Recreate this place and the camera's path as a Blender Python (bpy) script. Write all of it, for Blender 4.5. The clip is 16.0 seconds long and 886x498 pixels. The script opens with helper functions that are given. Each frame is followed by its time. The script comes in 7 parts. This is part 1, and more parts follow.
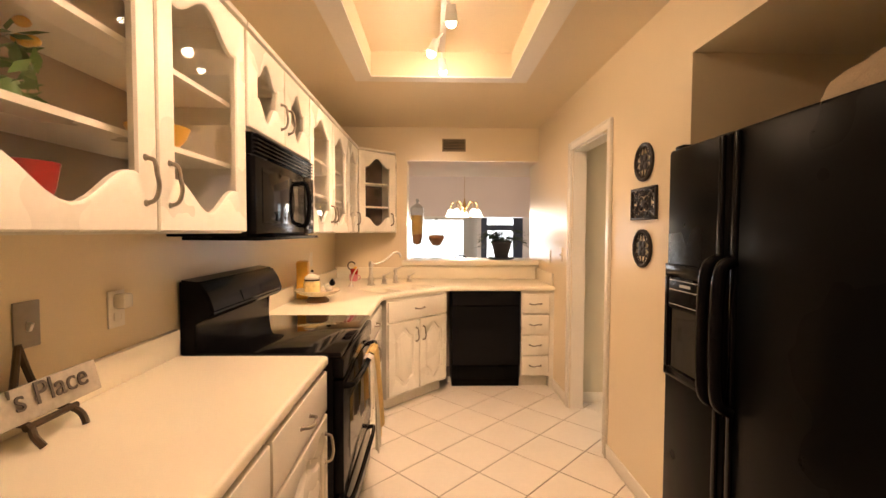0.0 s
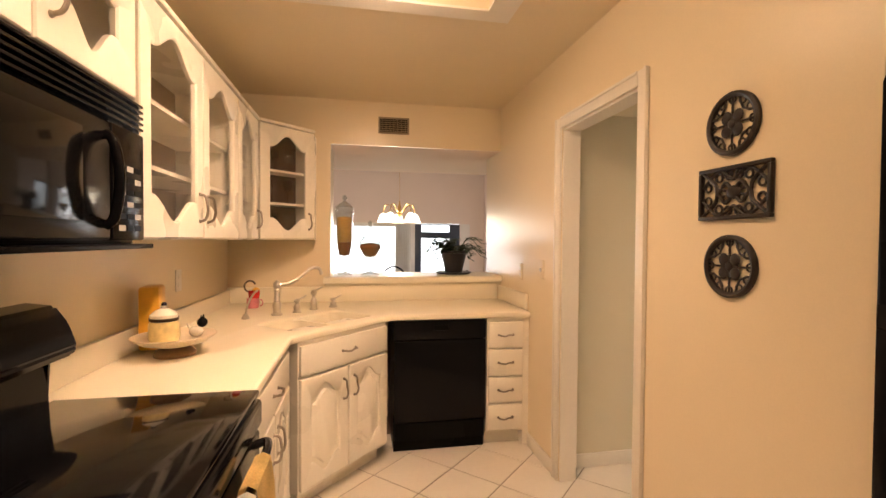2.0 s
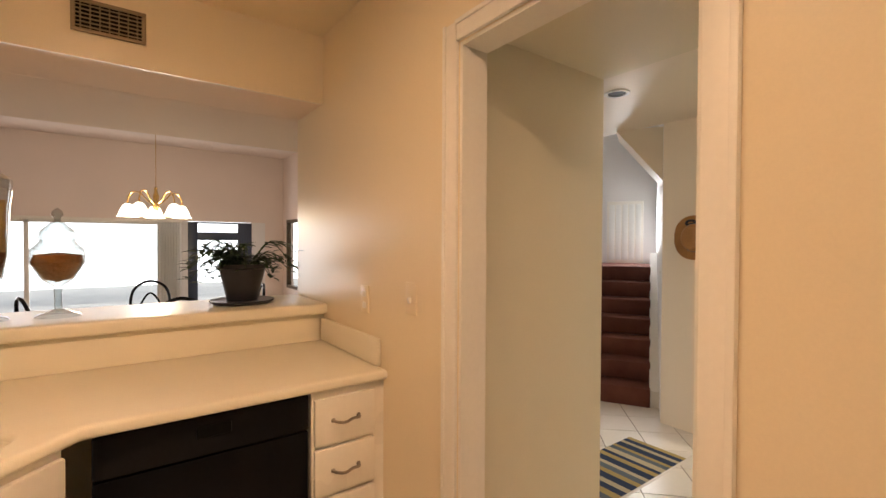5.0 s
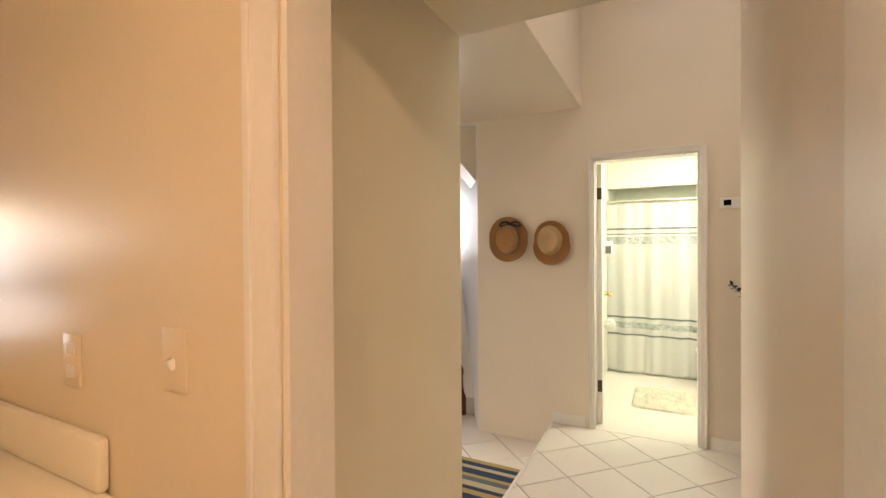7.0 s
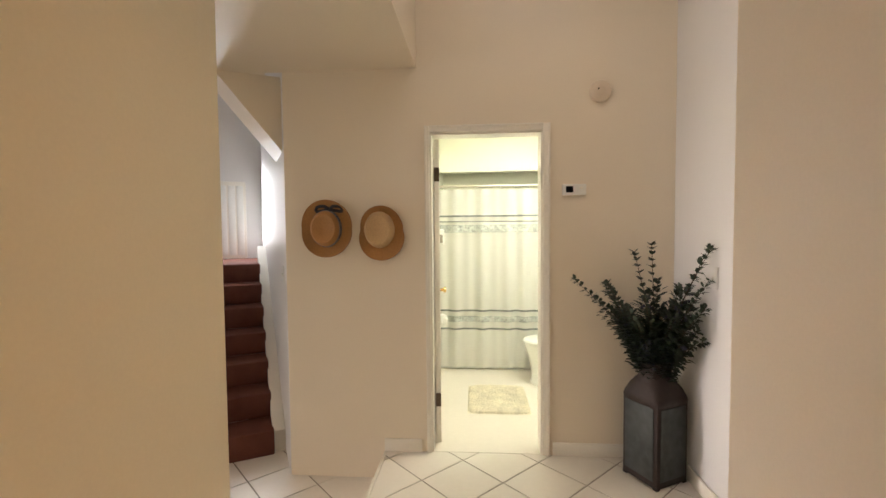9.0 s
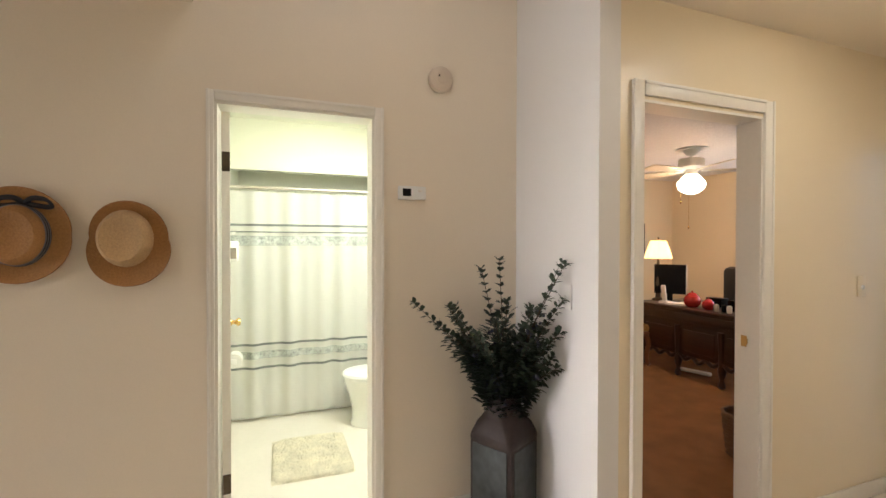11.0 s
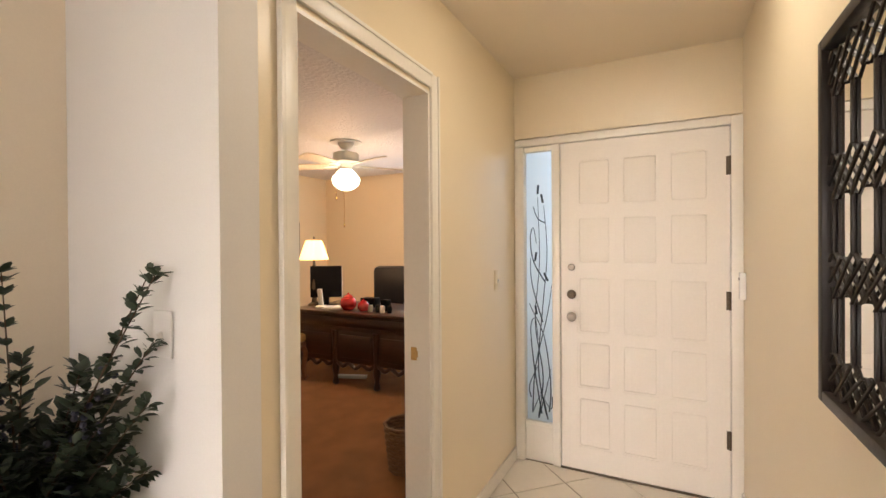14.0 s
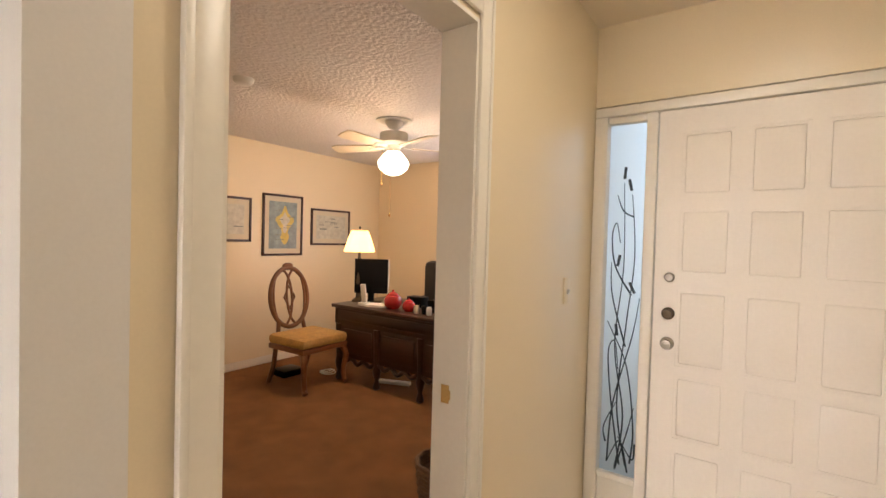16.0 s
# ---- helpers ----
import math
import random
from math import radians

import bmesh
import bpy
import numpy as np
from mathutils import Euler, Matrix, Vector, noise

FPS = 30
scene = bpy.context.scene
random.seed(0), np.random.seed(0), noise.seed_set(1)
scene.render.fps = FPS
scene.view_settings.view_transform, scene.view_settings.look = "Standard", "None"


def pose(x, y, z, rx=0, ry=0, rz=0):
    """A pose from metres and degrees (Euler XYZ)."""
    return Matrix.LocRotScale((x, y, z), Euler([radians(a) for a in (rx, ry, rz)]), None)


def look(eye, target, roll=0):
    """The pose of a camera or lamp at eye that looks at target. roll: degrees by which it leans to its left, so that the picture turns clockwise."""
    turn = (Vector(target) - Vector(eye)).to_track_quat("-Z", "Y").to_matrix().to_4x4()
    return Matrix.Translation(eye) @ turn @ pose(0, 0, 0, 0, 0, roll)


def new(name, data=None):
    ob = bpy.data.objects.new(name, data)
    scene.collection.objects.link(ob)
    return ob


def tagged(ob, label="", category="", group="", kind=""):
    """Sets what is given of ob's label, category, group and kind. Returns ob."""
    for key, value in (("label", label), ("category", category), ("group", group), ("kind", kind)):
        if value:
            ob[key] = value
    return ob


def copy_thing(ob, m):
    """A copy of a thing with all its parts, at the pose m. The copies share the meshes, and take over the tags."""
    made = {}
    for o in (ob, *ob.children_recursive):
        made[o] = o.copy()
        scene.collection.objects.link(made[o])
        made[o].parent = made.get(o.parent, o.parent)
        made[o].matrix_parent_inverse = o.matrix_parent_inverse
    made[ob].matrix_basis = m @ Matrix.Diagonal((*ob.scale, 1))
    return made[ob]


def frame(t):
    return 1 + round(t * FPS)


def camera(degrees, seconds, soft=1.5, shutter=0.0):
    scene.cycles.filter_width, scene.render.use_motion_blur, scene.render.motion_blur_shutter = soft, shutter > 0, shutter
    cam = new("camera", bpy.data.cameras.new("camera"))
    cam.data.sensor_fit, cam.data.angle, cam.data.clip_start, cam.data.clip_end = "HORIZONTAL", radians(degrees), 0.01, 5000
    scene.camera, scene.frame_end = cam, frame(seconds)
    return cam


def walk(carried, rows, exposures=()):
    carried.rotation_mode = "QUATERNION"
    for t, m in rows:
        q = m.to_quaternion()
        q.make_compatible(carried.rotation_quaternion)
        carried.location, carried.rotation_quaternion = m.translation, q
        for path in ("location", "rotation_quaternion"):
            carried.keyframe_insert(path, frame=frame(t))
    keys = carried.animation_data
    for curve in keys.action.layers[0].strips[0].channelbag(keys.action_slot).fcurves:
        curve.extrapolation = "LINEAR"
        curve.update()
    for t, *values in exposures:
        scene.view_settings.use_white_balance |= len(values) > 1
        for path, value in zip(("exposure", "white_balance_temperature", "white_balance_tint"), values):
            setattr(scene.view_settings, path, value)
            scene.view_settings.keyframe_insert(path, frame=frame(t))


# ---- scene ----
from mathutils import geometry
cam = camera(90.0, 16.0)
PATH = [
    (0, (-0.051, -0.129, 1.399), (-0.008, 1.869, 1.32), 0.2),
    (0.5, (-0.088, 0.142, 1.395), (0.049, 2.136, 1.331), -0.1),
    (1, (-0.087, 0.426, 1.397), (0.095, 2.417, 1.343), -0.5),
    (1.5, (-0.087, 0.686, 1.391), (0.188, 2.667, 1.345), -0.5),
    (2, (-0.107, 0.944, 1.392), (0.264, 2.908, 1.351), 0.4),
    (2.5, (-0.093, 1.182, 1.384), (0.39, 3.122, 1.348), 0.7),
    (3, (-0.061, 1.42, 1.391), (0.534, 3.329, 1.356), 0.3),
    (5.5, (0.234, 2.384, 1.415), (1.578, 3.866, 1.398), 0.3),
    (6.5, (0.372, 2.644, 1.401), (2.02, 3.777, 1.406), -0.2),
    (7.5, (0.71, 2.882, 1.443), (2.588, 3.565, 1.381), -0.4),
    (8, (0.869, 2.946, 1.45), (2.807, 3.426, 1.342), -0.4),
    (8.5, (1.065, 2.984, 1.453), (3.038, 3.298, 1.345), -0.6),
    (10.8, (1.822, 3.058, 1.445), (3.729, 2.456, 1.424), 0.2),
    (11, (1.891, 3.042, 1.432), (3.764, 2.341, 1.409), 0.1),
    (11.5, (2.038, 2.989, 1.421), (3.789, 2.025, 1.362), 0.7),
    (12, (2.16, 2.906, 1.422), (3.754, 1.7, 1.344), 0.6),
    (12.5, (2.277, 2.792, 1.416), (3.681, 1.369, 1.36), 0.4),
    (13, (2.343, 2.669, 1.408), (3.559, 1.082, 1.368), -0.1),
    (13.5, (2.43, 2.556, 1.405), (3.445, 0.832, 1.39), -0.3),
    (14, (2.482, 2.455, 1.403), (3.392, 0.673, 1.39), -0.4),
    (14.5, (2.527, 2.319, 1.408), (3.438, 0.539, 1.371), -0.2),
    (15, (2.558, 2.188, 1.4), (3.557, 0.456, 1.362), 0.1),
    (15.5, (2.619, 2.06, 1.4), (3.713, 0.386, 1.361), 0.8),
    (16, (2.705, 1.925, 1.413), (3.855, 0.290, 1.369), 1.6),
]
walk(cam, [(t, look(eye, target, roll)) for t, eye, target, roll in PATH],
     exposures=[(0, -0.05, 6500, 10), (3, -0.29, 6500, 10), (5.5, -0.46, 6500, 10), (6.3, -0.26, 6500, 10), (7.3, -0.32, 6500, 10), (8.5, -0.54, 6500, 10), (10.5, -0.48, 6200, 9), (11, -0.45, 6000, 8), (12.3, -0.40, 5800, 6), (13.2, -0.32, 6250, 9), (14, -0.24, 6500, 10), (16, -0.34, 6500, 10)])

# ---- world, sun and large lights ----
world = bpy.data.worlds.new("sky")
scene.world = world
world.use_nodes = True
sky = world.node_tree.nodes.new("ShaderNodeTexSky")
sky.sky_type, sky.sun_disc = "NISHITA", False
sky.sun_elevation, sky.sun_rotation = radians(50), radians(40)
background = world.node_tree.nodes["Background"]
background.inputs["Strength"].default_value = 0.12
world.node_tree.links.new(sky.outputs["Color"], background.inputs["Color"])


def lamp(name, kind, place, power, colour, aim=None, size=0.1, size_y=None, cone=90, blend=0.5):
    data = bpy.data.lights.new(name, kind)
    data.energy, data.color = power, colour
    if kind == "AREA":
        data.size = size
        if size_y:
            data.shape, data.size_y = "RECTANGLE", size_y
    elif kind == "SPOT":
        data.shadow_soft_size, data.spot_size, data.spot_blend = size, radians(cone), blend
    elif kind == "POINT":
        data.shadow_soft_size = size
    ob = new(name, data)
    ob.matrix_world = look(place, aim) if aim else pose(*place)
    return ob


sun = bpy.data.lights.new("sun", "SUN")
sun.energy, sun.angle, sun.color = 3.0, radians(0.6), (1.0, 0.95, 0.88)
new("sun", sun).matrix_world = look((0, 0, 0), (-0.35, -0.45, -0.75))

WARM = (1.0, 0.635, 0.40)
DAY = (0.86, 0.92, 1.0)

# ---- materials ----


def shader(name):
    m = bpy.data.materials.new(name)
    m.use_nodes = True
    return m, m.node_tree.nodes, m.node_tree.links, m.node_tree.nodes["Principled BSDF"]


def paint(name, colour, rough=0.5, metal=0.0, vary=0.06, grain=40.0, patch=2.0, bump=0.1, height=0.002, coat=0.0, each=0.0, spec=0.5, stretch=(1, 1, 1)):
    """A surface of one base colour with a coarse and a fine variation, relief and uneven gloss."""
    m, n, l, b = shader(name)
    co = n.new("ShaderNodeTexCoord")
    mp = n.new("ShaderNodeMapping")
    mp.inputs["Scale"].default_value = stretch
    l.new(co.outputs["Object"], mp.inputs["Vector"])
    big, fine = n.new("ShaderNodeTexNoise"), n.new("ShaderNodeTexNoise")
    big.inputs["Scale"].default_value, big.inputs["Detail"].default_value = patch, 3
    fine.inputs["Scale"].default_value, fine.inputs["Detail"].default_value = grain, 4
    for t in (big, fine):
        l.new(mp.outputs["Vector"], t.inputs["Vector"])
    add = n.new("ShaderNodeMath")
    add.operation = "ADD"
    l.new(big.outputs["Fac"], add.inputs[0])
    l.new(fine.outputs["Fac"], add.inputs[1])
    last = add.outputs[0]
    if each:
        info, mul = n.new("ShaderNodeObjectInfo"), n.new("ShaderNodeMath")
        mul.operation = "MULTIPLY_ADD"
        mul.inputs[1].default_value = each
        l.new(info.outputs["Random"], mul.inputs[0])
        l.new(last, mul.inputs[2])
        last = mul.outputs[0]
    ramp = n.new("ShaderNodeMapRange")
    ramp.inputs["From Min"].default_value, ramp.inputs["From Max"].default_value = 0.6, 1.4 + each
    ramp.inputs["To Min"].default_value, ramp.inputs["To Max"].default_value = 1 - vary, 1 + vary
    l.new(last, ramp.inputs["Value"])
    mix = n.new("ShaderNodeVectorMath")
    mix.operation = "SCALE"
    mix.inputs[0].default_value = colour
    l.new(ramp.outputs["Result"], mix.inputs["Scale"])
    l.new(mix.outputs[0], b.inputs["Base Color"])
    gloss = n.new("ShaderNodeMapRange")
    gloss.inputs["To Min"].default_value, gloss.inputs["To Max"].default_value = rough * 0.85, min(1, rough * 1.15)
    l.new(big.outputs["Fac"], gloss.inputs["Value"])
    l.new(gloss.outputs["Result"], b.inputs["Roughness"])
    b.inputs["Metallic"].default_value = metal
    b.inputs["Coat Weight"].default_value = coat
    b.inputs["Specular IOR Level"].default_value = spec
    if bump:
        bp = n.new("ShaderNodeBump")
        bp.inputs["Strength"].default_value, bp.inputs["Distance"].default_value = bump, height
        l.new(fine.outputs["Fac"], bp.inputs["Height"])
        l.new(bp.outputs["Normal"], b.inputs["Normal"])
    return m


def wood(name, light, dark, rough=0.35, scale=(3, 3, 26), coat=0.2):
    m, n, l, b = shader(name)
    co, mp = n.new("ShaderNodeTexCoord"), n.new("ShaderNodeMapping")
    mp.inputs["Scale"].default_value = scale
    l.new(co.outputs["Object"], mp.inputs["Vector"])
    t = n.new("ShaderNodeTexNoise")
    t.inputs["Scale"].default_value, t.inputs["Detail"].default_value, t.inputs["Distortion"].default_value = 2.0, 6, 0.6
    l.new(mp.outputs["Vector"], t.inputs["Vector"])
    r = n.new("ShaderNodeMix")
    r.data_type = "RGBA"
    r.inputs["A"].default_value, r.inputs["B"].default_value = (*dark, 1), (*light, 1)
    l.new(t.outputs["Fac"], r.inputs["Factor"])
    l.new(r.outputs["Result"], b.inputs["Base Color"])
    b.inputs["Roughness"].default_value, b.inputs["Coat Weight"].default_value = rough, coat
    bp = n.new("ShaderNodeBump")
    bp.inputs["Strength"].default_value, bp.inputs["Distance"].default_value = 0.15, 0.001
    l.new(t.outputs["Fac"], bp.inputs["Height"])
    l.new(bp.outputs["Normal"], b.inputs["Normal"])
    return m


def glass(name, colour=(1, 1, 1), rough=0.0, thin=True, edge=4.0, most=0.6):
    """A clear pane: mostly see-through with a mirror-like sheen, or solid glass."""
    m, n, l, b = shader(name)
    if thin:
        clear, shiny, mix, lw, pw, sc = (n.new("ShaderNode" + k) for k in ("BsdfTransparent", "BsdfGlossy", "MixShader", "LayerWeight", "Math", "MapRange"))
        clear.inputs["Color"].default_value = (*colour, 1)
        shiny.inputs["Roughness"].default_value = rough
        pw.operation = "POWER"
        pw.inputs[1].default_value = edge
        sc.inputs["To Min"].default_value, sc.inputs["To Max"].default_value = 0.035, most
        l.new(lw.outputs["Facing"], pw.inputs[0])
        l.new(pw.outputs[0], sc.inputs["Value"])
        l.new(sc.outputs["Result"], mix.inputs["Fac"])
        l.new(clear.outputs[0], mix.inputs[1])
        l.new(shiny.outputs[0], mix.inputs[2])
        l.new(mix.outputs[0], n["Material Output"].inputs["Surface"])
    else:
        b.inputs["Base Color"].default_value = (*colour, 1)
        b.inputs["Transmission Weight"].default_value, b.inputs["Roughness"].default_value = 1.0, rough
    return m


def glow(name, colour, strength):
    m, n, l, b = shader(name)
    b.inputs["Base Color"].default_value = (*colour, 1)
    b.inputs["Emission Color"].default_value = (*colour, 1)
    b.inputs["Emission Strength"].default_value = strength
    return m


M_CREAM = paint("cream wall paint", (0.80, 0.69, 0.50), 0.30, vary=0.03, grain=180, patch=1.2, bump=0.12, height=0.001)
M_WHITEWALL = paint("white wall paint", (0.78, 0.76, 0.74), 0.5, vary=0.03, grain=180, patch=1.2, bump=0.12, height=0.001)
# Cream paint with part of the hall's pinkish light mixed into the colour.
M_HALL = paint("pale cream wall paint with pink hall light", (0.80, 0.71, 0.575), 0.42, vary=0.03, grain=180, patch=1.2, bump=0.12, height=0.001)
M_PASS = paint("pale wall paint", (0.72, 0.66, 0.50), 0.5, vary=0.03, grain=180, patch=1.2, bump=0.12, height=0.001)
M_CEIL = paint("ceiling paint", (0.78, 0.68, 0.50), 0.6, vary=0.03, grain=120, bump=0.15, height=0.001)
M_KNOCK = paint("textured ceiling paint", (0.74, 0.71, 0.68), 0.8, vary=0.06, grain=38, bump=0.9, height=0.012)
M_TRIM = paint("white gloss trim", (0.82, 0.78, 0.70), 0.3, vary=0.03, grain=60, bump=0.04)
M_CAB = paint("white cabinet lacquer", (0.84, 0.80, 0.70), 0.28, vary=0.03, grain=50, patch=3, bump=0.04, coat=0.15)
M_COUNTER = paint("cream solid worktop", (0.87, 0.81, 0.65), 0.3, vary=0.04, grain=300, patch=2, bump=0.02)
M_BLACK = paint("black enamel", (0.006, 0.006, 0.007), 0.16, vary=0.15, grain=60, bump=0.02, spec=0.12)
M_BLACKTEX = paint("black textured enamel", (0.004, 0.004, 0.004), 0.28, vary=0.2, grain=260, bump=0.08, height=0.0004, spec=0.05)
M_GLASSTOP = paint("black ceramic glass", (0.004, 0.004, 0.005), 0.06, vary=0.2, bump=0.0, spec=0.2)
M_TILE = paint("glazed white floor tile", (0.76, 0.71, 0.63), 0.22, vary=0.05, grain=30, patch=4, bump=0.05, each=0.5)
M_GROUT = paint("grey brown grout", (0.20, 0.16, 0.12), 0.9, vary=0.2, grain=90, bump=0.3)
M_CARPET = paint("brown carpet", (0.23, 0.115, 0.055), 0.95, vary=0.28, grain=500, patch=5, bump=0.6, height=0.006, spec=0.1)
M_STAIR = paint("dark red brown stair carpet", (0.15, 0.058, 0.042), 0.95, vary=0.3, grain=400, patch=6, bump=0.6, height=0.005, spec=0.1)
M_CHROME = paint("brushed nickel", (0.70, 0.66, 0.60), 0.32, 1.0, vary=0.05, bump=0.0)
M_PULL = paint("aged nickel pull", (0.36, 0.32, 0.27), 0.35, 1.0, vary=0.15, bump=0.0)
M_BRASS = paint("polished brass", (0.65, 0.45, 0.18), 0.22, 1.0, vary=0.08, bump=0.0)
M_BRONZE = paint("dark bronze", (0.10, 0.075, 0.05), 0.4, 0.8, vary=0.2, bump=0.1)
M_WHITE = paint("white plastic", (0.80, 0.79, 0.75), 0.4, vary=0.02, bump=0.0)
M_PORCELAIN = paint("white porcelain", (0.85, 0.86, 0.82), 0.1, vary=0.02, bump=0.0, coat=0.3)
M_DARKWOOD = wood("dark mahogany", (0.055, 0.018, 0.010), (0.016, 0.006, 0.004), 0.3)
M_MIDWOOD = wood("carved walnut", (0.24, 0.10, 0.04), (0.10, 0.04, 0.015), 0.35)
M_GLASS = glass("clear glass")
M_DOORPAINT = paint("off-white door paint", (0.80, 0.75, 0.68), 0.4, vary=0.03, grain=70, bump=0.06)

# ---- building helpers ----


def box(bm, x0, x1, y0, y1, z0, z1, bevel=0.0, m=None):
    r = bmesh.ops.create_cube(bm, size=1.0)
    vs = r["verts"]
    for v in vs:
        v.co = Vector(((x0 + x1) / 2 + v.co.x * (x1 - x0), (y0 + y1) / 2 + v.co.y * (y1 - y0), (z0 + z1) / 2 + v.co.z * (z1 - z0)))
    if bevel:
        es = list({e for v in vs for e in v.link_edges})
        r2 = bmesh.ops.bevel(bm, geom=es, offset=bevel, segments=2, affect="EDGES", profile=0.5)
        vs = list({v for f in r2["faces"] for v in f.verts})
    if m is not None:
        vs_all = vs
        bmesh.ops.transform(bm, matrix=m, verts=vs_all)
    return vs


def cyl(bm, p0, p1, r0, r1=None, seg=20):
    """A tapered rod from p0 to p1."""
    p0, p1 = Vector(p0), Vector(p1)
    d = p1 - p0
    r = bmesh.ops.create_cone(bm, cap_ends=True, segments=seg, radius1=r0, radius2=r0 if r1 is None else r1, depth=d.length)
    bmesh.ops.transform(bm, matrix=Matrix.Translation((p0 + p1) / 2) @ d.to_track_quat("Z", "Y").to_matrix().to_4x4(), verts=r["verts"])
    return r["verts"]


def ball(bm, c, r, sx=1, sy=1, sz=1, seg=16):
    q = bmesh.ops.create_uvsphere(bm, u_segments=seg, v_segments=max(6, seg // 2), radius=r)
    bmesh.ops.transform(bm, matrix=Matrix.Translation(c) @ Matrix.Diagonal((sx, sy, sz, 1)), verts=q["verts"])
    return q["verts"]


def turned(bm, profile, seg=28, at=(0, 0, 0), closed=False):
    """A body of revolution about z: profile is (radius, height) pairs."""
    rings = []
    for r, z in profile:
        rings.append([bm.verts.new((at[0] + r * math.cos(2 * math.pi * i / seg), at[1] + r * math.sin(2 * math.pi * i / seg), at[2] + z)) for i in range(seg)])
    for a, b in zip(rings, rings[1:]):
        for i in range(seg):
            bm.faces.new((a[i], a[(i + 1) % seg], b[(i + 1) % seg], b[i]))
    if closed:
        bm.faces.new(list(reversed(rings[0])))
        bm.faces.new(rings[-1])
    return [v for r in rings for v in r]


def tube(bm, pts, r, seg=10, close=False, taper=None):
    """A round rod along a line of points."""
    pts = [Vector(p) for p in pts]
    n = len(pts)
    rings = []
    side = None
    for i, p in enumerate(pts):
        d = (pts[(i + 1) % n] - pts[i - 1]) if close else (pts[min(i + 1, n - 1)] - pts[max(i - 1, 0)])
        d.normalize()
        if side is None:
            side = d.orthogonal().normalized()
        side = (side - d * side.dot(d)).normalized()
        up = d.cross(side)
        rr = r * (taper(i / max(1, n - 1)) if taper else 1)
        rings.append([bm.verts.new(p + side * rr * math.cos(2 * math.pi * k / seg) + up * rr * math.sin(2 * math.pi * k / seg)) for k in range(seg)])
    pairs = list(zip(rings, rings[1:])) + ([(rings[-1], rings[0])] if close else [])
    for a, b in pairs:
        for k in range(seg):
            bm.faces.new((a[k], a[(k + 1) % seg], b[(k + 1) % seg], b[k]))
    if not close:
        bm.faces.new(list(reversed(rings[0])))
        bm.faces.new(rings[-1])


def curve_pts(ctrl, n=8):
    """A smooth line through control points."""
    c = [Vector(p) for p in ctrl]
    out = []
    for i in range(len(c) - 1):
        a, b, d, e = c[max(i - 1, 0)], c[i], c[i + 1], c[min(i + 2, len(c) - 1)]
        for k in range(n):
            t = k / n
            out.append(0.5 * ((2 * b) + (d - a) * t + (2 * a - 5 * b + 4 * d - e) * t * t + (3 * b - a - 3 * d + e) * t ** 3))
    out.append(c[-1])
    return out


def part(name, bm, material, parent=None, label="", smooth=40):
    """Links a bmesh as one mesh object, under its thing where one is given."""
    bmesh.ops.recalc_face_normals(bm, faces=bm.faces)
    me = bpy.data.meshes.new(name)
    bm.to_mesh(me)
    bm.free()
    if material:
        me.materials.append(material)
    if smooth:
        me.polygons.foreach_set("use_smooth", [True] * len(me.polygons))
        me.set_sharp_from_angle(angle=radians(smooth))
    ob = new(name, me)
    ob.parent = parent
    if label:
        ob["label"] = label
    return ob


def thing(name, label, category, at=(0, 0, 0), turn=0.0, group="", kind=""):
    """An empty at a thing's base, which holds its parts."""
    ob = new(name)
    ob.empty_display_size = 0.1
    ob.matrix_world = pose(*at, 0, 0, turn)
    return tagged(ob, label, category, group, kind)


def slab(name, boxes, material, label, bevel=0.0, category="wall"):
    """A piece of the setting made of butted blocks."""
    bm = bmesh.new()
    for b in boxes:
        box(bm, *b, bevel=bevel)
    return tagged(part(name, bm, material), label, category, kind="structure")


def blocks(*bs, bevel=0.0):
    bm = bmesh.new()
    for b in bs:
        box(bm, *b, bevel=bevel)
    return bm

# ---- lamps ----
for x, y, dx, dy, dz in [(0.0, 2.72, 0.10, 0.45, -1), (-0.04, 2.45, -0.4, 0.1, -1), (0.03, 2.05, 0.05, 0.5, -1), (-0.03, 1.45, -0.35, -0.1, -1), (0.03, 0.9, -0.2, 0.1, -1)]:
    d = Vector((dx, dy, dz)).normalized()
    c = Vector((x, y, 2.485)) + d * 0.08
    lamp("track_spot", "SPOT", c, 48 if y > 1.9 else 41, WARM, aim=c + d, size=0.03, cone=140, blend=0.9)
    lamp("track_glow", "POINT", c, 5.5, WARM, size=0.03)
lamp("bathroom_bulb", "AREA", (4.75, 1.92, 1.98), 44, (1.0, 0.985, 0.83), aim=(5.25, 3.1, 0.75), size=0.8, size_y=0.2)
# Downward fill added for overall brightness; the bathroom ceiling carries no known lamp.
lamp("bathroom_fill", "AREA", (4.9, 2.6, 2.42), 20, (1.0, 0.985, 0.83), aim=(4.9, 2.6, 0), size=0.6)
# Soft fill from above, added below the closed high ceiling; no skylight is built.
lamp("high_hall_fill", "AREA", (2.85, 2.6, 3.55), 10, (1.0, 0.92, 0.90), aim=(2.85, 2.6, 0), size=1.0)
lamp("office_bulb", "POINT", (5.23, -0.9, 2.04), 64, WARM, size=0.16)
lamp("desk_bulb", "POINT", (6.02, -1.30, 1.38), 5, WARM, size=0.04)
lamp("dining_sky", "AREA", (-0.2, 11.38, 0.8), 84, (1.0, 0.90, 0.86), aim=(-0.2, 5, 0.95), size=4.8, size_y=1.8)
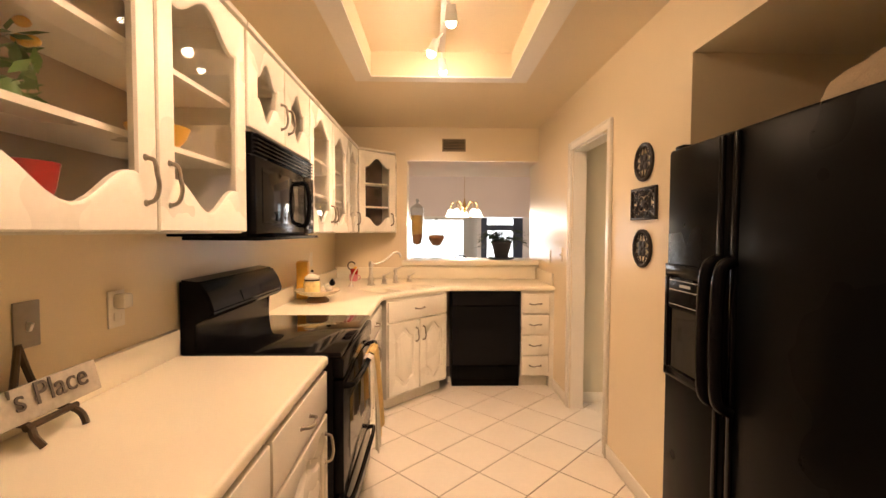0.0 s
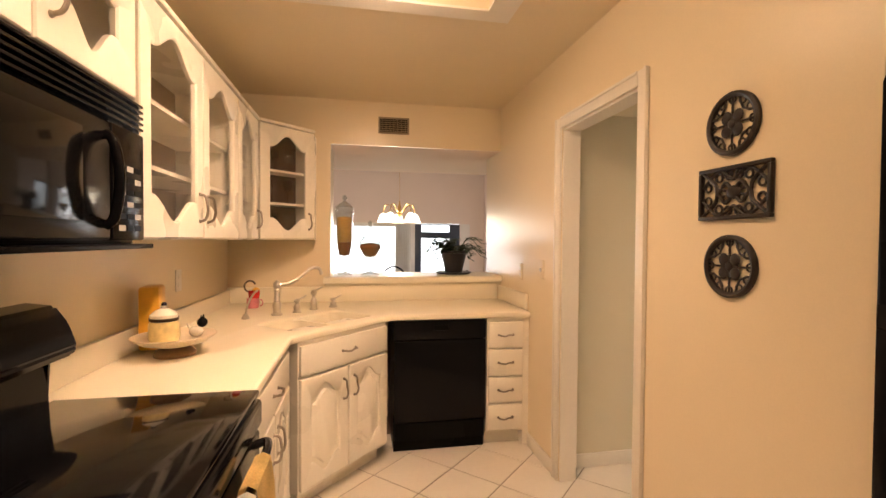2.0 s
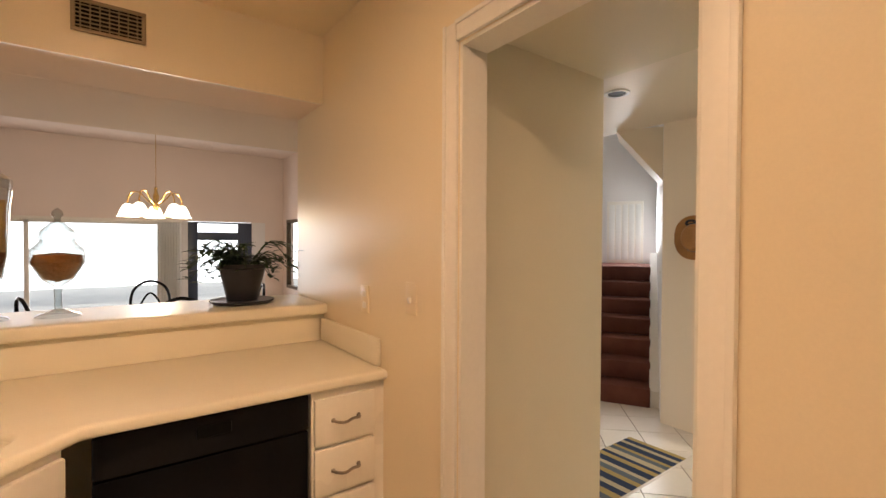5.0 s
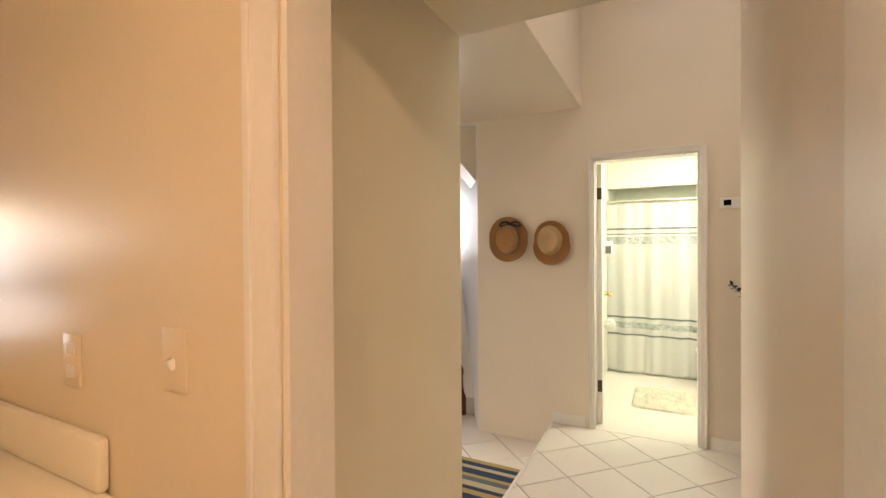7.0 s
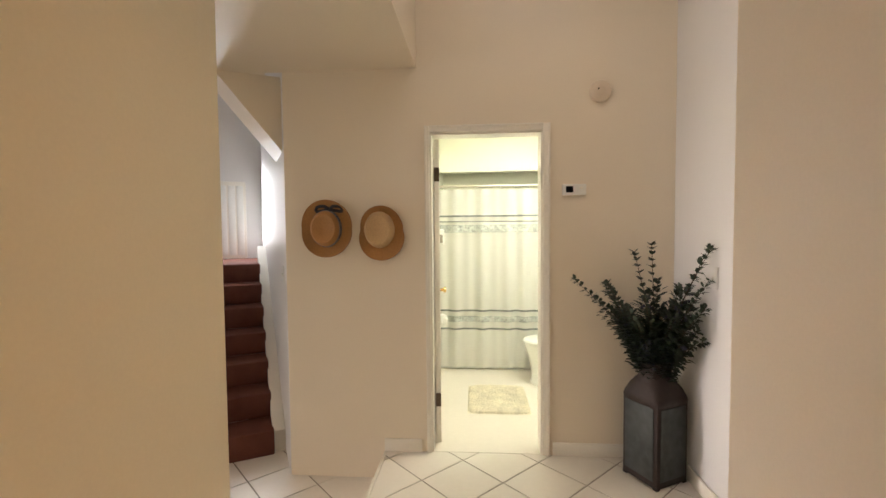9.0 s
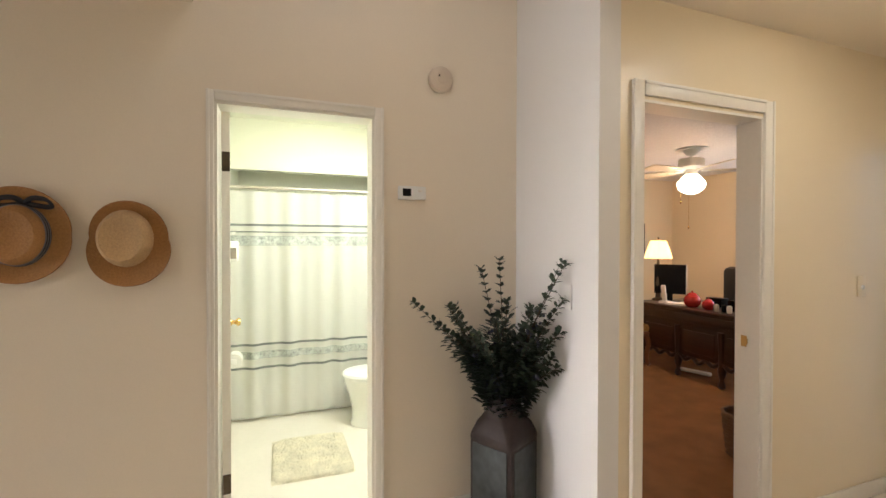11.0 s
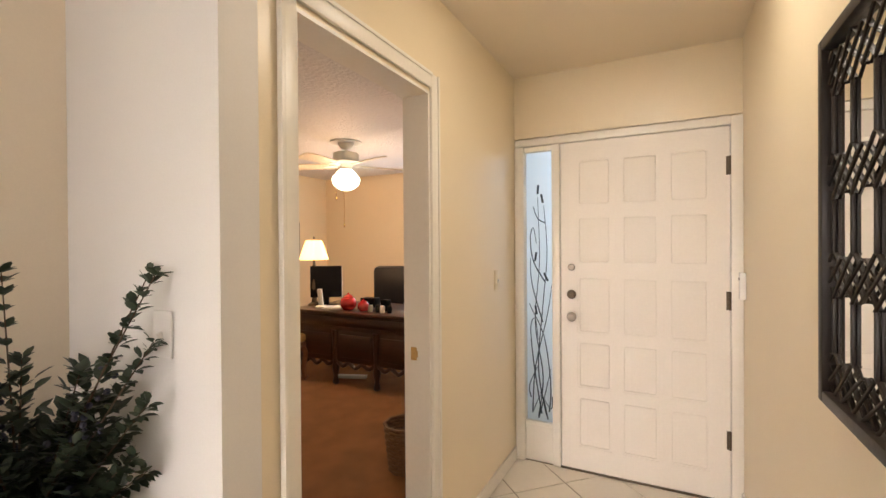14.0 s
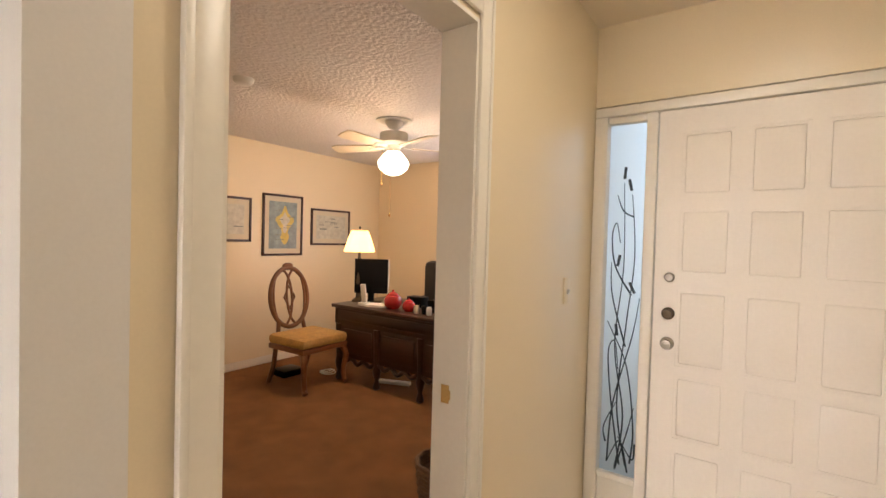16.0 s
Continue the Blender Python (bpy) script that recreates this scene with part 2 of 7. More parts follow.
# Added daylight fill from an unseen, assumed window, to brighten the front door.
lamp("entry_day_fill", "AREA", (3.66, 7.40, 1.1), 15, (1.0, 0.87, 0.81), aim=(2.85, -0.3, 0.2), size=1.2, size_y=2.2).data.spread = radians(40)
lamp("office_window_sky", "AREA", (4.92, -2.6, 1.45), 22, DAY, aim=(5.2, 0, 1.8), size=1.3, size_y=1.0)
lamp("stair_window_sky", "AREA", (6.45, 5.85, 1.75), 26, (0.95, 0.97, 1.0), aim=(4.0, 4.5, 0.8), size=0.5, size_y=0.9)
lamp("chandelier_bulb", "POINT", (0.50, 7.80, 1.62), 55, (1.0, 0.80, 0.58), size=0.15)
# Two fills added to brighten the entry; no fixture is modelled or known.
lamp("entry_fill_point", "POINT", (2.6, 1.05, 2.30), 2.4, (1.0, 0.86, 0.70), size=0.1)
lamp("entry_fill_down", "AREA", (2.55, 0.85, 2.49), 9.5, (1.0, 0.88, 0.74), aim=(2.62, 0.85, 0), size=0.4)

# ---- the large structure ----
KX0, KX1 = -1.06, 1.03          # kitchen side walls
KY1 = 4.44                      # kitchen end wall with the serving hatch
CEIL = 2.46
PX = 1.97                       # passage mouth to the hall
HX1 = 4.07                      # hall wall with the bathroom door
OX = 3.39                       # office wall
FY = -0.37                      # front door wall
LOW = -0.19                     # sunken floor

slab("wall_kitchen_west", [(KX0 - 0.12, KX0, -2.2, 4.84, 0, 2.8)], M_CREAM, "cream painted kitchen wall behind the cabinets")
slab("wall_kitchen_south", [(KX0, 1.99, -2.2, -2.08, 0, 2.8)], M_CREAM, "cream painted kitchen end wall")
slab("wall_kitchen_east", [
    (KX1, KX1 + 0.1, 1.73, 2.60, 0, CEIL), (KX1, KX1 + 0.1, 2.60, 3.31, 2.03, CEIL), (KX1, KX1 + 0.1, 3.31, 4.84, LOW, CEIL),
    (KX1, KX1 + 0.1, 0.70, 1.73, 2.15, CEIL), (KX1, KX1 + 0.1, -2.08, 0.70, 0, CEIL)], M_CREAM, "cream painted kitchen wall with a doorway and refrigerator niche")
slab("wall_niche", [(1.80, 1.87, 0.6, 1.83, 0, CEIL), (KX1 + 0.1, 1.80, 1.73, 1.83, 0, CEIL), (KX1 + 0.1, 1.80, 0.6, 0.70, 0, CEIL),
                    (KX1 + 0.1, 1.80, 0.7, 1.73, 2.15, 2.2)], M_CREAM, "cream painted refrigerator niche")
slab("wall_kitchen_north", [
    (KX0, -0.325, KY1, 4.84, 0, CEIL), (-0.325, KX1, KY1, KY1 + 0.02, 2.12, CEIL), (-0.325, KX1, KY1, 4.84, LOW, 1.05)],
    M_CREAM, "cream painted wall with a wide serving hatch")
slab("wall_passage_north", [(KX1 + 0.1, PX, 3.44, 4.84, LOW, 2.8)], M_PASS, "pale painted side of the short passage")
slab("wall_passage_south", [(KX1 + 0.1, 1.99, 1.83, 2.60, 0, 2.8)], M_HALL, "pale painted side of the short passage")
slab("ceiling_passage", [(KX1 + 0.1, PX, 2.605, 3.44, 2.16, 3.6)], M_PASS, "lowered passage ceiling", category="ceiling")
slab("wall_hall_west", [(1.87, 2.13, FY - 0.14, 1.83, 0, 3.6), (1.87, PX, 1.83, 2.605, 2.8, 3.6), (1.87, PX, 3.44, 4.84, 2.8, 3.6)], M_CREAM, "cream painted entry wall")
# bathroom and hat wall
slab("wall_hall_east", [
    (HX1, HX1 + 0.12, 1.79, 2.59, LOW, 3.6), (HX1, HX1 + 0.12, 2.59, 3.30, 2.06, 3.6), (HX1, HX1 + 0.12, 3.30, 4.25, LOW, 3.6)],
    M_HALL, "cream painted hall wall with the bathroom doorway")
slab("wall_corner_white", [(OX, HX1 + 0.12, 1.68, 1.7895, 0, 3.6)], M_WHITEWALL, "white painted return wall beside the metal can")
slab("wall_office_west", [
    (OX, OX + 0.12, 1.562, 1.68, 0, 3.6), (OX, OX + 0.12, 0.80, 1.562, 2.06, 3.6), (OX, OX + 0.12, FY - 0.14, 0.80, 0, 3.6)],
    M_CREAM, "cream painted wall with the office doorway")
slab("wall_front", [
    (2.13, OX, FY - 0.14, FY, 2.10, 3.6)], M_CREAM, "cream painted wall over the front door")
# Paler than the kitchen ceiling: the colour makes up for missing bounce light.
slab("ceiling_entry", [(2.13, OX, FY, 1.80, 2.50, 2.62)], M_HALL, "cream painted entry ceiling", category="ceiling")
slab("ceiling_hall_high", [(PX, HX1, 1.80, 3.38, 3.60, 3.72)], M_HALL, "cream painted high hall ceiling", category="ceiling")
slab("ceiling_hall_low", [(PX, HX1, 3.38, 4.84, 2.47, 2.6), (2.9, HX1, 4.84, 7.48, 2.47, 2.6), (HX1, 7.6, 3.9, 7.6, 3.2, 3.3), (HX1 - 0.1, HX1, 4.8, 7.48, 2.6, 3.3)], M_HALL, "cream painted ceiling of the sunken hall", category="ceiling")
slab("wall_hall_upper", [(PX, HX1, 3.38, 3.5, 2.6, 3.6), (2.13, OX, 1.68, 1.80, 2.62, 3.6)], M_HALL, "cream painted upper hall wall")
# office
slab("wall_office_east", [(7.05, 7.17, -2.8, 1.80, 0, CEIL)], M_CREAM, "cream painted office wall with framed pictures")
slab("wall_office_north", [(HX1 + 0.12, 7.05, 1.68, 1.80, 0, CEIL)], M_CREAM, "cream painted office wall")
slab("wall_office_south", [(OX + 0.12, 4.2, -2.8, -2.66, 0, CEIL), (5.65, 7.05, -2.8, -2.66, 0, CEIL), (4.2, 5.65, -2.8, -2.66, 0, 0.9), (4.2, 5.65, -2.8, -2.66, 2.0, CEIL),
                           (OX, OX + 0.12, -2.8, FY - 0.14, 0, CEIL)], M_CREAM, "cream painted office wall with a window")
slab("ceiling_office", [(OX + 0.12, 7.05, -2.66, 1.68, 2.40, 2.56)], M_KNOCK, "knockdown-textured office ceiling", category="ceiling")
slab("floor_office", [(OX + 0.06, 7.05, -2.66, 1.68, -0.1, 0.004)], M_CARPET, "brown cut-pile office carpet", category="floor")
# bathroom
M_BATH = paint("pale green bathroom paint", (0.79, 0.79, 0.66), 0.45, vary=0.02, grain=160, bump=0.08, height=0.001)
slab("wall_bathroom", [(6.75, 6.87, 1.80, 4.0, 0, CEIL), (HX1 + 0.12, 6.75, 3.40, 4.0, 0, CEIL), (HX1 + 0.12, 6.75, 1.80, 1.84, 0, CEIL),
                       (5.86, 5.96, 1.84, 3.40, 2.04, CEIL)], M_BATH, "pale green painted bathroom wall")
slab("ceiling_bathroom", [(HX1 + 0.12, 6.75, 1.84, 3.40, CEIL, 2.6)], M_BATH, "pale bathroom ceiling", category="ceiling")
slab("floor_bathroom", [(HX1 + 0.001, 6.75, 1.84, 3.40, -0.1, 0.002)], M_TILE, "white tiled bathroom floor", category="floor")
# sunken hall, stairs and dining room
slab("wall_stairwell", [(7.48, 7.6, 4.0, 7.6, LOW, 3.2)], M_WHITEWALL, "white painted stairwell wall")
M_DINING = paint("pale pinkish paint", (0.80, 0.69, 0.62), 0.5, vary=0.03, grain=160, bump=0.08, height=0.001)
# The gap from x 3.02 to 4.3 is unseen, left for the daylight fill.
slab("wall_dining", [
    (-4.12, -4.0, 4.84, 11.62, LOW, 3.8), (2.9, 3.02, 7.48, 9.46, LOW, 3.8), (2.9, 3.02, 11.2, 11.5, LOW, 3.8), (2.9, 3.02, 9.46, 11.2, LOW, 0.5), (2.9, 3.02, 9.46, 11.2, 1.84, 3.8), (4.3, 7.6, 7.48, 7.6, LOW, 3.8), (3.02, 4.3, 7.48, 7.6, 2.3, 3.8),
    (-4.0, KX0 - 0.12, 4.72, 4.84, LOW, 3.8)], M_DINING, "pale pinkish white dining room wall")
slab("wall_dining_north", [(-4.0, -2.6, 11.5, 11.62, LOW, 3.8), (2.55, 3.02, 11.5, 11.62, LOW, 3.8), (-2.6, 2.55, 11.5, 11.62, 1.78, 3.8)],
     M_DINING, "pale dining room wall over the glass doors")
slab("ceiling_dining", [(-4.0, 2.9, 4.84, 11.5, 3.1, 3.3)], M_DINING, "pale painted dining ceiling", category="ceiling")
# The warm light thrown up from the counter is put into this soffit colour.
M_SOFFIT = paint("flat cream paint with warm counter light", (0.80, 0.64, 0.48), 0.8, vary=0.03, grain=160, bump=0.08, height=0.001, spec=0.15)
slab("hatch_soffit", [(-0.325, KX1, KY1 + 0.0202, 4.84, 2.122, CEIL)], M_SOFFIT, "flat cream soffit over the serving hatch, coloured by warm light", category="ceiling")
slab("ceiling_dropped", [(-4.0, PX - 0.002, 4.842, 5.75, 2.122, 3.098)], M_SOFFIT, "dropped beam of ceiling beyond the serving hatch", category="ceiling")
slab("floor_low", [(-4.0, 7.6, 3.62, 11.6, LOW - 0.1, LOW)], M_GROUT, "tile bed of the sunken floor", category="floor")
slab("floor", [(KX0, 1.9, -2.2, 4.44, -0.15, -0.004), (1.9, HX1 + 0.0, FY - 0.14, 3.60, -0.19, -0.004)], M_GROUT, "grouted bed under the floor tiles", category="floor")

# kitchen ceiling with its recessed tray
TX0, TX1, TY0, TY1 = -0.48, 0.48, -0.9, 2.94
slab("ceiling_kitchen", [
    (KX0, TX0, -2.08, KY1, CEIL, 2.8), (TX1, KX1, -2.08, KY1, CEIL, 2.8), (TX0, TX1, TY1, KY1, CEIL, 2.8), (TX0, TX1, -2.08, TY0, CEIL, 2.8),
    (TX0, TX1, TY0, TY1, 2.62, 2.8)], M_CEIL, "cream painted kitchen ceiling with a recessed tray", category="ceiling")
slab("trim_tray", [(TX0 - 0.12, TX0 + 0.004, TY0 - 0.1, TY1 + 0.09, CEIL - 0.012, CEIL - 0.001), (TX1 - 0.004, TX1 + 0.12, TY0 - 0.1, TY1 + 0.09, CEIL - 0.012, CEIL - 0.001),
                   (TX0 + 0.004, TX1 - 0.004, TY1 - 0.004, TY1 + 0.09, CEIL - 0.012, CEIL - 0.001)], M_TRIM, "flat moulding round the ceiling tray", category="trim")

# ---- kitchen: cabinets ----


def ogee(w, h, top, bottom, n=14, mid=0.0):
    """Outline of a cathedral panel, counter-clockwise, centred on 0: straight sides, curved head and foot."""
    def wave(u):
        a = abs(u)
        return 0.0 if a > 0.92 else 0.5 + 0.5 * math.cos(math.pi * a / 0.92) ** 1 if top > 0.05 else math.cos(math.pi * a / 1.84)
    pts = []
    for i in range(n + 1):
        u = -1 + 2 * i / n
        pts.append((u * w / 2, -h / 2 - bottom * wave(u) + bottom * 0.5))
    for i in range(n + 1):
        u = 1 - 2 * i / n
        pts.append((u * w / 2, h / 2 + top * wave(u) - top * 0.5))
    return pts


def ring_frame(bm, w, h, outline, y0, y1, lip=0.006):
    """A flat frame w by h in the xz plane with a shaped opening; front at y0, back at y1."""
    def edge(p):
        x, z = p
        s = min((w / 2) / abs(x) if abs(x) > 1e-6 else 1e9, (h / 2) / abs(z) if abs(z) > 1e-6 else 1e9)
        return [x * s, z * s]
    outer = [edge(p) for p in outline]
    for cx, cz in ((-1, -1), (1, -1), (1, 1), (-1, 1)):
        k = min(range(len(outer)), key=lambda i: (outer[i][0] - cx * w / 2) ** 2 + (outer[i][1] - cz * h / 2) ** 2)
        outer[k] = [cx * w / 2, cz * h / 2]
    n = len(outline)
    e = 0.004
    rows = []
    for scale, y in (("out", y1), ("out", y0 + e), ("outin", y0), ("inout", y0), ("in", y0 + lip), ("in", y1)):
        row = []
        for (ox, oz), (ix, iz) in zip(outer, outline):
            if scale == "out":
                x, z = ox, oz
            elif scale == "outin":
                x, z = ox - e * (1 if ox > 0 else -1), oz - e * (1 if oz > 0 else -1)
            elif scale == "inout":
                x, z = ix * 1.0 + lip * (1 if ix > 0 else -1), iz + lip * (1 if iz > 0 else -1)
            else:
                x, z = ix, iz
            row.append(bm.verts.new((x, y, z)))
        rows.append(row)
    for a, b in list(zip(rows, rows[1:])) + [(rows[-1], rows[0])]:
        for i in range(n):
            j = (i + 1) % n
            bm.faces.new((a[i], a[j], b[j], b[i]))


def sheet(bm, outline, y0, y1, inset=0.0, scale=1.0):
    """A shaped panel between y0 (front) and y1 (back), its front edge chamfered by inset."""
    a = [bm.verts.new((x * scale, y1, z * scale)) for x, z in outline]
    fx, fz = 1 - inset / max(abs(x) for x, z in outline), 1 - inset / max(abs(z) for x, z in outline)
    b = [bm.verts.new((x * scale * fx, y0, z * scale * fz)) for x, z in outline]
    n = len(outline)
    for i in range(n):
        bm.faces.new((a[i], a[(i + 1) % n], b[(i + 1) % n], b[i]))
    bm.faces.new(b)
    bm.faces.new(list(reversed(a)))


def moved(bm, m):
    bmesh.ops.transform(bm, matrix=m, verts=bm.verts)
    return bm


def pull(parent, x, y, z, upright=True, length=0.11):
    """A bowed nickel pull handle."""
    bm = bmesh.new()
    q = length / 2
    tube(bm, curve_pts([(0, 0, -q), (0, -0.022, -q * 0.85), (0.004, -0.03, -q * 0.3), (-0.004, -0.03, q * 0.3), (0, -0.022, q * 0.85), (0, 0, q)], 5), 0.0055, 8)
    for s in (-1, 1):
        cyl(bm, (0, 0.001, s * q), (0, -0.006, s * q), 0.009, 0.006, 12)
    moved(bm, pose(x, y, z, 0, 0 if upright else 90, 0))
    return part("handle", bm, M_PULL, parent, "aged nickel pull handle")


def panel_door(parent, x0, x1, z0, z1, hinge=1):
    """A cathedral raised-panel door with its pull."""
    w, h = x1 - x0, z1 - z0
    line = ogee(w - 0.13, h - 0.17, 0.07, 0.07)
    bm = bmesh.new()
    ring_frame(bm, w, h, line, -0.02, 0.0)
    sheet(bm, line, -0.006, 0.0)
    sheet(bm, line, -0.016, -0.006, 0.014, 0.86)
    door = part("door", moved(bm, pose((x0 + x1) / 2, 0, (z0 + z1) / 2)), M_CAB, parent)
    pull(door, (x0 + 0.035) if hinge > 0 else (x1 - 0.035), -0.02, z1 - 0.12)
    return door


def drawer(parent, x0, x1, z0, z1):
    bm = bmesh.new()
    box(bm, x0, x1, -0.02, 0.0, z0, z1, 0.005)
    d = part("drawer", bm, M_CAB, parent)
    pull(d, (x0 + x1) / 2, -0.02, (z0 + z1) / 2, False, 0.10)
    return d


def base_unit(at, turn, w, depth, doors, label, drawers=1, group="base cabinets"):
    cab = thing("base_cabinet", label, "cabinet", at, turn, group)
    part("body", blocks((0, w, 0.001, depth, 0.10, 0.874)), M_CAB, cab)
    part("plinth", blocks((0, w, 0.07, depth, 0.0, 0.10)), M_CAB, cab)
    g = 0.006
    if doors:
        step = w / doors
        for i in range(doors):
            panel_door(cab, i * step + g, (i + 1) * step - g, 0.12, 0.685, 1 if (i == doors - 1 and doors > 1) else -1)
        drawer(cab, g, w - g, 0.70, 0.855)
    else:
        for i in range(4):
            drawer(cab, g, w - g, 0.12 + i * 0.185, 0.12 + i * 0.185 + 0.17)
    return cab


FRONT_L = -0.485
for k in range(4):
    base_unit((FRONT_L, 1.60 - 0.6 * (k + 1), 0), 90, 0.595, 0.575, 1, "white base cabinet with a drawer over an arched panel door")
base_unit((-0.455, 2.43, 0), 90, 0.74, 0.60, 2, "white base cabinet with a drawer and two arched panel doors")
base_unit((-0.425 + 0.018, 3.215 + 0.02, 0), 47, 0.68, 0.30, 2, "white diagonal sink cabinet with two arched panel doors")
base_unit((0.735, 3.785, 0), 0, 0.25, 0.60, 0, "white cabinet with four narrow drawers beside the dishwasher")
part("filler_strip", blocks((0.987, KX1, 3.79, 4.38, 0, 0.874)), M_CAB)
tagged(bpy.data.objects["filler_strip"], "white filler strip between drawers and wall", "panel", kind="structure")

# worktops


def slab_top(name, outline, label, hole=None, z0=0.874, z1=0.914, parent=None, mat=None):
    bm = bmesh.new()
    if hole is None:
        f = bm.faces.new([bm.verts.new((x, y, z0)) for x, y in outline])
        r = bmesh.ops.extrude_face_region(bm, geom=[f])
        bmesh.ops.translate(bm, vec=(0, 0, z1 - z0), verts=[v for v in r["geom"] if isinstance(v, bmesh.types.BMVert)])
    else:
        n, k = len(outline), len(hole)
        bottom = [bm.verts.new((x, y, z0)) for x, y in outline + hole]
        top = [bm.verts.new((x, y, z1)) for x, y in outline + hole]
        for tri in geometry.tessellate_polygon([[Vector((x, y, 0)) for x, y in outline], [Vector((x, y, 0)) for x, y in hole]]):
            bm.faces.new([top[i] for i in tri])
            bm.faces.new([bottom[i] for i in reversed(tri)])
        for start, count in ((0, n), (n, k)):
            for i in range(count):
                a, b = start + i, start + (i + 1) % count
                bm.faces.new((bottom[a], bottom[b], top[b], top[a]))
    bmesh.ops.recalc_face_normals(bm, faces=bm.faces)
    rim = [e for e in bm.edges if len(e.link_faces) == 2 and e.calc_face_angle(0) > 1 and abs(e.verts[0].co.z - e.verts[1].co.z) < 1e-5]
    bmesh.ops.bevel(bm, geom=rim, offset=0.013, segments=3, affect="EDGES", profile=0.5)
    return part(name, bm, mat or M_COUNTER, parent)


top_a = slab_top("worktop", [(KX0 + 0.002, -1.2), (-0.46, -1.2), (-0.46, 1.585), (-0.475, 1.60), (KX0 + 0.002, 1.60)], "")
tagged(top_a, "long cream solid-surface worktop beside the range", "worktop")
part("backsplash", blocks((KX0 + 0.001, KX0 + 0.026, -1.2, 1.60, 0.914, 1.015), bevel=0.004), M_COUNTER, top_a)

cs, sn = math.cos(radians(47)), math.sin(radians(47))
SINK = (-0.40, 3.22)


def sink_xy(u, v):
    """Plan position from the sink front edge: u along it, v towards the corner."""
    return (SINK[0] + u * cs - v * sn, SINK[1] + u * sn + v * cs)


def rounded(u0, u1, v0, v1, r, n=5):
    pts = []
    for cu, cv, a0 in ((u1 - r, v0 + r, -90), (u1 - r, v1 - r, 0), (u0 + r, v1 - r, 90), (u0 + r, v0 + r, 180)):
        for i in range(n + 1):
            a = radians(a0 + 90 * i / n)
            pts.append((cu + r * math.cos(a), cv + r * math.sin(a)))
    return pts


HOLE = [sink_xy(u, v) for u, v in rounded(0.06, 0.66, 0.09, 0.44, 0.06)]
top_b = slab_top("worktop", [(KX0 + 0.002, 2.425), (-0.43, 2.425), (-0.43, 3.19), SINK, (0.094, 3.75), (0.13, 3.755), (KX1 - 0.002, 3.755), (KX1 - 0.002, KY1 - 0.002), (KX0 + 0.002, KY1 - 0.002)], "", HOLE)
tagged(top_b, "cream solid-surface corner worktop with an integral sink", "worktop")
part("backsplash", blocks((KX0 + 0.001, KX0 + 0.026, 2.425, KY1 - 0.03, 0.914, 1.015), (KX0 + 0.001, KX1 - 0.03, KY1 - 0.027, KY1 - 0.002, 0.914, 1.03), bevel=0.004), M_COUNTER, top_b)
part("side_splash", blocks((KX1 - 0.027, KX1 - 0.002, 3.80, KY1 - 0.03, 0.914, 1.03), bevel=0.012), M_COUNTER, top_b)
bm = bmesh.new()
for u0, u1 in ((0.062, 0.345), (0.375, 0.658)):
    rim = [sink_xy(u, v) for u, v in rounded(u0, u1, 0.092, 0.438, 0.05)]
    low = [sink_xy(u, v) for u, v in rounded(u0 + 0.02, u1 - 0.02, 0.112, 0.418, 0.05)]
    lip = [sink_xy(u, v) for u, v in rounded(u0 - 0.02, u1 + 0.02, 0.072, 0.458, 0.06)]
    o = [bm.verts.new((x, y, 0.896)) for x, y in lip]
    a = [bm.verts.new((x, y, 0.896)) for x, y in rim]
    for i in range(len(a)):
        bm.faces.new((o[i], o[(i + 1) % len(a)], a[(i + 1) % len(a)], a[i]))
    b = [bm.verts.new((x, y, 0.76)) for x, y in low]
    for i in range(len(a)):
        bm.faces.new((a[i], a[(i + 1) % len(a)], b[(i + 1) % len(a)], b[i]))
    bm.faces.new(b)
part("sink_basin", bm, M_COUNTER, top_b)

# serving hatch ledge
ledge = slab_top("hatch_ledge", [(-0.375, 4.375), (KX1 - 0.002, 4.375), (KX1 - 0.002, 4.438), (KX1 - 0.002, 4.86), (-0.323, 4.86), (-0.323, 4.438), (-0.375, 4.438)], "", None, 1.05, 1.105)
tagged(ledge, "cream ledge of the serving hatch", "ledge", kind="structure")
part("ledge_moulding", blocks((-0.36, KX1 - 0.003, 4.415, 4.439, 1.02, 1.05), bevel=0.004), M_COUNTER, ledge)

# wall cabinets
# Grey-brown for the back panels: the dimness behind the glass is in the colour.
M_INSIDE = paint("shaded cabinet interior", (0.32, 0.25, 0.18), 0.6, vary=0.05)


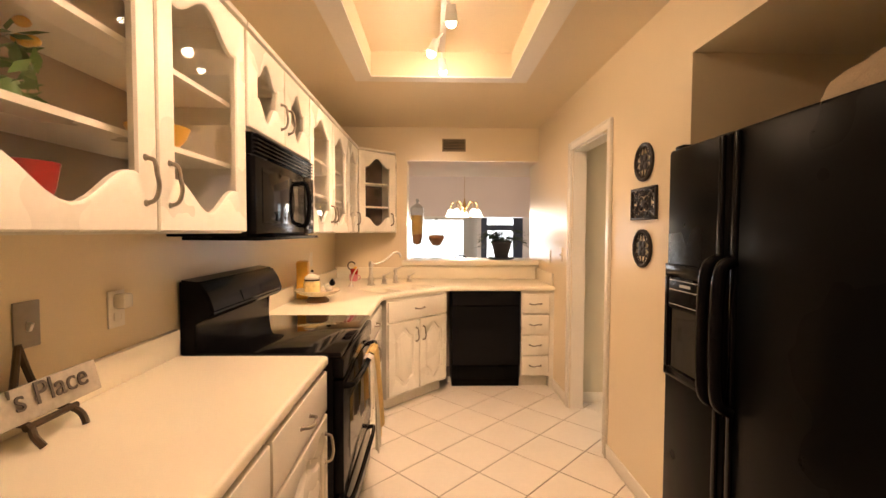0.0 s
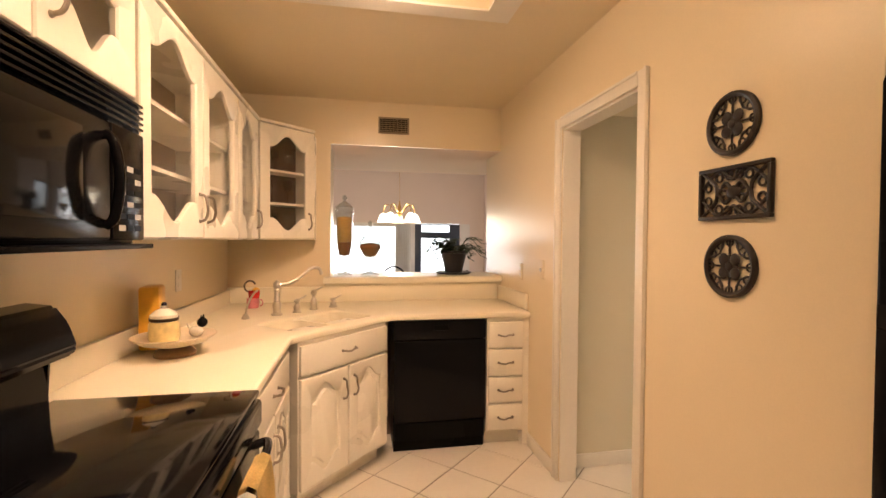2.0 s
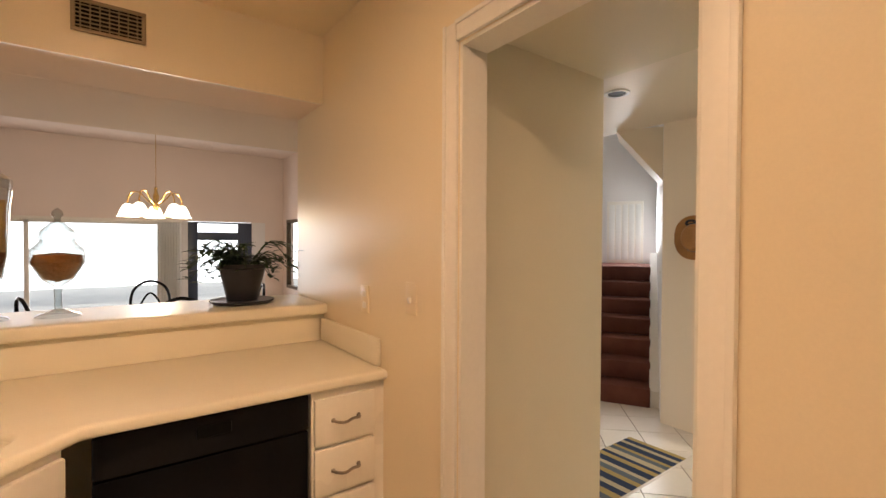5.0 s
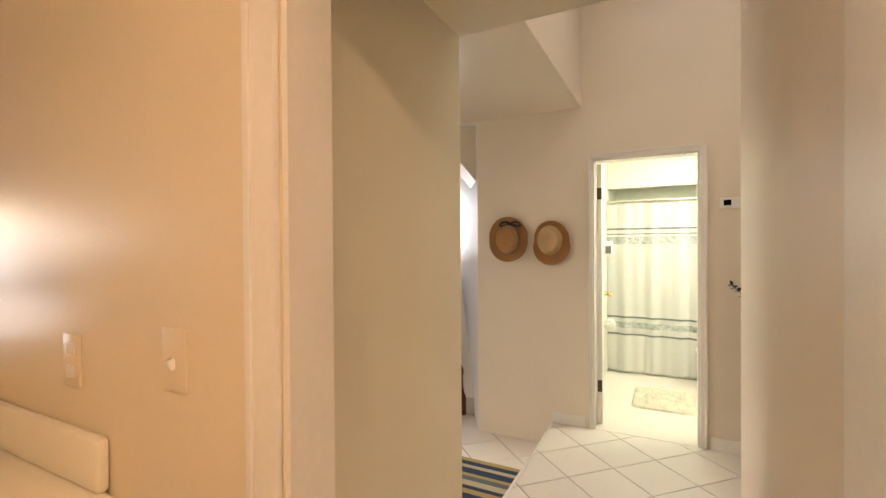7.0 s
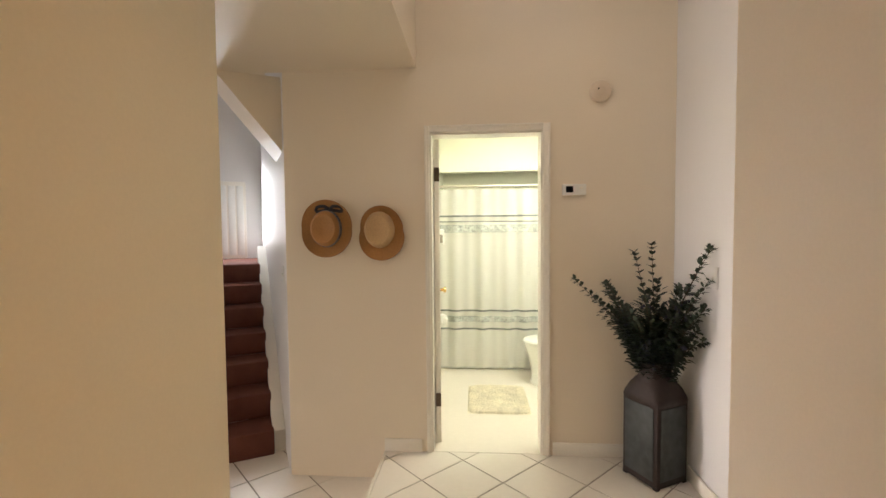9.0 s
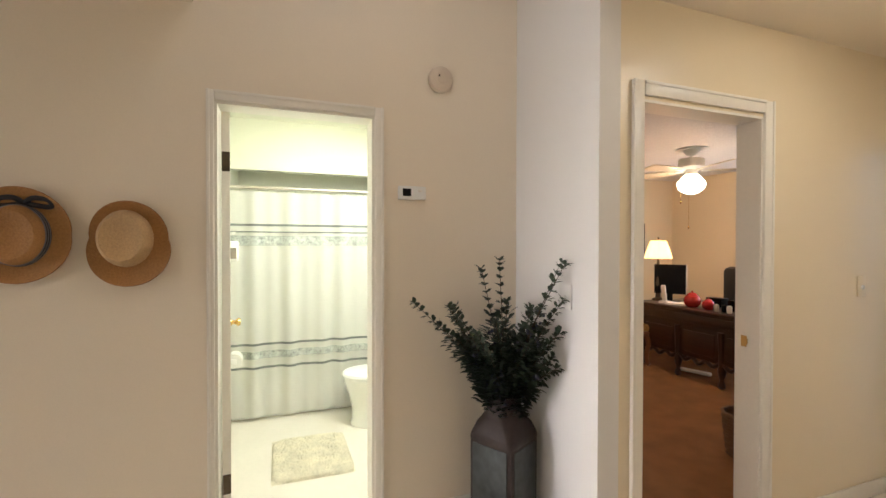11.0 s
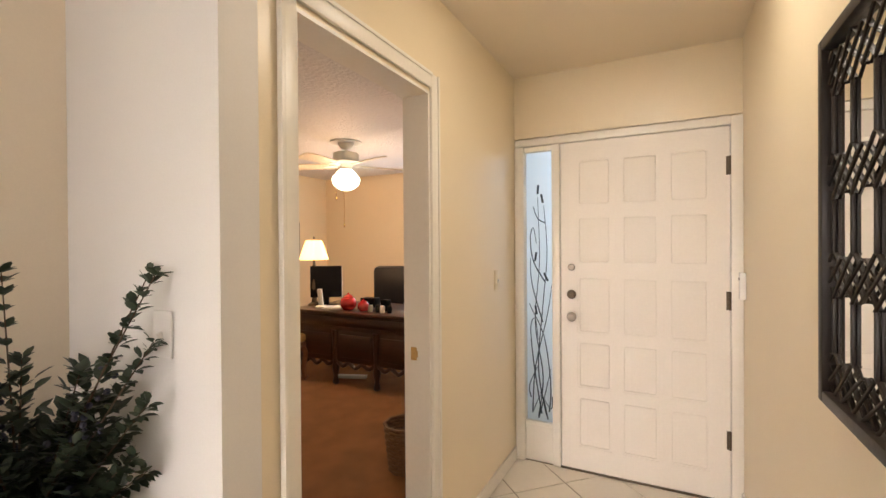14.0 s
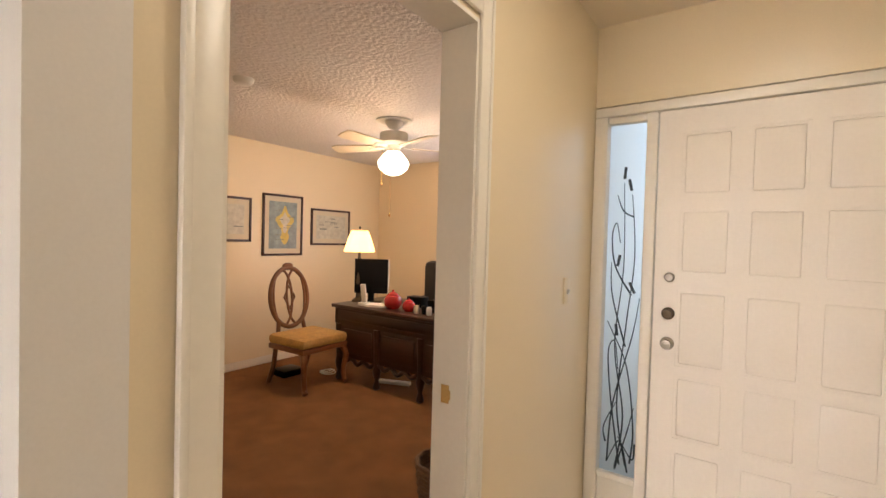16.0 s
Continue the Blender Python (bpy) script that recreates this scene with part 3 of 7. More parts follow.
def wall_unit(at, turn, doors, w, z0, z1, depth, label, shelves=(0.31, 0.60), star=False, lining=None):
    cab = thing("wall_cabinet", label, "cabinet", at, turn, "wall cabinets")
    t = 0.018
    part("body", blocks((0, t, 0.001, depth, z0, z1), (w - t, w, 0.001, depth, z0, z1), (t, w - t, 0.001, depth, z0, z0 + t), (t, w - t, 0.001, depth, z1 - t, z1)), M_CAB, cab)
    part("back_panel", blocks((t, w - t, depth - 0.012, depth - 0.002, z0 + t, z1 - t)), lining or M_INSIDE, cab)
    for s in shelves:
        z = z0 + s * (z1 - z0)
        part("shelf", blocks((t, w - t, 0.03, depth - 0.014, z, z + 0.016)), M_CAB, cab)
    part("cornice", blocks((-0.002, w + 0.002, -0.03, depth, z1, z1 + 0.022), bevel=0.006), M_CAB, cab)
    step = w / doors
    for i in range(doors):
        a, b = i * step + 0.004, (i + 1) * step - 0.004
        dw, dh = b - a, z1 - z0 - 0.012
        line = ogee(dw * 0.52, dh * 0.45, 0.08, 0.08) if star else ogee(dw - 0.15 if dw > 0.4 else dw - 0.19, dh - 0.20, 0.085, 0.085)
        bm = bmesh.new()
        ring_frame(bm, dw, dh, line, -0.021, -0.001)
        door = part("door", moved(bm, pose((a + b) / 2, 0, (z0 + z1) / 2)), M_CAB, cab)
        bm = bmesh.new()
        sheet(bm, [(x * 1.02, z * 1.02) for x, z in line], -0.008, -0.004)
        g = part("glass_pane", moved(bm, pose((a + b) / 2, 0, (z0 + z1) / 2)), M_GLASS, door)
        g.visible_shadow = False
        right = (i % 2 == 0) if doors > 1 else True
        pull(door, b - 0.045 if right else a + 0.045, -0.021, z0 + 0.13)
    return cab


UF = -0.765
UD = UF - KX0 - 0.002
for y0, w, n in ((0.475, 1.065, 2), (-0.6, 1.06, 2)):
    wall_unit((UF, y0, 0), 90, n, w, 1.39, 2.15, UD, "white glazed wall cabinet with two arched doors and shelves")
wall_unit((UF, 1.555, 0), 90, 2, 0.83, 1.785, 2.15, UD, "small white wall cabinet with shaped glass over the microwave", (), True)
wall_unit((UF, 2.40, 0), 90, 2, 1.09, 1.385, 2.15, UD, "white glazed wall cabinet with two arched doors and shelves")
wall_unit((UF, 3.495, 0), 90, 1, 0.475, 1.385, 2.15, UD, "narrow white glazed wall cabinet with shelves")
wall_unit((UF + 0.012, 3.985, 0), 43, 1, 0.43, 1.385, 2.15, 0.19, "white diagonal corner cabinet with dark glassware behind glass", lining=M_DARKWOOD)
part("corner_cabinet_side", blocks((-0.45, -0.43, 4.28, KY1 - 0.002, 1.385, 2.15)), M_CAB)
tagged(bpy.data.objects["corner_cabinet_side"], "white end panel of the corner cabinet", "panel", kind="structure")

# crockery behind the glass


def bowl(name, at, r, h, mat, label):
    bm = bmesh.new()
    turned(bm, [(0.001, 0), (r * 0.45, 0), (r * 0.5, h * 0.12), (r * 0.85, h * 0.55), (r, h), (r * 0.96, h), (r * 0.8, h * 0.58), (r * 0.4, h * 0.2), (0.001, h * 0.16)], 24)
    ob = part(name, bm, mat)
    ob.location = at
    return tagged(ob, label, "bowl" if name.endswith("bowl") else "plate")


M_RED = paint("red glaze", (0.42, 0.02, 0.02), 0.15, vary=0.1, bump=0.0, coat=0.4)
M_CROCK = paint("white crockery", (0.75, 0.72, 0.64), 0.2, vary=0.04, bump=0.0)
M_YELLOW = paint("yellow glaze", (0.75, 0.42, 0.05), 0.3, vary=0.12, bump=0.02)
M_SMOKE = glass("tinted goblet glass", (0.55, 0.25, 0.22))
bowl("bowl", (-0.93, 0.62, 1.409), 0.09, 0.07, M_CROCK, "white bowl behind cabinet glass")
bowl("red_bowl", (-0.90, 0.80, 1.409), 0.07, 0.13, M_RED, "deep red bowl on a cabinet shelf")
bowl("bowl", (-0.92, 1.26, 1.409), 0.11, 0.08, M_CROCK, "white bowl behind cabinet glass")
bowl("bowl", (-0.92, 1.3, 1.6435), 0.09, 0.08, M_YELLOW, "yellow bowl on a cabinet shelf")
bowl("bowl", (-0.92, 2.65, 1.8605), 0.09, 0.09, M_YELLOW, "yellow bowl on a cabinet shelf")
bowl("bowl", (-0.92, 3.2, 1.404), 0.10, 0.07, M_CROCK, "white bowl behind cabinet glass")


def goblet(at, mat, h=0.15):
    bm = bmesh.new()
    turned(bm, [(0.028, 0), (0.03, 0.003), (0.005, 0.012), (0.004, h * 0.5), (0.022, h * 0.6), (0.032, h * 0.8), (0.028, h), (0.026, h), (0.03, h * 0.8), (0.02, h * 0.62), (0.001, h * 0.58)], 14)
    ob = part("goblet", bm, mat)
    ob.location = at
    return tagged(ob, "stemmed glass on a corner cabinet shelf", "glass", "glassware")


for i in range(3):
    for k, z in enumerate((1.404, 1.6395, 1.8605)):
        f = 0.25 + 0.25 * i
        goblet((UF + 0.012 + 0.43 * f * 0.73 - 0.10, 3.985 + 0.43 * f * 0.68 + 0.10, z + 0.001), M_SMOKE if (i + k) % 2 else M_GLASS, 0.13 + 0.02 * ((i * 2 + k) % 3))

# leafy yellow flowers in the first cabinet
M_LEAF2 = paint("bright green leaf", (0.07, 0.16, 0.02), 0.5, vary=0.3)
bunch = thing("flower_bunch", "green leaves with yellow blooms inside the glazed cabinet", "flowers", (-0.93, 0.80, 1.6435))
bm = bmesh.new()
rnd = random.Random(4)
for i in range(60):
    a, z = rnd.uniform(0, 6.28), rnd.uniform(0.03, 0.17)
    c = Vector((0.05 * math.cos(a) * rnd.random(), 0.07 * math.sin(a), z))
    d = Vector((rnd.uniform(-1, 1), rnd.uniform(-1, 1), rnd.uniform(-.3, 1))).normalized() * 0.03
    s = d.orthogonal().normalized() * 0.011
    bm.faces.new([bm.verts.new(p) for p in (c - d, c + s, c + d, c - s)])
cyl(bm, (0, 0, 0), (0, 0, 0.06), 0.035, 0.03)
part("leaves", bm, M_LEAF2, bunch)
for i in range(6):
    bm = bmesh.new()
    ball(bm, (rnd.uniform(-.03, .05), rnd.uniform(-.07, .07), rnd.uniform(.10, .19)), 0.016, 1, 1, .7, 8)
    part("bloom", bm, M_YELLOW, bunch)

# ---- kitchen: appliances ----
M_DARKGLASS = paint("dark oven glass", (0.006, 0.006, 0.006), 0.08, vary=0.1, bump=0.0, spec=0.2)
M_PRINT = paint("pale printed legend", (0.45, 0.45, 0.45), 0.5, vary=0.02, bump=0.0)

stove = thing("range", "black electric range with a glossy ceramic top", "range", (0, 0, 0))
part("body", blocks((-1.04, -0.45, 1.625, 2.405, 0.02, 0.895), bevel=0.006), M_BLACK, stove)
part("cooktop", blocks((-0.985, -0.415, 1.615, 2.415, 0.896, 0.918), bevel=0.007), M_GLASSTOP, stove)
bm = bmesh.new()
prof = [(-1.05, 0.90), (-0.985, 0.90), (-0.995, 1.035), (-0.925, 1.05), (-0.912, 1.075), (-0.935, 1.145), (-0.97, 1.195), (-1.05, 1.205)]
rows = [[bm.verts.new((x, y, z)) for x, z in prof] for y in (1.62, 2.41)]
for i in range(len(prof)):
    j = (i + 1) % len(prof)
    bm.faces.new((rows[0][i], rows[0][j], rows[1][j], rows[1][i]))
bm.faces.new(rows[0])
bm.faces.new(list(reversed(rows[1])))
bmesh.ops.bevel(bm, geom=list(bm.edges), offset=0.008, segments=2, affect="EDGES")
part("backguard", bm, M_BLACK, stove)
bm = bmesh.new()
box(bm, -0.0015, 0.0015, 1.90, 2.13, -0.022, 0.022)
moved(bm, pose(-0.9215, 0, 1.11, 0, -18, 0))
part("display", bm, M_GLASSTOP, stove)
bm = bmesh.new()
box(bm, -0.45, -0.41, 1.635, 2.395, 0.33, 0.80, 0.008)
oven_door = part("oven_door", bm, M_BLACK, stove)
part("window", blocks((-0.412, -0.4085, 1.76, 2.27, 0.42, 0.68)), M_DARKGLASS, oven_door)
bm = bmesh.new()
tube(bm, curve_pts([(-0.415, 1.68, 0.765), (-0.375, 1.70, 0.772), (-0.365, 2.02, 0.775), (-0.375, 2.34, 0.772), (-0.415, 2.36, 0.765)], 6), 0.013, 10)
part("oven_handle", bm, M_BLACK, oven_door)
part("control_strip", blocks((-0.452, -0.405, 1.622, 2.408, 0.81, 0.893), bevel=0.012), M_BLACK, stove)
part("warming_drawer", blocks((-0.45, -0.412, 1.635, 2.395, 0.09, 0.315), bevel=0.01), M_BLACK, stove)
bm = bmesh.new()
tube(bm, curve_pts([(-0.415, 1.68, 0.285), (-0.385, 1.70, 0.287), (-0.38, 2.02, 0.288), (-0.385, 2.34, 0.287), (-0.415, 2.36, 0.285)], 6), 0.011, 10)
part("drawer_handle", bm, M_BLACK, stove)
# towel over the oven handle
M_TOWEL = paint("yellow and white cotton", (0.80, 0.60, 0.26), 0.95, vary=0.35, grain=260, patch=9, bump=0.5, height=0.003, spec=0.1)
M_TOWEL2 = paint("white cotton", (0.80, 0.76, 0.66), 0.95, vary=0.1, grain=260, bump=0.5, height=0.003, spec=0.1)
towel = thing("kitchen_towel", "yellow and white cotton towel hung over the oven handle", "towel", (0, 0, 0))
for nm, y0, y1, mt, drop, off in (("yellow_fold", 2.04, 2.24, M_TOWEL, 0.40, 0.0), ("white_fold", 1.945, 2.035, M_TOWEL2, 0.43, 0.004)):
    bm = bmesh.new()
    path = [(-0.398, 0.52), (-0.397, 0.74), (-0.387, 0.793), (-0.366, 0.803), (-0.346, 0.792), (-0.335, 0.72), (-0.325, 0.56), (-0.320, 0.775 - drop)]
    grid = []
    for i in range(13):
        v = i / 12
        y = y0 + (y1 - y0) * v
        w = 0.012 * math.sin(v * 11 + off * 90)
        grid.append([bm.verts.new((x + off + w * (0.81 - z) / 0.4, (y0 + y1) / 2 + (y - (y0 + y1) / 2) * (0.86 + (0.81 - z) * 0.7), z)) for x, z in path])
    for a, b in zip(grid, grid[1:]):
        for k in range(len(path) - 1):
            bm.faces.new((a[k], a[k + 1], b[k + 1], b[k]))
    bmesh.ops.solidify(bm, geom=list(bm.faces), thickness=0.005)
    part(nm, bm, mt, towel)

# microwave
mw = thing("microwave", "black over-range microwave with louvred vent and bowed handle", "microwave", (0, 0, 0))
part("body", blocks((KX0 + 0.002, -0.755, 1.56, 2.38, 1.375, 1.775), bevel=0.004), M_BLACK, mw)
part("door", blocks((-0.755, -0.722, 1.565, 2.20, 1.385, 1.685), bevel=0.008), M_BLACK, mw)
part("window", blocks((-0.7225, -0.7195, 1.63, 2.08, 1.43, 1.645), bevel=0.001), M_DARKGLASS, mw)
part("control_panel", blocks((-0.755, -0.722, 2.205, 2.375, 1.385, 1.685), bevel=0.006), M_BLACK, mw)
part("vent_back", blocks((-0.755, -0.735, 1.565, 2.375, 1.69, 1.772)), M_BLACKTEX, mw)
for i in range(5):
    bm = bmesh.new()
    box(bm, -0.737, -0.719, 1.575, 2.365, -0.0035, 0.0035, 0.001)
    part("louvre", moved(bm, pose(0, 0, 1.699 + i * 0.0165)), M_BLACK, mw)
bm = bmesh.new()
tube(bm, curve_pts([(-0.724, 2.175, 1.42), (-0.702, 2.175, 1.445), (-0.690, 2.175, 1.535), (-0.702, 2.175, 1.625), (-0.724, 2.175, 1.65)], 6), 0.012, 10)
part("handle", bm, M_BLACK, mw)
for i in range(6):
    for k in range(3):
        part("key", blocks((-0.7225, -0.7212, 2.235 + k * 0.042, 2.268 + k * 0.042, 1.41 + i * 0.032, 1.425 + i * 0.032)), M_PRINT if (i + k) % 3 == 0 else M_BLACKTEX, mw)
part("base_grille", blocks((-1.0, -0.70, 1.56, 2.38, 1.362, 1.375), bevel=0.003), M_BLACKTEX, mw)

# dishwasher
dw = thing("dishwasher", "black built-in dishwasher under the worktop", "dishwasher", (0, 0, 0))
part("door", blocks((0.115, 0.725, 3.785, 3.83, 0.20, 0.735), bevel=0.006), M_BLACK, dw)
part("control_panel", blocks((0.115, 0.725, 3.778, 3.83, 0.742, 0.868), bevel=0.008), M_BLACK, dw)
part("latch", blocks((0.37, 0.47, 3.771, 3.779, 0.80, 0.838), bevel=0.004), M_BLACKTEX, dw)
part("kick_panel", blocks((0.118, 0.722, 3.80, 3.83, 0.075, 0.193), bevel=0.003), M_BLACKTEX, dw)
part("body", blocks((0.115, 0.725, 3.83, 4.40, 0.0, 0.868)), M_BLACKTEX, dw)

# refrigerator
fr = thing("refrigerator", "black side-by-side refrigerator with an ice dispenser in its niche", "refrigerator", (0, 0, 0))
part("cabinet", blocks((0.965, 1.72, 0.735, 1.645, 0.02, 1.715), bevel=0.006), M_BLACKTEX, fr)
fd_ = part("freezer_door", blocks((0.895, 0.962, 1.275, 1.648, 0.08, 1.725), bevel=0.016), M_BLACKTEX, fr)
rd_ = part("fridge_door", blocks((0.895, 0.962, 0.732, 1.263, 0.08, 1.725), bevel=0.016), M_BLACKTEX, fr)
for y, d in ((1.305, fd_), (1.235, rd_)):
    bm = bmesh.new()
    tube(bm, curve_pts([(0.888, y, 0.83), (0.850, y, 0.86), (0.838, y, 0.97), (0.838, y, 1.15), (0.850, y, 1.28), (0.888, y, 1.31)], 8), 0.021, 12)
    part("handle", bm, M_BLACK, d)
    part("trim_strip", blocks((0.884, 0.897, y - 0.012, y + 0.012, 0.09, 1.715), bevel=0.004), M_BLACK, d)
part("dispenser_frame", blocks((0.884, 0.896, 1.335, 1.635, 0.83, 0.865), (0.884, 0.896, 1.335, 1.635, 1.225, 1.275), (0.884, 0.896, 1.335, 1.36, 0.865, 1.225), (0.884, 0.896, 1.61, 1.635, 0.865, 1.225), bevel=0.004), M_BLACK, fd_)
part("dispenser_recess", blocks((0.8945, 0.8955, 1.36, 1.61, 0.865, 1.10)), M_GLASSTOP, fd_)
part("control_plate", blocks((0.886, 0.897, 1.36, 1.61, 1.105, 1.22), bevel=0.003), M_BLACKTEX, fd_)
for z in (1.118, 1.175, 1.212):
    part("dispenser_line", blocks((0.8845, 0.8868, 1.37, 1.60, z, z + 0.003)), M_PRINT, fd_)
part("dispenser_badge", blocks((0.8845, 0.887, 1.46, 1.53, 1.19, 1.20)), M_PRINT, fd_, "small pale maker's plate")
part("hinge_cap", blocks((0.92, 1.01, 1.59, 1.648, 1.726, 1.742), bevel=0.005), M_BLACK, fr)
part("base_grille", blocks((0.92, 0.965, 0.74, 1.64, 0.01, 0.075), bevel=0.004), M_BLACKTEX, fr)

# bag and box stored above the refrigerator
M_CLOTH = paint("beige woven cloth", (0.50, 0.40, 0.28), 0.9, vary=0.18, grain=160, patch=7, bump=0.5, height=0.004)
bm = bmesh.new()
ball(bm, (0, 0, 0.14), 0.15, 1.1, 1.7, 0.9, 40)
for v in bm.verts:
    d = noise.noise(v.co * 7) * 0.035 + noise.noise(v.co * 17) * 0.012
    v.co += v.co.normalized() * d
    v.co.z = max(v.co.z, 0.0)
bagged = part("cloth_bag", bm, M_CLOTH)
bagged.location = (1.42, 1.22, 1.717)
tagged(bagged, "crumpled beige cloth bag on top of the refrigerator", "bag")
crate = tagged(part("storage_box", blocks((1.40, 1.68, 1.44, 1.60, 1.716, 1.88), bevel=0.004), M_TRIM), "plain white box on top of the refrigerator", "box")

# ---- kitchen: worktop things ----


def chrome_part(name, build, parent):
    bm = bmesh.new()
    build(bm)
    return part(name, bm, M_CHROME, parent)


fx, fy = -0.612, 3.85
ux, uy = cs, sn                 # along the sink
vx, vy = sn, -cs                # out over the basin
tap = thing("faucet", "brushed nickel kitchen faucet with a long curved spout", "faucet", (fx, fy, 0.915))
chrome_part("column", lambda bm: turned(bm, [(0.001, 0), (0.034, 0), (0.035, 0.008), (0.026, 0.014), (0.022, 0.03), (0.027, 0.05), (0.027, 0.07), (0.018, 0.085), (0.022, 0.09), (0.016, 0.10), (0.015, 0.15), (0.021, 0.155), (0.017, 0.165), (0.022, 0.175), (0.022, 0.20), (0.012, 0.212), (0.001, 0.22)], 24), tap)
chrome_part("spout", lambda bm: tube(bm, curve_pts([(0, 0, 0.19), (0.06 * ux + 0.03 * vx, 0.06 * uy + 0.03 * vy, 0.195), (0.12 * ux + 0.06 * vx, 0.12 * uy + 0.06 * vy, 0.225), (0.19 * ux + .09 * vx, 0.19 * uy + .09 * vy, 0.285), (0.24 * ux + .11 * vx, 0.24 * uy + .11 * vy, 0.285), (0.255 * ux + .12 * vx, 0.255 * uy + .12 * vy, 0.245)], 7), 0.0105, 12), tap)
for nm, x, y, lab, cat in (("faucet_lever", -0.504, 3.938, "nickel mixer lever on the sink deck", "faucet"), ("side_spray", -0.41, 4.05, "nickel side spray on the sink deck", "spray"), ("soap_dispenser", -0.287, 4.142, "nickel soap pump on the sink deck", "dispenser")):
    t_ = thing(nm, lab, cat, (x, y, 0.915))
    h = {"faucet_lever": 0.085, "side_spray": 0.13, "soap_dispenser": 0.06}[nm]
    chrome_part("base", lambda bm: turned(bm, [(0.001, 0), (0.028, 0), (0.028, 0.006), (0.019, 0.014), (0.022, h * 0.35), (0.018, h * 0.55), (0.011, h * 0.62), (0.011, h * 0.72), (0.019, h * 0.80), (0.020, h * 0.93), (0.012, h), (0.001, h + 0.006)], 18), t_)
    chrome_part("lever", lambda bm: tube(bm, curve_pts([(0, 0, h * 0.95), (0.04 * ux, 0.04 * uy, h + 0.005), (0.075 * ux, 0.075 * uy, h + 0.018)], 5), 0.005, 8), t_)
x, y = -0.75, 3.737
air = thing("filter_tap", "slim nickel drinking tap on the sink deck", "faucet", (x - 0.02, y, 0.915))
chrome_part("base", lambda bm: turned(bm, [(0.001, 0), (0.024, 0), (0.022, 0.01), (0.01, 0.03), (0.001, 0.032)], 16), air)
chrome_part("spout", lambda bm: tube(bm, curve_pts([(0, 0, 0.02), (0.01, 0.01, 0.08), (0.035, 0.03, 0.14), (0.06, 0.045, 0.165)], 5), 0.006, 8), air)

# red and white mug ornament beside the sink
M_PINK = paint("pink enamel", (0.62, 0.22, 0.26), 0.3, vary=0.1, bump=0.0)
x, y = -0.826, 4.18
mug = thing("mug_stack", "red and pink mug ornament with a curled dark handle", "ornament", (x, y, 0.915))
bm = bmesh.new()
turned(bm, [(0.001, 0), (0.036, 0), (0.042, 0.035), (0.04, 0.07), (0.034, 0.07), (0.001, 0.066)], 20)
part("lower_mug", bm, M_PINK, mug)
bm = bmesh.new()
turned(bm, [(0.001, 0), (0.032, 0), (0.038, 0.03), (0.036, 0.055), (0.001, 0.055)], 20, (0.008, -0.004, 0.067))
part("upper_mug", bm, M_RED, mug)
bm = bmesh.new()
turned(bm, [(0.024, 0), (0.026, 0.006), (0.012, 0.018), (0.001, 0.02)], 16, (0.02, -0.006, 0.122))
part("lid", bm, M_YELLOW, mug)
bm = bmesh.new()
tube(bm, [(-0.015 + 0.036 * math.cos(a), -0.02, 0.15 + 0.038 * math.sin(a)) for a in [radians(20 + 12 * i) for i in range(22)]], 0.006, 8)
part("curl", bm, M_BRONZE, mug)
bm = bmesh.new()
tube(bm, [(0.045 + 0.02 * math.sin(a), -0.004, 0.035 + 0.022 * math.cos(a)) for a in [radians(15 * i) for i in range(13)]], 0.004, 8)
part("mug_handle", bm, M_PINK, mug)

# cake stand with yellow jar and small figure
M_STAND = paint("cream speckled pottery", (0.72, 0.62, 0.46), 0.35, vary=0.12, grain=90, bump=0.05)
M_BROWNPOT = paint("brown pottery foot", (0.20, 0.12, 0.06), 0.4, vary=0.2)
stand = thing("cake_stand", "cream pottery pedestal dish with a brown foot", "dish", (-0.845, 2.915, 0.915))
bm = bmesh.new()
turned(bm, [(0.001, 0), (0.075, 0), (0.078, 0.012), (0.06, 0.028), (0.045, 0.04), (0.001, 0.04)], 28)
part("foot", bm, M_BROWNPOT, stand)
bm = bmesh.new()
turned(bm, [(0.001, 0.04), (0.06, 0.04), (0.12, 0.056), (0.152, 0.078), (0.155, 0.083), (0.148, 0.085), (0.11, 0.067), (0.001, 0.057)], 36)
part("dish", bm, M_STAND, stand)
jar = thing("cookie_jar", "small yellow lidded pottery jar on the pedestal dish", "jar", (-0.875, 2.89, 0.974))
bm = bmesh.new()
turned(bm, [(0.001, 0), (0.05, 0), (0.056, 0.02), (0.055, 0.075), (0.05, 0.085), (0.001, 0.085)], 24)
part("body", bm, paint("pale yellow pottery", (0.75, 0.60, 0.28), 0.3, vary=0.3, grain=28, patch=14, bump=0.0), jar)
bm = bmesh.new()
turned(bm, [(0.052, 0), (0.053, 0.012), (0.051, 0.012), (0.051, 0)], 24, (0, 0, 0.088))
part("band", bm, M_BRONZE, jar)
bm = bmesh.new()
turned(bm, [(0.05, 0), (0.05, 0.012), (0.03, 0.03), (0.012, 0.036), (0.014, 0.046), (0.001, 0.05)], 24, (0, 0, 0.1))
part("lid", bm, M_CROCK, jar)
bm = bmesh.new()
ball(bm, (0, 0, 0.152), 0.011, 1, 1, 0.9, 12)
part("lid_knob", bm, M_BLACK, jar, "black lid knob")
bm = bmesh.new()
box(bm, -0.04, 0.04, -0.06, 0.06, 0.0, 0.27, 0.014)
board = part("yellow_canister", bm, M_YELLOW)
board.matrix_world = pose(-0.985, 3.05, 0.916, 0, 0, 10)
tagged(board, "amber yellow canister standing behind the dish", "canister")
bm = bmesh.new()
ball(bm, (0, 0, 0.022), 0.024, 1.2, 0.9, 0.95, 12)
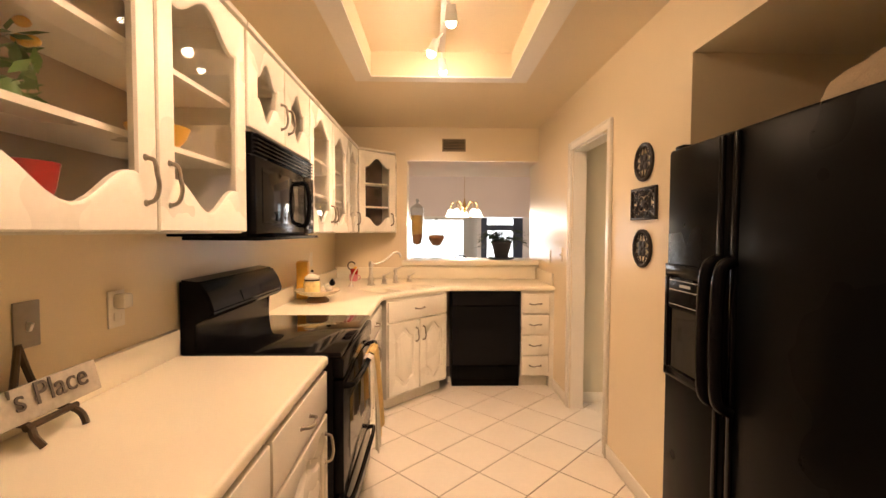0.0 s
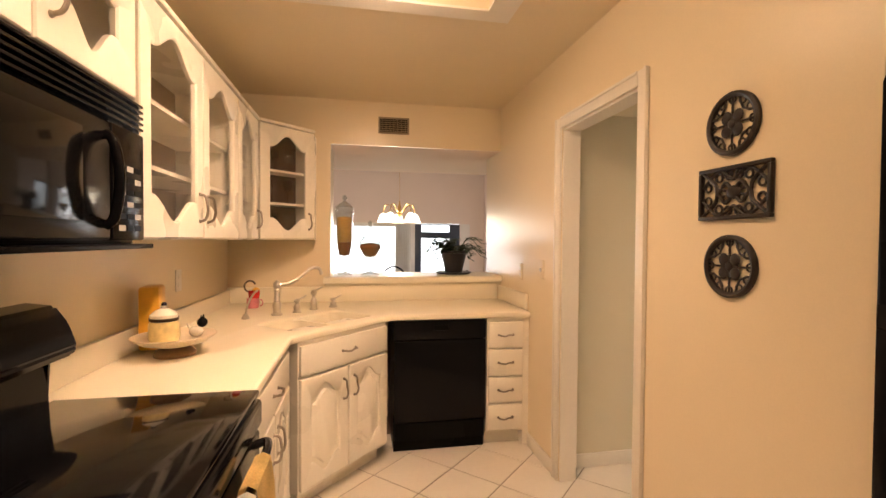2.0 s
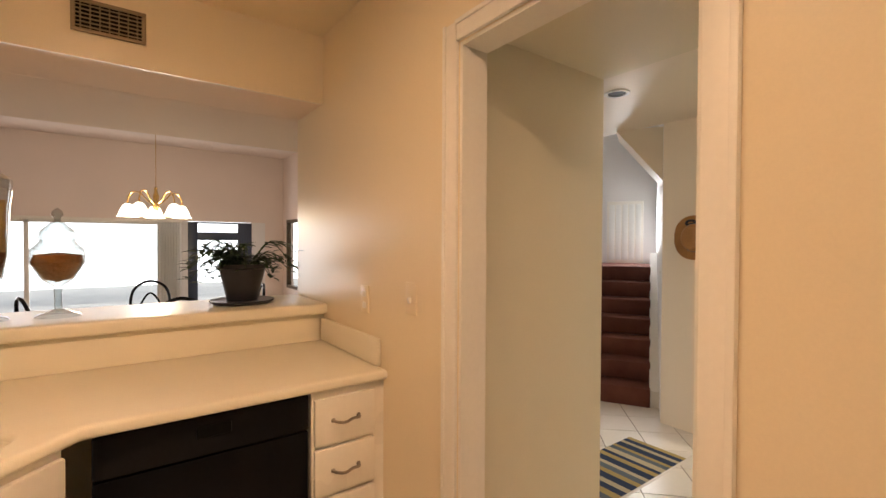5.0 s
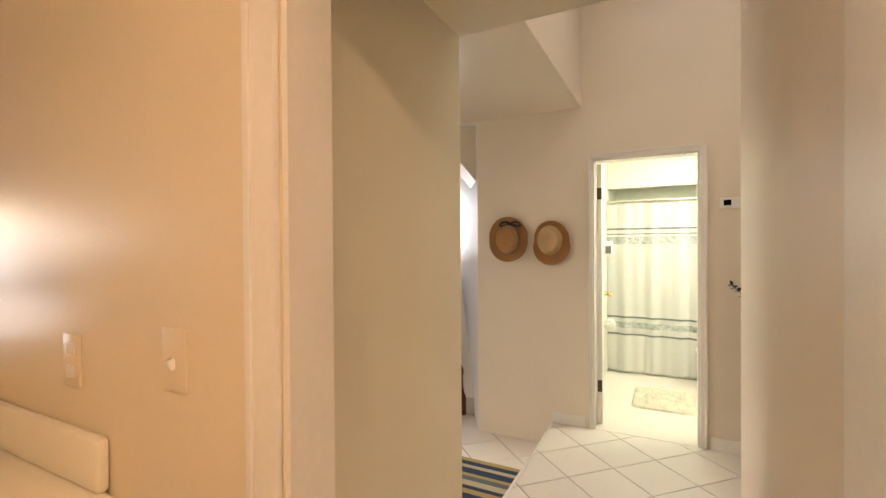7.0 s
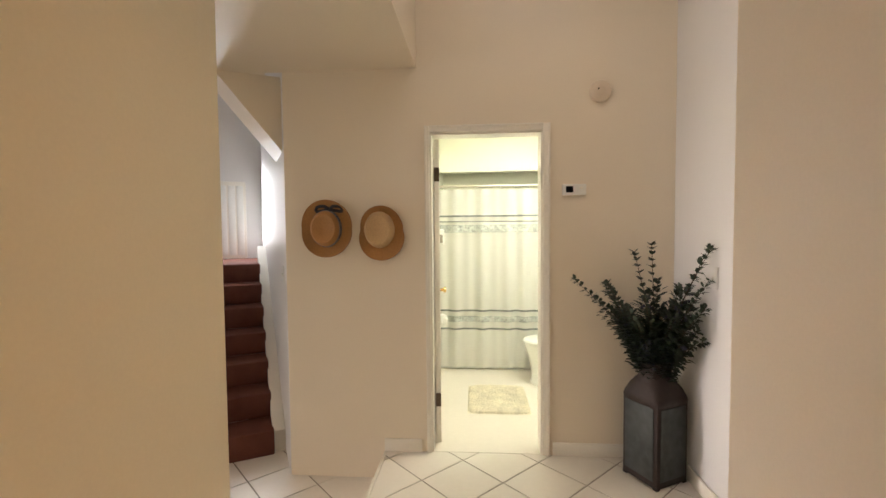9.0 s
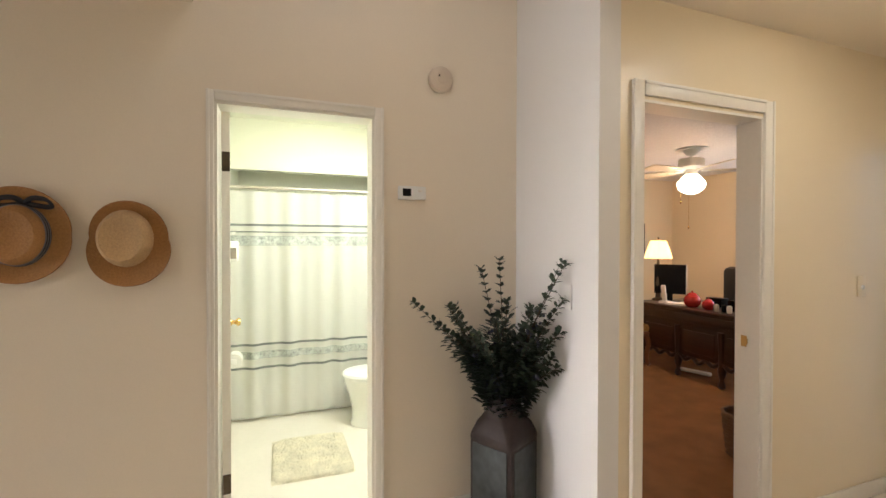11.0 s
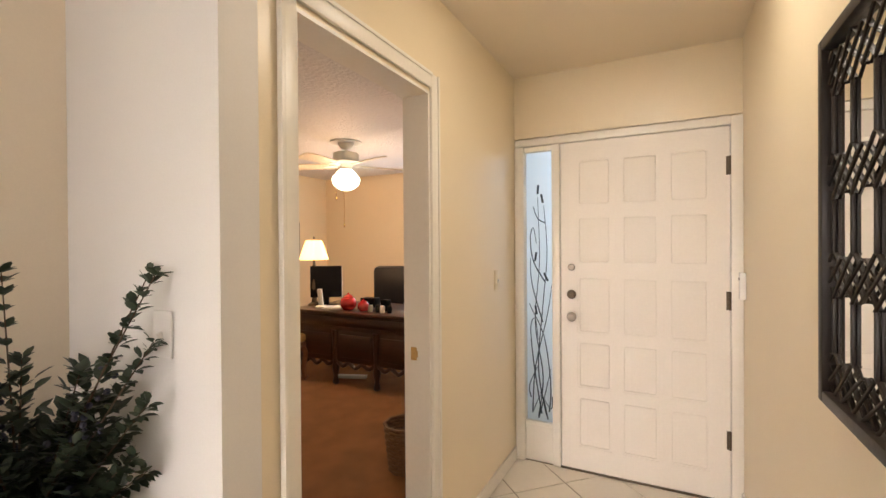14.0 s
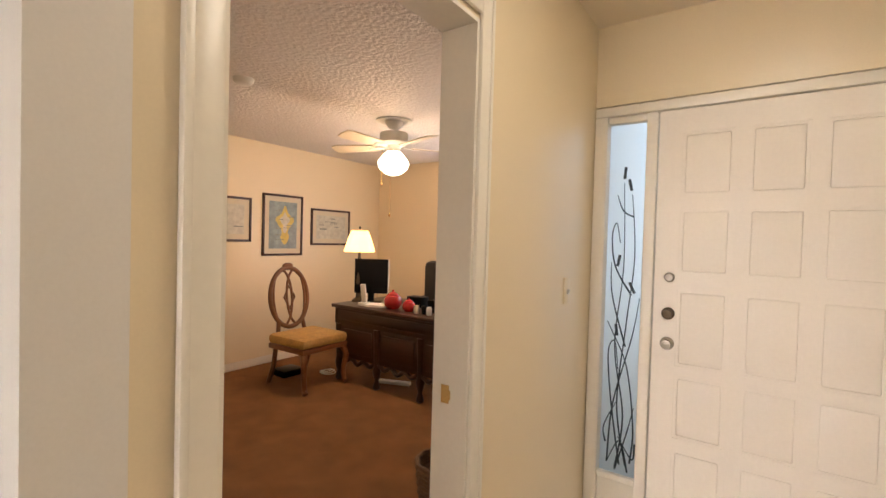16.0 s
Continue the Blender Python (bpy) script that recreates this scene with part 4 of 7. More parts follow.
cyl(bm, (-0.02, 0, 0.025), (-0.036, 0, 0.055), 0.006, 0.003, 8)
fig = part("pottery_cat", bm, M_CROCK)
fig.location = (-0.775, 2.945, 0.982)
tagged(fig, "small black and white pottery cat on the pedestal dish", "ornament")
bm = bmesh.new()
ball(bm, (0.022, 0.004, 0.058), 0.021, 1, 1, 1, 14)
for q in (-1, 1):
    cyl(bm, (0.022, 0.004 + q * 0.012, 0.072), (0.022, 0.004 + q * 0.014, 0.090), 0.007, 0.001, 8)
part("head", bm, M_BLACK, fig, "glossy black head with pointed ears")

# sign on a small easel
M_SIGN = paint("weathered grey board", (0.42, 0.38, 0.31), 0.8, vary=0.2, grain=60, patch=8, bump=0.3)
M_LETTER = paint("dark painted letters", (0.09, 0.075, 0.06), 0.7, vary=0.1, bump=0.0)
easel = thing("easel", "small black scrolled easel on the worktop", "easel", (-0.985, 0.91, 0.915), 0)
for s in (-1, 1):
    bm = bmesh.new()
    tube(bm, curve_pts([(0.075, s * 0.06, 0.006), (0.06, s * 0.065, 0.03), (0.04, s * 0.055, 0.05), (0.0, s * 0.05, 0.06), (-0.02, s * 0.025, 0.12), (-0.03, 0, 0.215)], 6), 0.008, 8)
    part("leg", bm, M_BRONZE, easel)
bm = bmesh.new()
tube(bm, [(0.045, -0.07, 0.05), (0.045, 0.07, 0.05)], 0.008, 8)
tube(bm, curve_pts([(-0.03, 0, 0.215), (-0.05, 0, 0.1), (-0.055, 0, 0.006)], 5), 0.005, 8)
part("rest", bm, M_BRONZE, easel)
sign = thing("sign_board", "weathered grey lettered sign leaning on an easel", "sign", (-0.950, 0.85, 0.974), 0)
bm = bmesh.new()
box(bm, -0.007, 0.007, -0.22, 0.22, 0.0, 0.080, 0.003)
part("board", moved(bm, pose(0, 0, 0, 0, -14, 0)), M_SIGN, sign)


def lettering(name, text, size, m, mat, parent, depth=0.0015):
    cu = bpy.data.curves.new(name, "FONT")
    cu.body, cu.size, cu.extrude, cu.align_x, cu.align_y = text, size, depth, "CENTER", "BOTTOM"
    tmp = bpy.data.objects.new(name, cu)
    scene.collection.objects.link(tmp)
    me = bpy.data.meshes.new_from_object(tmp.evaluated_get(bpy.context.evaluated_depsgraph_get()))
    bpy.data.objects.remove(tmp)
    ob = new(name, me)
    me.materials.clear()
    me.materials.append(mat)
    ob.parent = parent
    ob.matrix_basis = m
    return ob


lettering("lettering", "'s Place", 0.074, pose(0.009, 0.07, 0.016, 0, -14, 0) @ pose(0, 0, 0, 90, 0, 90), M_LETTER, sign)
part("letter_bar", moved(blocks((0.0075, 0.0095, -0.20, -0.10, 0.018, 0.068)), pose(0, 0, 0, 0, -14, 0)), M_LETTER, sign)


def wall_plate(name, at, turn, label, mat, kind_="switch", w=0.072, h=0.116):
    p = thing(name, label, kind_, at, turn)
    part("plate", blocks((-w / 2, w / 2, -0.006, 0, -h / 2, h / 2), bevel=0.002), mat, p)
    if kind_ == "switch":
        part("toggle", moved(blocks((-0.005, 0.005, -0.018, -0.005, -0.012, 0.010), bevel=0.002), pose(0, 0, 0, 20, 0, 0)), M_WHITE, p)
    else:
        for s in (-1, 1):
            part("socket", blocks((-0.016, 0.016, -0.0085, -0.005, s * 0.024 - 0.013, s * 0.024 + 0.013), bevel=0.003), M_TRIM, p)
    return p


M_STEELPLATE = paint("dull steel plate", (0.28, 0.25, 0.21), 0.4, 0.7, vary=0.1, bump=0.0)
wall_plate("switch_plate", (KX0, 0.98, 1.165), 90, "dull metal switch plate on the kitchen wall", M_STEELPLATE)
night = wall_plate("outlet_plate", (KX0, 1.29, 1.15), 90, "cream outlet plate with a plug-in night light", M_TRIM, "outlet")
part("night_light", blocks((-0.024, 0.024, -0.045, -0.007, 0.002, 0.05), bevel=0.010), M_CROCK, night, "small frosted plug-in night light")
wall_plate("outlet_plate", (KX0, 3.53, 1.165), 90, "cream outlet plate on the kitchen wall", M_TRIM, "outlet")
wall_plate("switch_plate", (KX1, 3.58, 1.21), -90, "cream switch plate on the kitchen wall", M_CREAM)
wall_plate("outlet_plate", (KX1, 3.95, 1.17), -90, "cream outlet plate on the kitchen wall", M_CREAM, "outlet")

# plaques
M_IRON = paint("dark brown cast metal", (0.016, 0.010, 0.007), 0.45, 0.2, vary=0.3, grain=60, bump=0.3)


def plaque_round(at, r, label):
    p = thing("wall_plaque", label, "plaque", at, -90, "pierced plaques")
    bm = bmesh.new()
    prof = [(r, 0), (r, 0.012), (r - 0.008, 0.016), (r - 0.017, 0.012), (r - 0.017, 0)]
    turned(bm, prof + [prof[0]], 40)
    part("rim", moved(bm, pose(0, 0, 0, 90, 0, 0)), M_IRON, p)
    bm = bmesh.new()
    for k in range(4):
        a = radians(45 + 90 * k)
        cx, cz = 0.38 * r * math.cos(a), 0.38 * r * math.sin(a)
        cx, cz = cx * 0.8, cz * 0.8
        ball(bm, (cx, -0.007, cz), 0.21 * r, 1, 0.22, 1, 12)
        tube(bm, [(c_ * r * math.cos(a + b), -0.006, c_ * r * math.sin(a + b)) for b, c_ in ((-0.5, 0.86), (-0.3, 0.66), (0, 0.56), (0.3, 0.66), (0.5, 0.86))], 0.0035, 6)
    for k in range(12):
        a = radians(30 * k)
        c = 0.76 * r
        tube(bm, [(c * math.cos(a) + 0.12 * r * math.cos(b), -0.006, c * math.sin(a) + 0.12 * r * math.sin(b)) for b in [radians(36 * i) for i in range(10)]], 0.003, 6, True)
        if k % 3 == 0:
            tube(bm, [(0.05 * math.cos(a) * r, -0.006, 0.05 * math.sin(a) * r), (0.9 * r * math.cos(a), -0.006, 0.9 * r * math.sin(a))], 0.0035, 6)
    ball(bm, (0, -0.007, 0), 0.16 * r, 1, 0.4, 1, 12)
    part("scrollwork", bm, M_IRON, p)
    return p


plaque_round((KX1 - 0.001, 2.130, 1.757), 0.098, "round pierced dark metal plaque on the cream wall")
plaque_round((KX1 - 0.001, 2.130, 1.316), 0.098, "round pierced dark metal plaque on the cream wall")
sq = thing("wall_plaque", "oblong pierced dark metal plaque on the cream wall", "plaque", (KX1 - 0.001, 2.12, 1.545), -90, "pierced plaques")
W2, H2 = 0.134, 0.083
part("rim", blocks((-W2, W2, -0.016, 0, -H2, -H2 + 0.013), (-W2, W2, -0.016, 0, H2 - 0.013, H2), (-W2, -W2 + 0.013, -0.016, 0, -H2 + 0.013, H2 - 0.013), (W2 - 0.013, W2, -0.016, 0, -H2 + 0.013, H2 - 0.013), bevel=0.003), M_IRON, sq)
bm = bmesh.new()
for s in (-1, 1):
    for q in (-1, 1):
        tube(bm, curve_pts([(s * 0.12, -0.007, q * 0.07), (s * 0.07, -0.007, q * 0.03), (s * 0.06, -0.007, 0), (s * 0.03, -0.007, q * 0.03), (0, -0.007, 0)], 5), 0.006, 6)
        tube(bm, curve_pts([(s * 0.12, -0.007, q * 0.02), (s * 0.09, -0.007, q * 0.05), (s * 0.05, -0.007, q * 0.07), (s * 0.0, -0.007, q * 0.04)], 5), 0.005, 6)
        for (x, z) in ((0.055, 0.05), (0.02, 0.055), (0.10, 0.022), (0.03, 0.02)):
            tube(bm, [(s * x + 0.013 * math.cos(b), -0.006, q * z + 0.013 * math.sin(b)) for b in [radians(36 * i) for i in range(10)]], 0.004, 6, True)
ball(bm, (0, -0.007, 0), 0.022, 1.3, 0.4, 1, 12)
part("scrollwork", bm, M_IRON, sq)

# air vent over the hatch
vent = thing("air_vent", "dark louvred metal air vent above the serving hatch", "vent", (0.155, KY1 - 0.001, 2.28), 0)
part("backing", blocks((-0.105, 0.105, -0.004, -0.001, -0.05, 0.05)), M_BLACKTEX, vent)
M_VENT = paint("tan vent metal", (0.28, 0.22, 0.14), 0.5, 0.3, vary=0.1)
part("frame", blocks((-0.12, 0.12, -0.012, -0.0, -0.064, -0.05), (-0.12, 0.12, -0.012, -0.0, 0.05, 0.064), (-0.12, -0.105, -0.012, 0, -0.05, 0.05), (0.105, 0.12, -0.012, 0, -0.05, 0.05), bevel=0.003), M_VENT, vent)
for i in range(6):
    part("slat", moved(blocks((-0.105, 0.105, -0.007, 0.005, -0.0015, 0.0015)), pose(0, -0.006, -0.04 + i * 0.016, 35, 0, 0)), M_VENT, vent)
for i in range(7):
    part("bar", blocks((-0.09 + i * 0.03 - 0.002, -0.09 + i * 0.03 + 0.002, -0.011, -0.006, -0.05, 0.05)), M_VENT, vent)

# ledge things: two apothecary jars and a potted plant
M_POT = paint("dried potpourri", (0.34, 0.15, 0.055), 0.9, vary=0.5, grain=70, patch=25, bump=0.8, height=0.01)
M_POT2 = paint("layered golden filling", (0.72, 0.47, 0.16), 0.9, vary=0.3, grain=50, patch=10, bump=0.6, height=0.006)
M_CLEAR = glass("jar glass", (0.80, 0.83, 0.83), 0.06, edge=1.6, most=0.95)


def apothecary(at, body, fill, lid_h, label):
    j = thing("glass_jar", label, "jar", at, group="apothecary jars")
    bm = bmesh.new()
    turned(bm, body, 28)
    part("vessel", bm, M_CLEAR, j)
    bm = bmesh.new()
    r, z = body[-1]
    turned(bm, [(r + 0.006, z), (r + 0.004, z + lid_h * 0.25), (r * 0.5, z + lid_h * 0.5), (0.01, z + lid_h * 0.62), (0.012, z + lid_h * 0.7), (0.02, z + lid_h * 0.8), (0.014, z + lid_h * 0.92), (0.001, z + lid_h)], 24)
    part("lid", bm, M_CLEAR, j)
    for nm, prof, mt in fill:
        bm = bmesh.new()
        turned(bm, prof, 24)
        part(nm, bm, mt, j)
    return j


apothecary((-0.225, 4.60, 1.106), [(0.065, 0), (0.06, 0.008), (0.012, 0.025), (0.012, 0.12), (0.045, 0.16), (0.062, 0.26), (0.066, 0.42), (0.075, 0.50), (0.07, 0.505)],
           [("dried_filling", [(0.001, 0.15), (0.04, 0.163), (0.056, 0.25), (0.056, 0.261), (0.001, 0.261)], M_POT), ("golden_filling", [(0.001, 0.263), (0.056, 0.262), (0.061, 0.43), (0.062, 0.46), (0.001, 0.47)], M_POT2)], 0.14,
           "tall footed glass jar with dried layers on the hatch ledge")
apothecary((-0.02, 4.60, 1.106), [(0.075, 0), (0.07, 0.008), (0.013, 0.03), (0.013, 0.12), (0.05, 0.15), (0.09, 0.22), (0.088, 0.27), (0.06, 0.30), (0.055, 0.31)],
           [("dried_filling", [(0.001, 0.14), (0.045, 0.152), (0.083, 0.22), (0.075, 0.25), (0.001, 0.26)], M_POT)], 0.13,
           "round footed glass jar of dried petals on the hatch ledge")

M_LEAF = paint("dark green leaf", (0.035, 0.07, 0.018), 0.45, vary=0.4, grain=30, bump=0.1, each=0.3)
M_DARKPOT = paint("dark glazed pot", (0.02, 0.022, 0.03), 0.3, vary=0.2)


def leaf(bm, base, tip, width, sag=0.0):
    """A pointed leaf blade in four segments with a folded midrib."""
    base, tip = Vector(base), Vector(tip)
    d = tip - base
    s = d.cross(Vector((0, 0, 1)))
    s = s.normalized() if s.length > 1e-5 else Vector((1, 0, 0))
    rows = []
    for t, w in ((0, 0.15), (0.3, 0.9), (0.65, 0.8), (1, 0.03)):
        c = base + d * t + Vector((0, 0, -sag * t * t))
        rows.append((bm.verts.new(c - s * width * w * 0.5 + Vector((0, 0, width * 0.15 * w))), bm.verts.new(c), bm.verts.new(c + s * width * w * 0.5 + Vector((0, 0, width * 0.15 * w)))))
    for a, b in zip(rows, rows[1:]):
        bm.faces.new((a[0], a[1], b[1], b[0]))
        bm.faces.new((a[1], a[2], b[2], b[1]))


plant = thing("potted_plant", "leafy trailing plant in a dark pot on the hatch ledge", "plant", (0.68, 4.62, 1.106))
bm = bmesh.new()
turned(bm, [(0.001, 0.0), (0.13, 0.0), (0.15, 0.012), (0.15, 0.018), (0.12, 0.014), (0.001, 0.014)], 28)
part("saucer", bm, M_DARKPOT, plant)
bm = bmesh.new()
turned(bm, [(0.001, 0.015), (0.072, 0.015), (0.082, 0.06), (0.108, 0.17), (0.115, 0.175), (0.115, 0.195), (0.10, 0.195), (0.095, 0.17), (0.001, 0.165)], 28)
part("pot", bm, M_DARKPOT, plant)
bm, bs = bmesh.new(), bmesh.new()
rnd = random.Random(11)
for i in range(46):
    a, reach, rise = rnd.uniform(0, 6.28), rnd.uniform(0.10, 0.27), rnd.uniform(0.02, 0.13)
    p = [Vector((0.03 * math.cos(a), 0.03 * math.sin(a), 0.17)), Vector((reach * 0.55 * math.cos(a), reach * 0.4 * math.sin(a), 0.19 + rise)), Vector((reach * math.cos(a), reach * 0.7 * math.sin(a), 0.19 + rise - rnd.uniform(0.0, 0.13)))]
    line = curve_pts(p, 5)
    tube(bs, line, 0.0022, 5)
    for k in range(2, len(line), 2):
        for s in (-1, 1):
            q = line[k]
            b = a + s * rnd.uniform(0.4, 1.2)
            leaf(bm, q, q + Vector((0.06 * math.cos(b), 0.06 * math.sin(b), rnd.uniform(-0.02, 0.03))), 0.022, 0.012)
part("stem", bs, M_LEAF, plant)
part("foliage", bm, M_LEAF, plant)

# track light
M_LAMPWHITE = paint("white lamp enamel", (0.78, 0.76, 0.70), 0.35, vary=0.03, bump=0.0)
M_BULB = glow("warm bulb", (1.0, 0.84, 0.58), 40.0)
track = thing("track_light", "white ceiling track with five swivelling spot heads", "lamp", (0, 0, 2.62))
bm = bmesh.new()
box(bm, -0.018, 0.018, 0.5, 2.72, -0.09, -0.065, 0.004)
part("rail", bm, M_LAMPWHITE, track)
for y in (0.8, 2.2):
    part("hanger", blocks((-0.008, 0.008, y - 0.008, y + 0.008, -0.066, 0.0)), M_LAMPWHITE, track)
HEADS = [(0.0, 2.72, 0.10, 0.45, -1), (-0.04, 2.45, -0.4, 0.1, -1), (0.03, 2.05, 0.05, 0.5, -1), (-0.03, 1.45, -0.35, -0.1, -1), (0.03, 0.9, -0.2, 0.1, -1)]
for x, y, dx, dy, dz in HEADS:
    d = Vector((dx, dy, dz)).normalized()
    c = Vector((x, y, -0.135))
    bm = bmesh.new()
    tube(bm, [(0, y, -0.09), (x * 0.5, y, -0.11), c], 0.007, 8)
    cyl(bm, c - d * 0.01, c + d * 0.065, 0.022, 0.032, 20)
    head = part("head", bm, M_LAMPWHITE, track)
    bm = bmesh.new()
    ball(bm, c + d * 0.07, 0.027, 1, 1, 1, 14)
    bulb = part("bulb", bm, M_BULB, head, "glowing warm bulb")
    bulb.visible_shadow = False

# ---- trim: door casings, baseboards, jambs ----


def casing(name, axis, face, out, a0, a1, head, w=0.062, t=0.016, foot=0.0, w1=None):
    """A door casing of three mitred boards: on the plane axis=face, standing out by t on side out."""
    c = thing(name, "white painted door casing", "trim", (0, 0, 0), kind="structure")
    lo, hi = sorted((face + out * 0.001, face + out * t))
    for nm, p0, p1, z0, z1 in (("jamb_board", a0 - w, a0, foot, head + w), ("jamb_board", a1, a1 + (w1 or w), foot, head + w), ("head_board", a0, a1, head, head + w)):
        b = (lo, hi, p0, p1, z0, z1) if axis == "x" else (p0, p1, lo, hi, z0, z1)
        part(nm, blocks(b, bevel=0.005), M_TRIM, c)
        m = 0.014
        lo2, hi2 = sorted((face + out * t, face + out * (t + 0.006)))
        if nm == "jamb_board":
            q0, q1 = (p0, p0 + m) if p0 < a0 else (p1 - m, p1)
            b = (lo2, hi2, q0, q1, z0, z1) if axis == "x" else (q0, q1, lo2, hi2, z0, z1)
        else:
            b = (lo2, hi2, p0, p1, z1 - m, z1) if axis == "x" else (p0, p1, lo2, hi2, z1 - m, z1)
        part("bead", blocks(b, bevel=0.002), M_TRIM, c)
    return c


def lining(name, axis, f0, f1, a0, a1, head, foot=0.0, t=0.012):
    """The jamb boards inside a doorway, 3 mm proud of the wall on both sides."""
    c = thing(name, "white painted door lining", "trim", (0, 0, 0), kind="structure")
    for nm, p0, p1, z0, z1 in (("side_lining", a0, a0 + t, foot, head - t), ("side_lining", a1 - t, a1, foot, head - t), ("head_lining", a0, a1, head - t, head)):
        b = (f0, f1, p0, p1, z0, z1) if axis == "x" else (p0, p1, f0, f1, z0, z1)
        part(nm, blocks(b), M_TRIM, c)
    return c


casing("trim_kitchen_door", "x", KX1, -1, 2.60, 3.31, 2.03)
lining("trim_kitchen_lining", "x", KX1 + 0.002, KX1 + 0.103, 2.60, 3.31, 2.03)
casing("trim_bathroom_door", "x", HX1, -1, 2.59, 3.30, 2.06, w=0.044, w1=0.03)
lining("trim_bathroom_lining", "x", HX1 - 0.003, HX1 + 0.123, 2.59, 3.30, 2.06)
casing("trim_office_door", "x", OX, -1, 0.80, 1.562, 2.075)
lining("trim_office_lining", "x", OX - 0.003, OX + 0.123, 0.80, 1.562, 2.06)


def skirting(x0, x1, y0, y1, z=0.0, h=0.085):
    ob = tagged(part("baseboard", blocks((x0, x1, y0, y1, z, z + h), bevel=0.003), M_TRIM), "white painted baseboard", "baseboard", kind="structure")
    return ob


skirting(KX1 - 0.012, KX1 - 0.001, 1.74, 2.555)
skirting(KX1 - 0.012, KX1 - 0.001, 3.375, 3.78)
skirting(KX1 + 0.104, PX - 0.002, 3.427, 3.439)
skirting(HX1 - 0.012, HX1 - 0.001, 1.803, 2.526)
skirting(HX1 - 0.012, HX1 - 0.001, 3.364, 3.612)
skirting(OX + 0.002, HX1 - 0.014, 1.791, 1.803)
skirting(OX - 0.012, OX - 0.001, FY + 0.02, 0.736)
skirting(OX - 0.012, OX - 0.001, 1.614, 1.78)
skirting(2.131, 2.142, FY + 0.02, 1.82)
skirting(7.037, 7.049, -2.65, 1.67)
skirting(OX + 0.13, 7.03, -2.659, -2.647)

# ---- hall things ----
# step edge and the sunken floor
tagged(part("step_edge", blocks((PX, HX1 - 0.002, 3.595, 3.617, LOW, -0.0005), bevel=0.006), M_TILE), "white tiled edge of the step down", "step", kind="structure")

# rug of stripes
M_RUGS = [paint("rug stripe " + n, c, 0.95, vary=0.15, grain=350, bump=0.5, height=0.002, spec=0.1) for n, c in (("navy", (0.035, 0.05, 0.09)), ("sand", (0.42, 0.36, 0.24)), ("gold", (0.36, 0.27, 0.11)), ("slate", (0.11, 0.13, 0.15)))]
rug = thing("striped_rug", "navy, sand and gold striped rug on the sunken floor", "rug", (0, 0, 0))
x = 3.56
rnd = random.Random(3)
for w, k in ((0.045, 2), (0.05, 0), (0.04, 1), (0.07, 0), (0.035, 2), (0.05, 3), (0.06, 1), (0.04, 0), (0.05, 2), (0.07, 0), (0.04, 1), (0.06, 3), (0.05, 2), (0.07, 0), (0.05, 1), (0.06, 0), (0.06, 2), (0.06, 3), (0.06, 1)):
    part("stripe", blocks((x - w, x, 3.66, 4.24, LOW + 0.004, LOW + 0.013)), M_RUGS[k], rug)
    x -= w

# diagonal carpeted stairs
ST = 29
S0 = Vector((4.346, 4.495, LOW))
stairs = thing("stairs", "dark red-brown carpeted stairs rising beside a white wall", "stairs", S0, ST, kind="structure")
for i in range(7):
    h = 0.185 * (i + 1)
    bm = bmesh.new()
    box(bm, i * 0.27 - 0.02, i * 0.27 + 0.27, 0.0, 1.0, h - 0.185, h, 0.012)
    part("step", bm, M_STAIR, stairs)
wall = thing("wall_stairs", "white painted diagonal stair wall", "wall", (4.07, 4.25, LOW), ST, kind="structure")
part("wall_panel", blocks((0.0, 2.9, -0.12, 0.0, 0, 3.2)), M_WHITEWALL, wall)
bm = bmesh.new()
vs = [bm.verts.new(p) for p in ((0.38, 0.001, 0.0), (0.50, 0.001, 0.0), (2.4, 0.001, 1.32), (2.4, 0.001, 1.47), (0.38, 0.001, 0.16))]
f = bm.faces.new(vs)
r = bmesh.ops.extrude_face_region(bm, geom=[f])
bmesh.ops.translate(bm, vec=(0, 0.088, 0), verts=[v for v in r["geom"] if isinstance(v, bmesh.types.BMVert)])
part("stair_skirt", bm, M_TRIM, wall)
bm = bmesh.new()
f = bm.faces.new([bm.verts.new(p) for p in ((0.10, 0.001, 2.17), (0.10, 0.40, 2.66), (0.10, 0.001, 2.66))])
r = bmesh.ops.extrude_face_region(bm, geom=[f])
bmesh.ops.translate(bm, vec=(0.5, 0, 0), verts=[v for v in r["geom"] if isinstance(v, bmesh.types.BMVert)])
part("sloped_bulkhead", bm, M_HALL, wall, "cream sloped bulkhead over the stairs", smooth=0)
# White window shutters stand on the end wall above the stairs.
landing = thing("wall_landing", "white wall and louvred window shutters at the stair head", "wall", (S0.x + 2.6 * math.cos(radians(ST)), S0.y + 2.6 * math.sin(radians(ST)), LOW), ST, kind="structure")
part("wall_panel", blocks((0.1, 0.2, -0.5, 1.6, 0, 3.4)), M_WHITEWALL, landing)
part("floor_panel", blocks((-0.75, 0.1, -0.05, 1.1, 1.2, 1.294)), M_STAIR, landing)
part("shutter_frame", blocks((0.06, 0.098, 0.10, 0.62, 1.296, 2.25), bevel=0.004), M_TRIM, landing)
for i in range(5):
    part("shutter_leaf", blocks((0.048, 0.062, 0.13 + 0.095 * i, 0.205 + 0.095 * i, 1.34, 2.2), bevel=0.004), M_WHITE, landing)
wall2 = thing("wall_stairs_far", "white painted far stair wall", "wall", (S0.x - 1.02 * math.sin(radians(ST)), S0.y + 1.02 * math.cos(radians(ST)), LOW), ST, kind="structure")
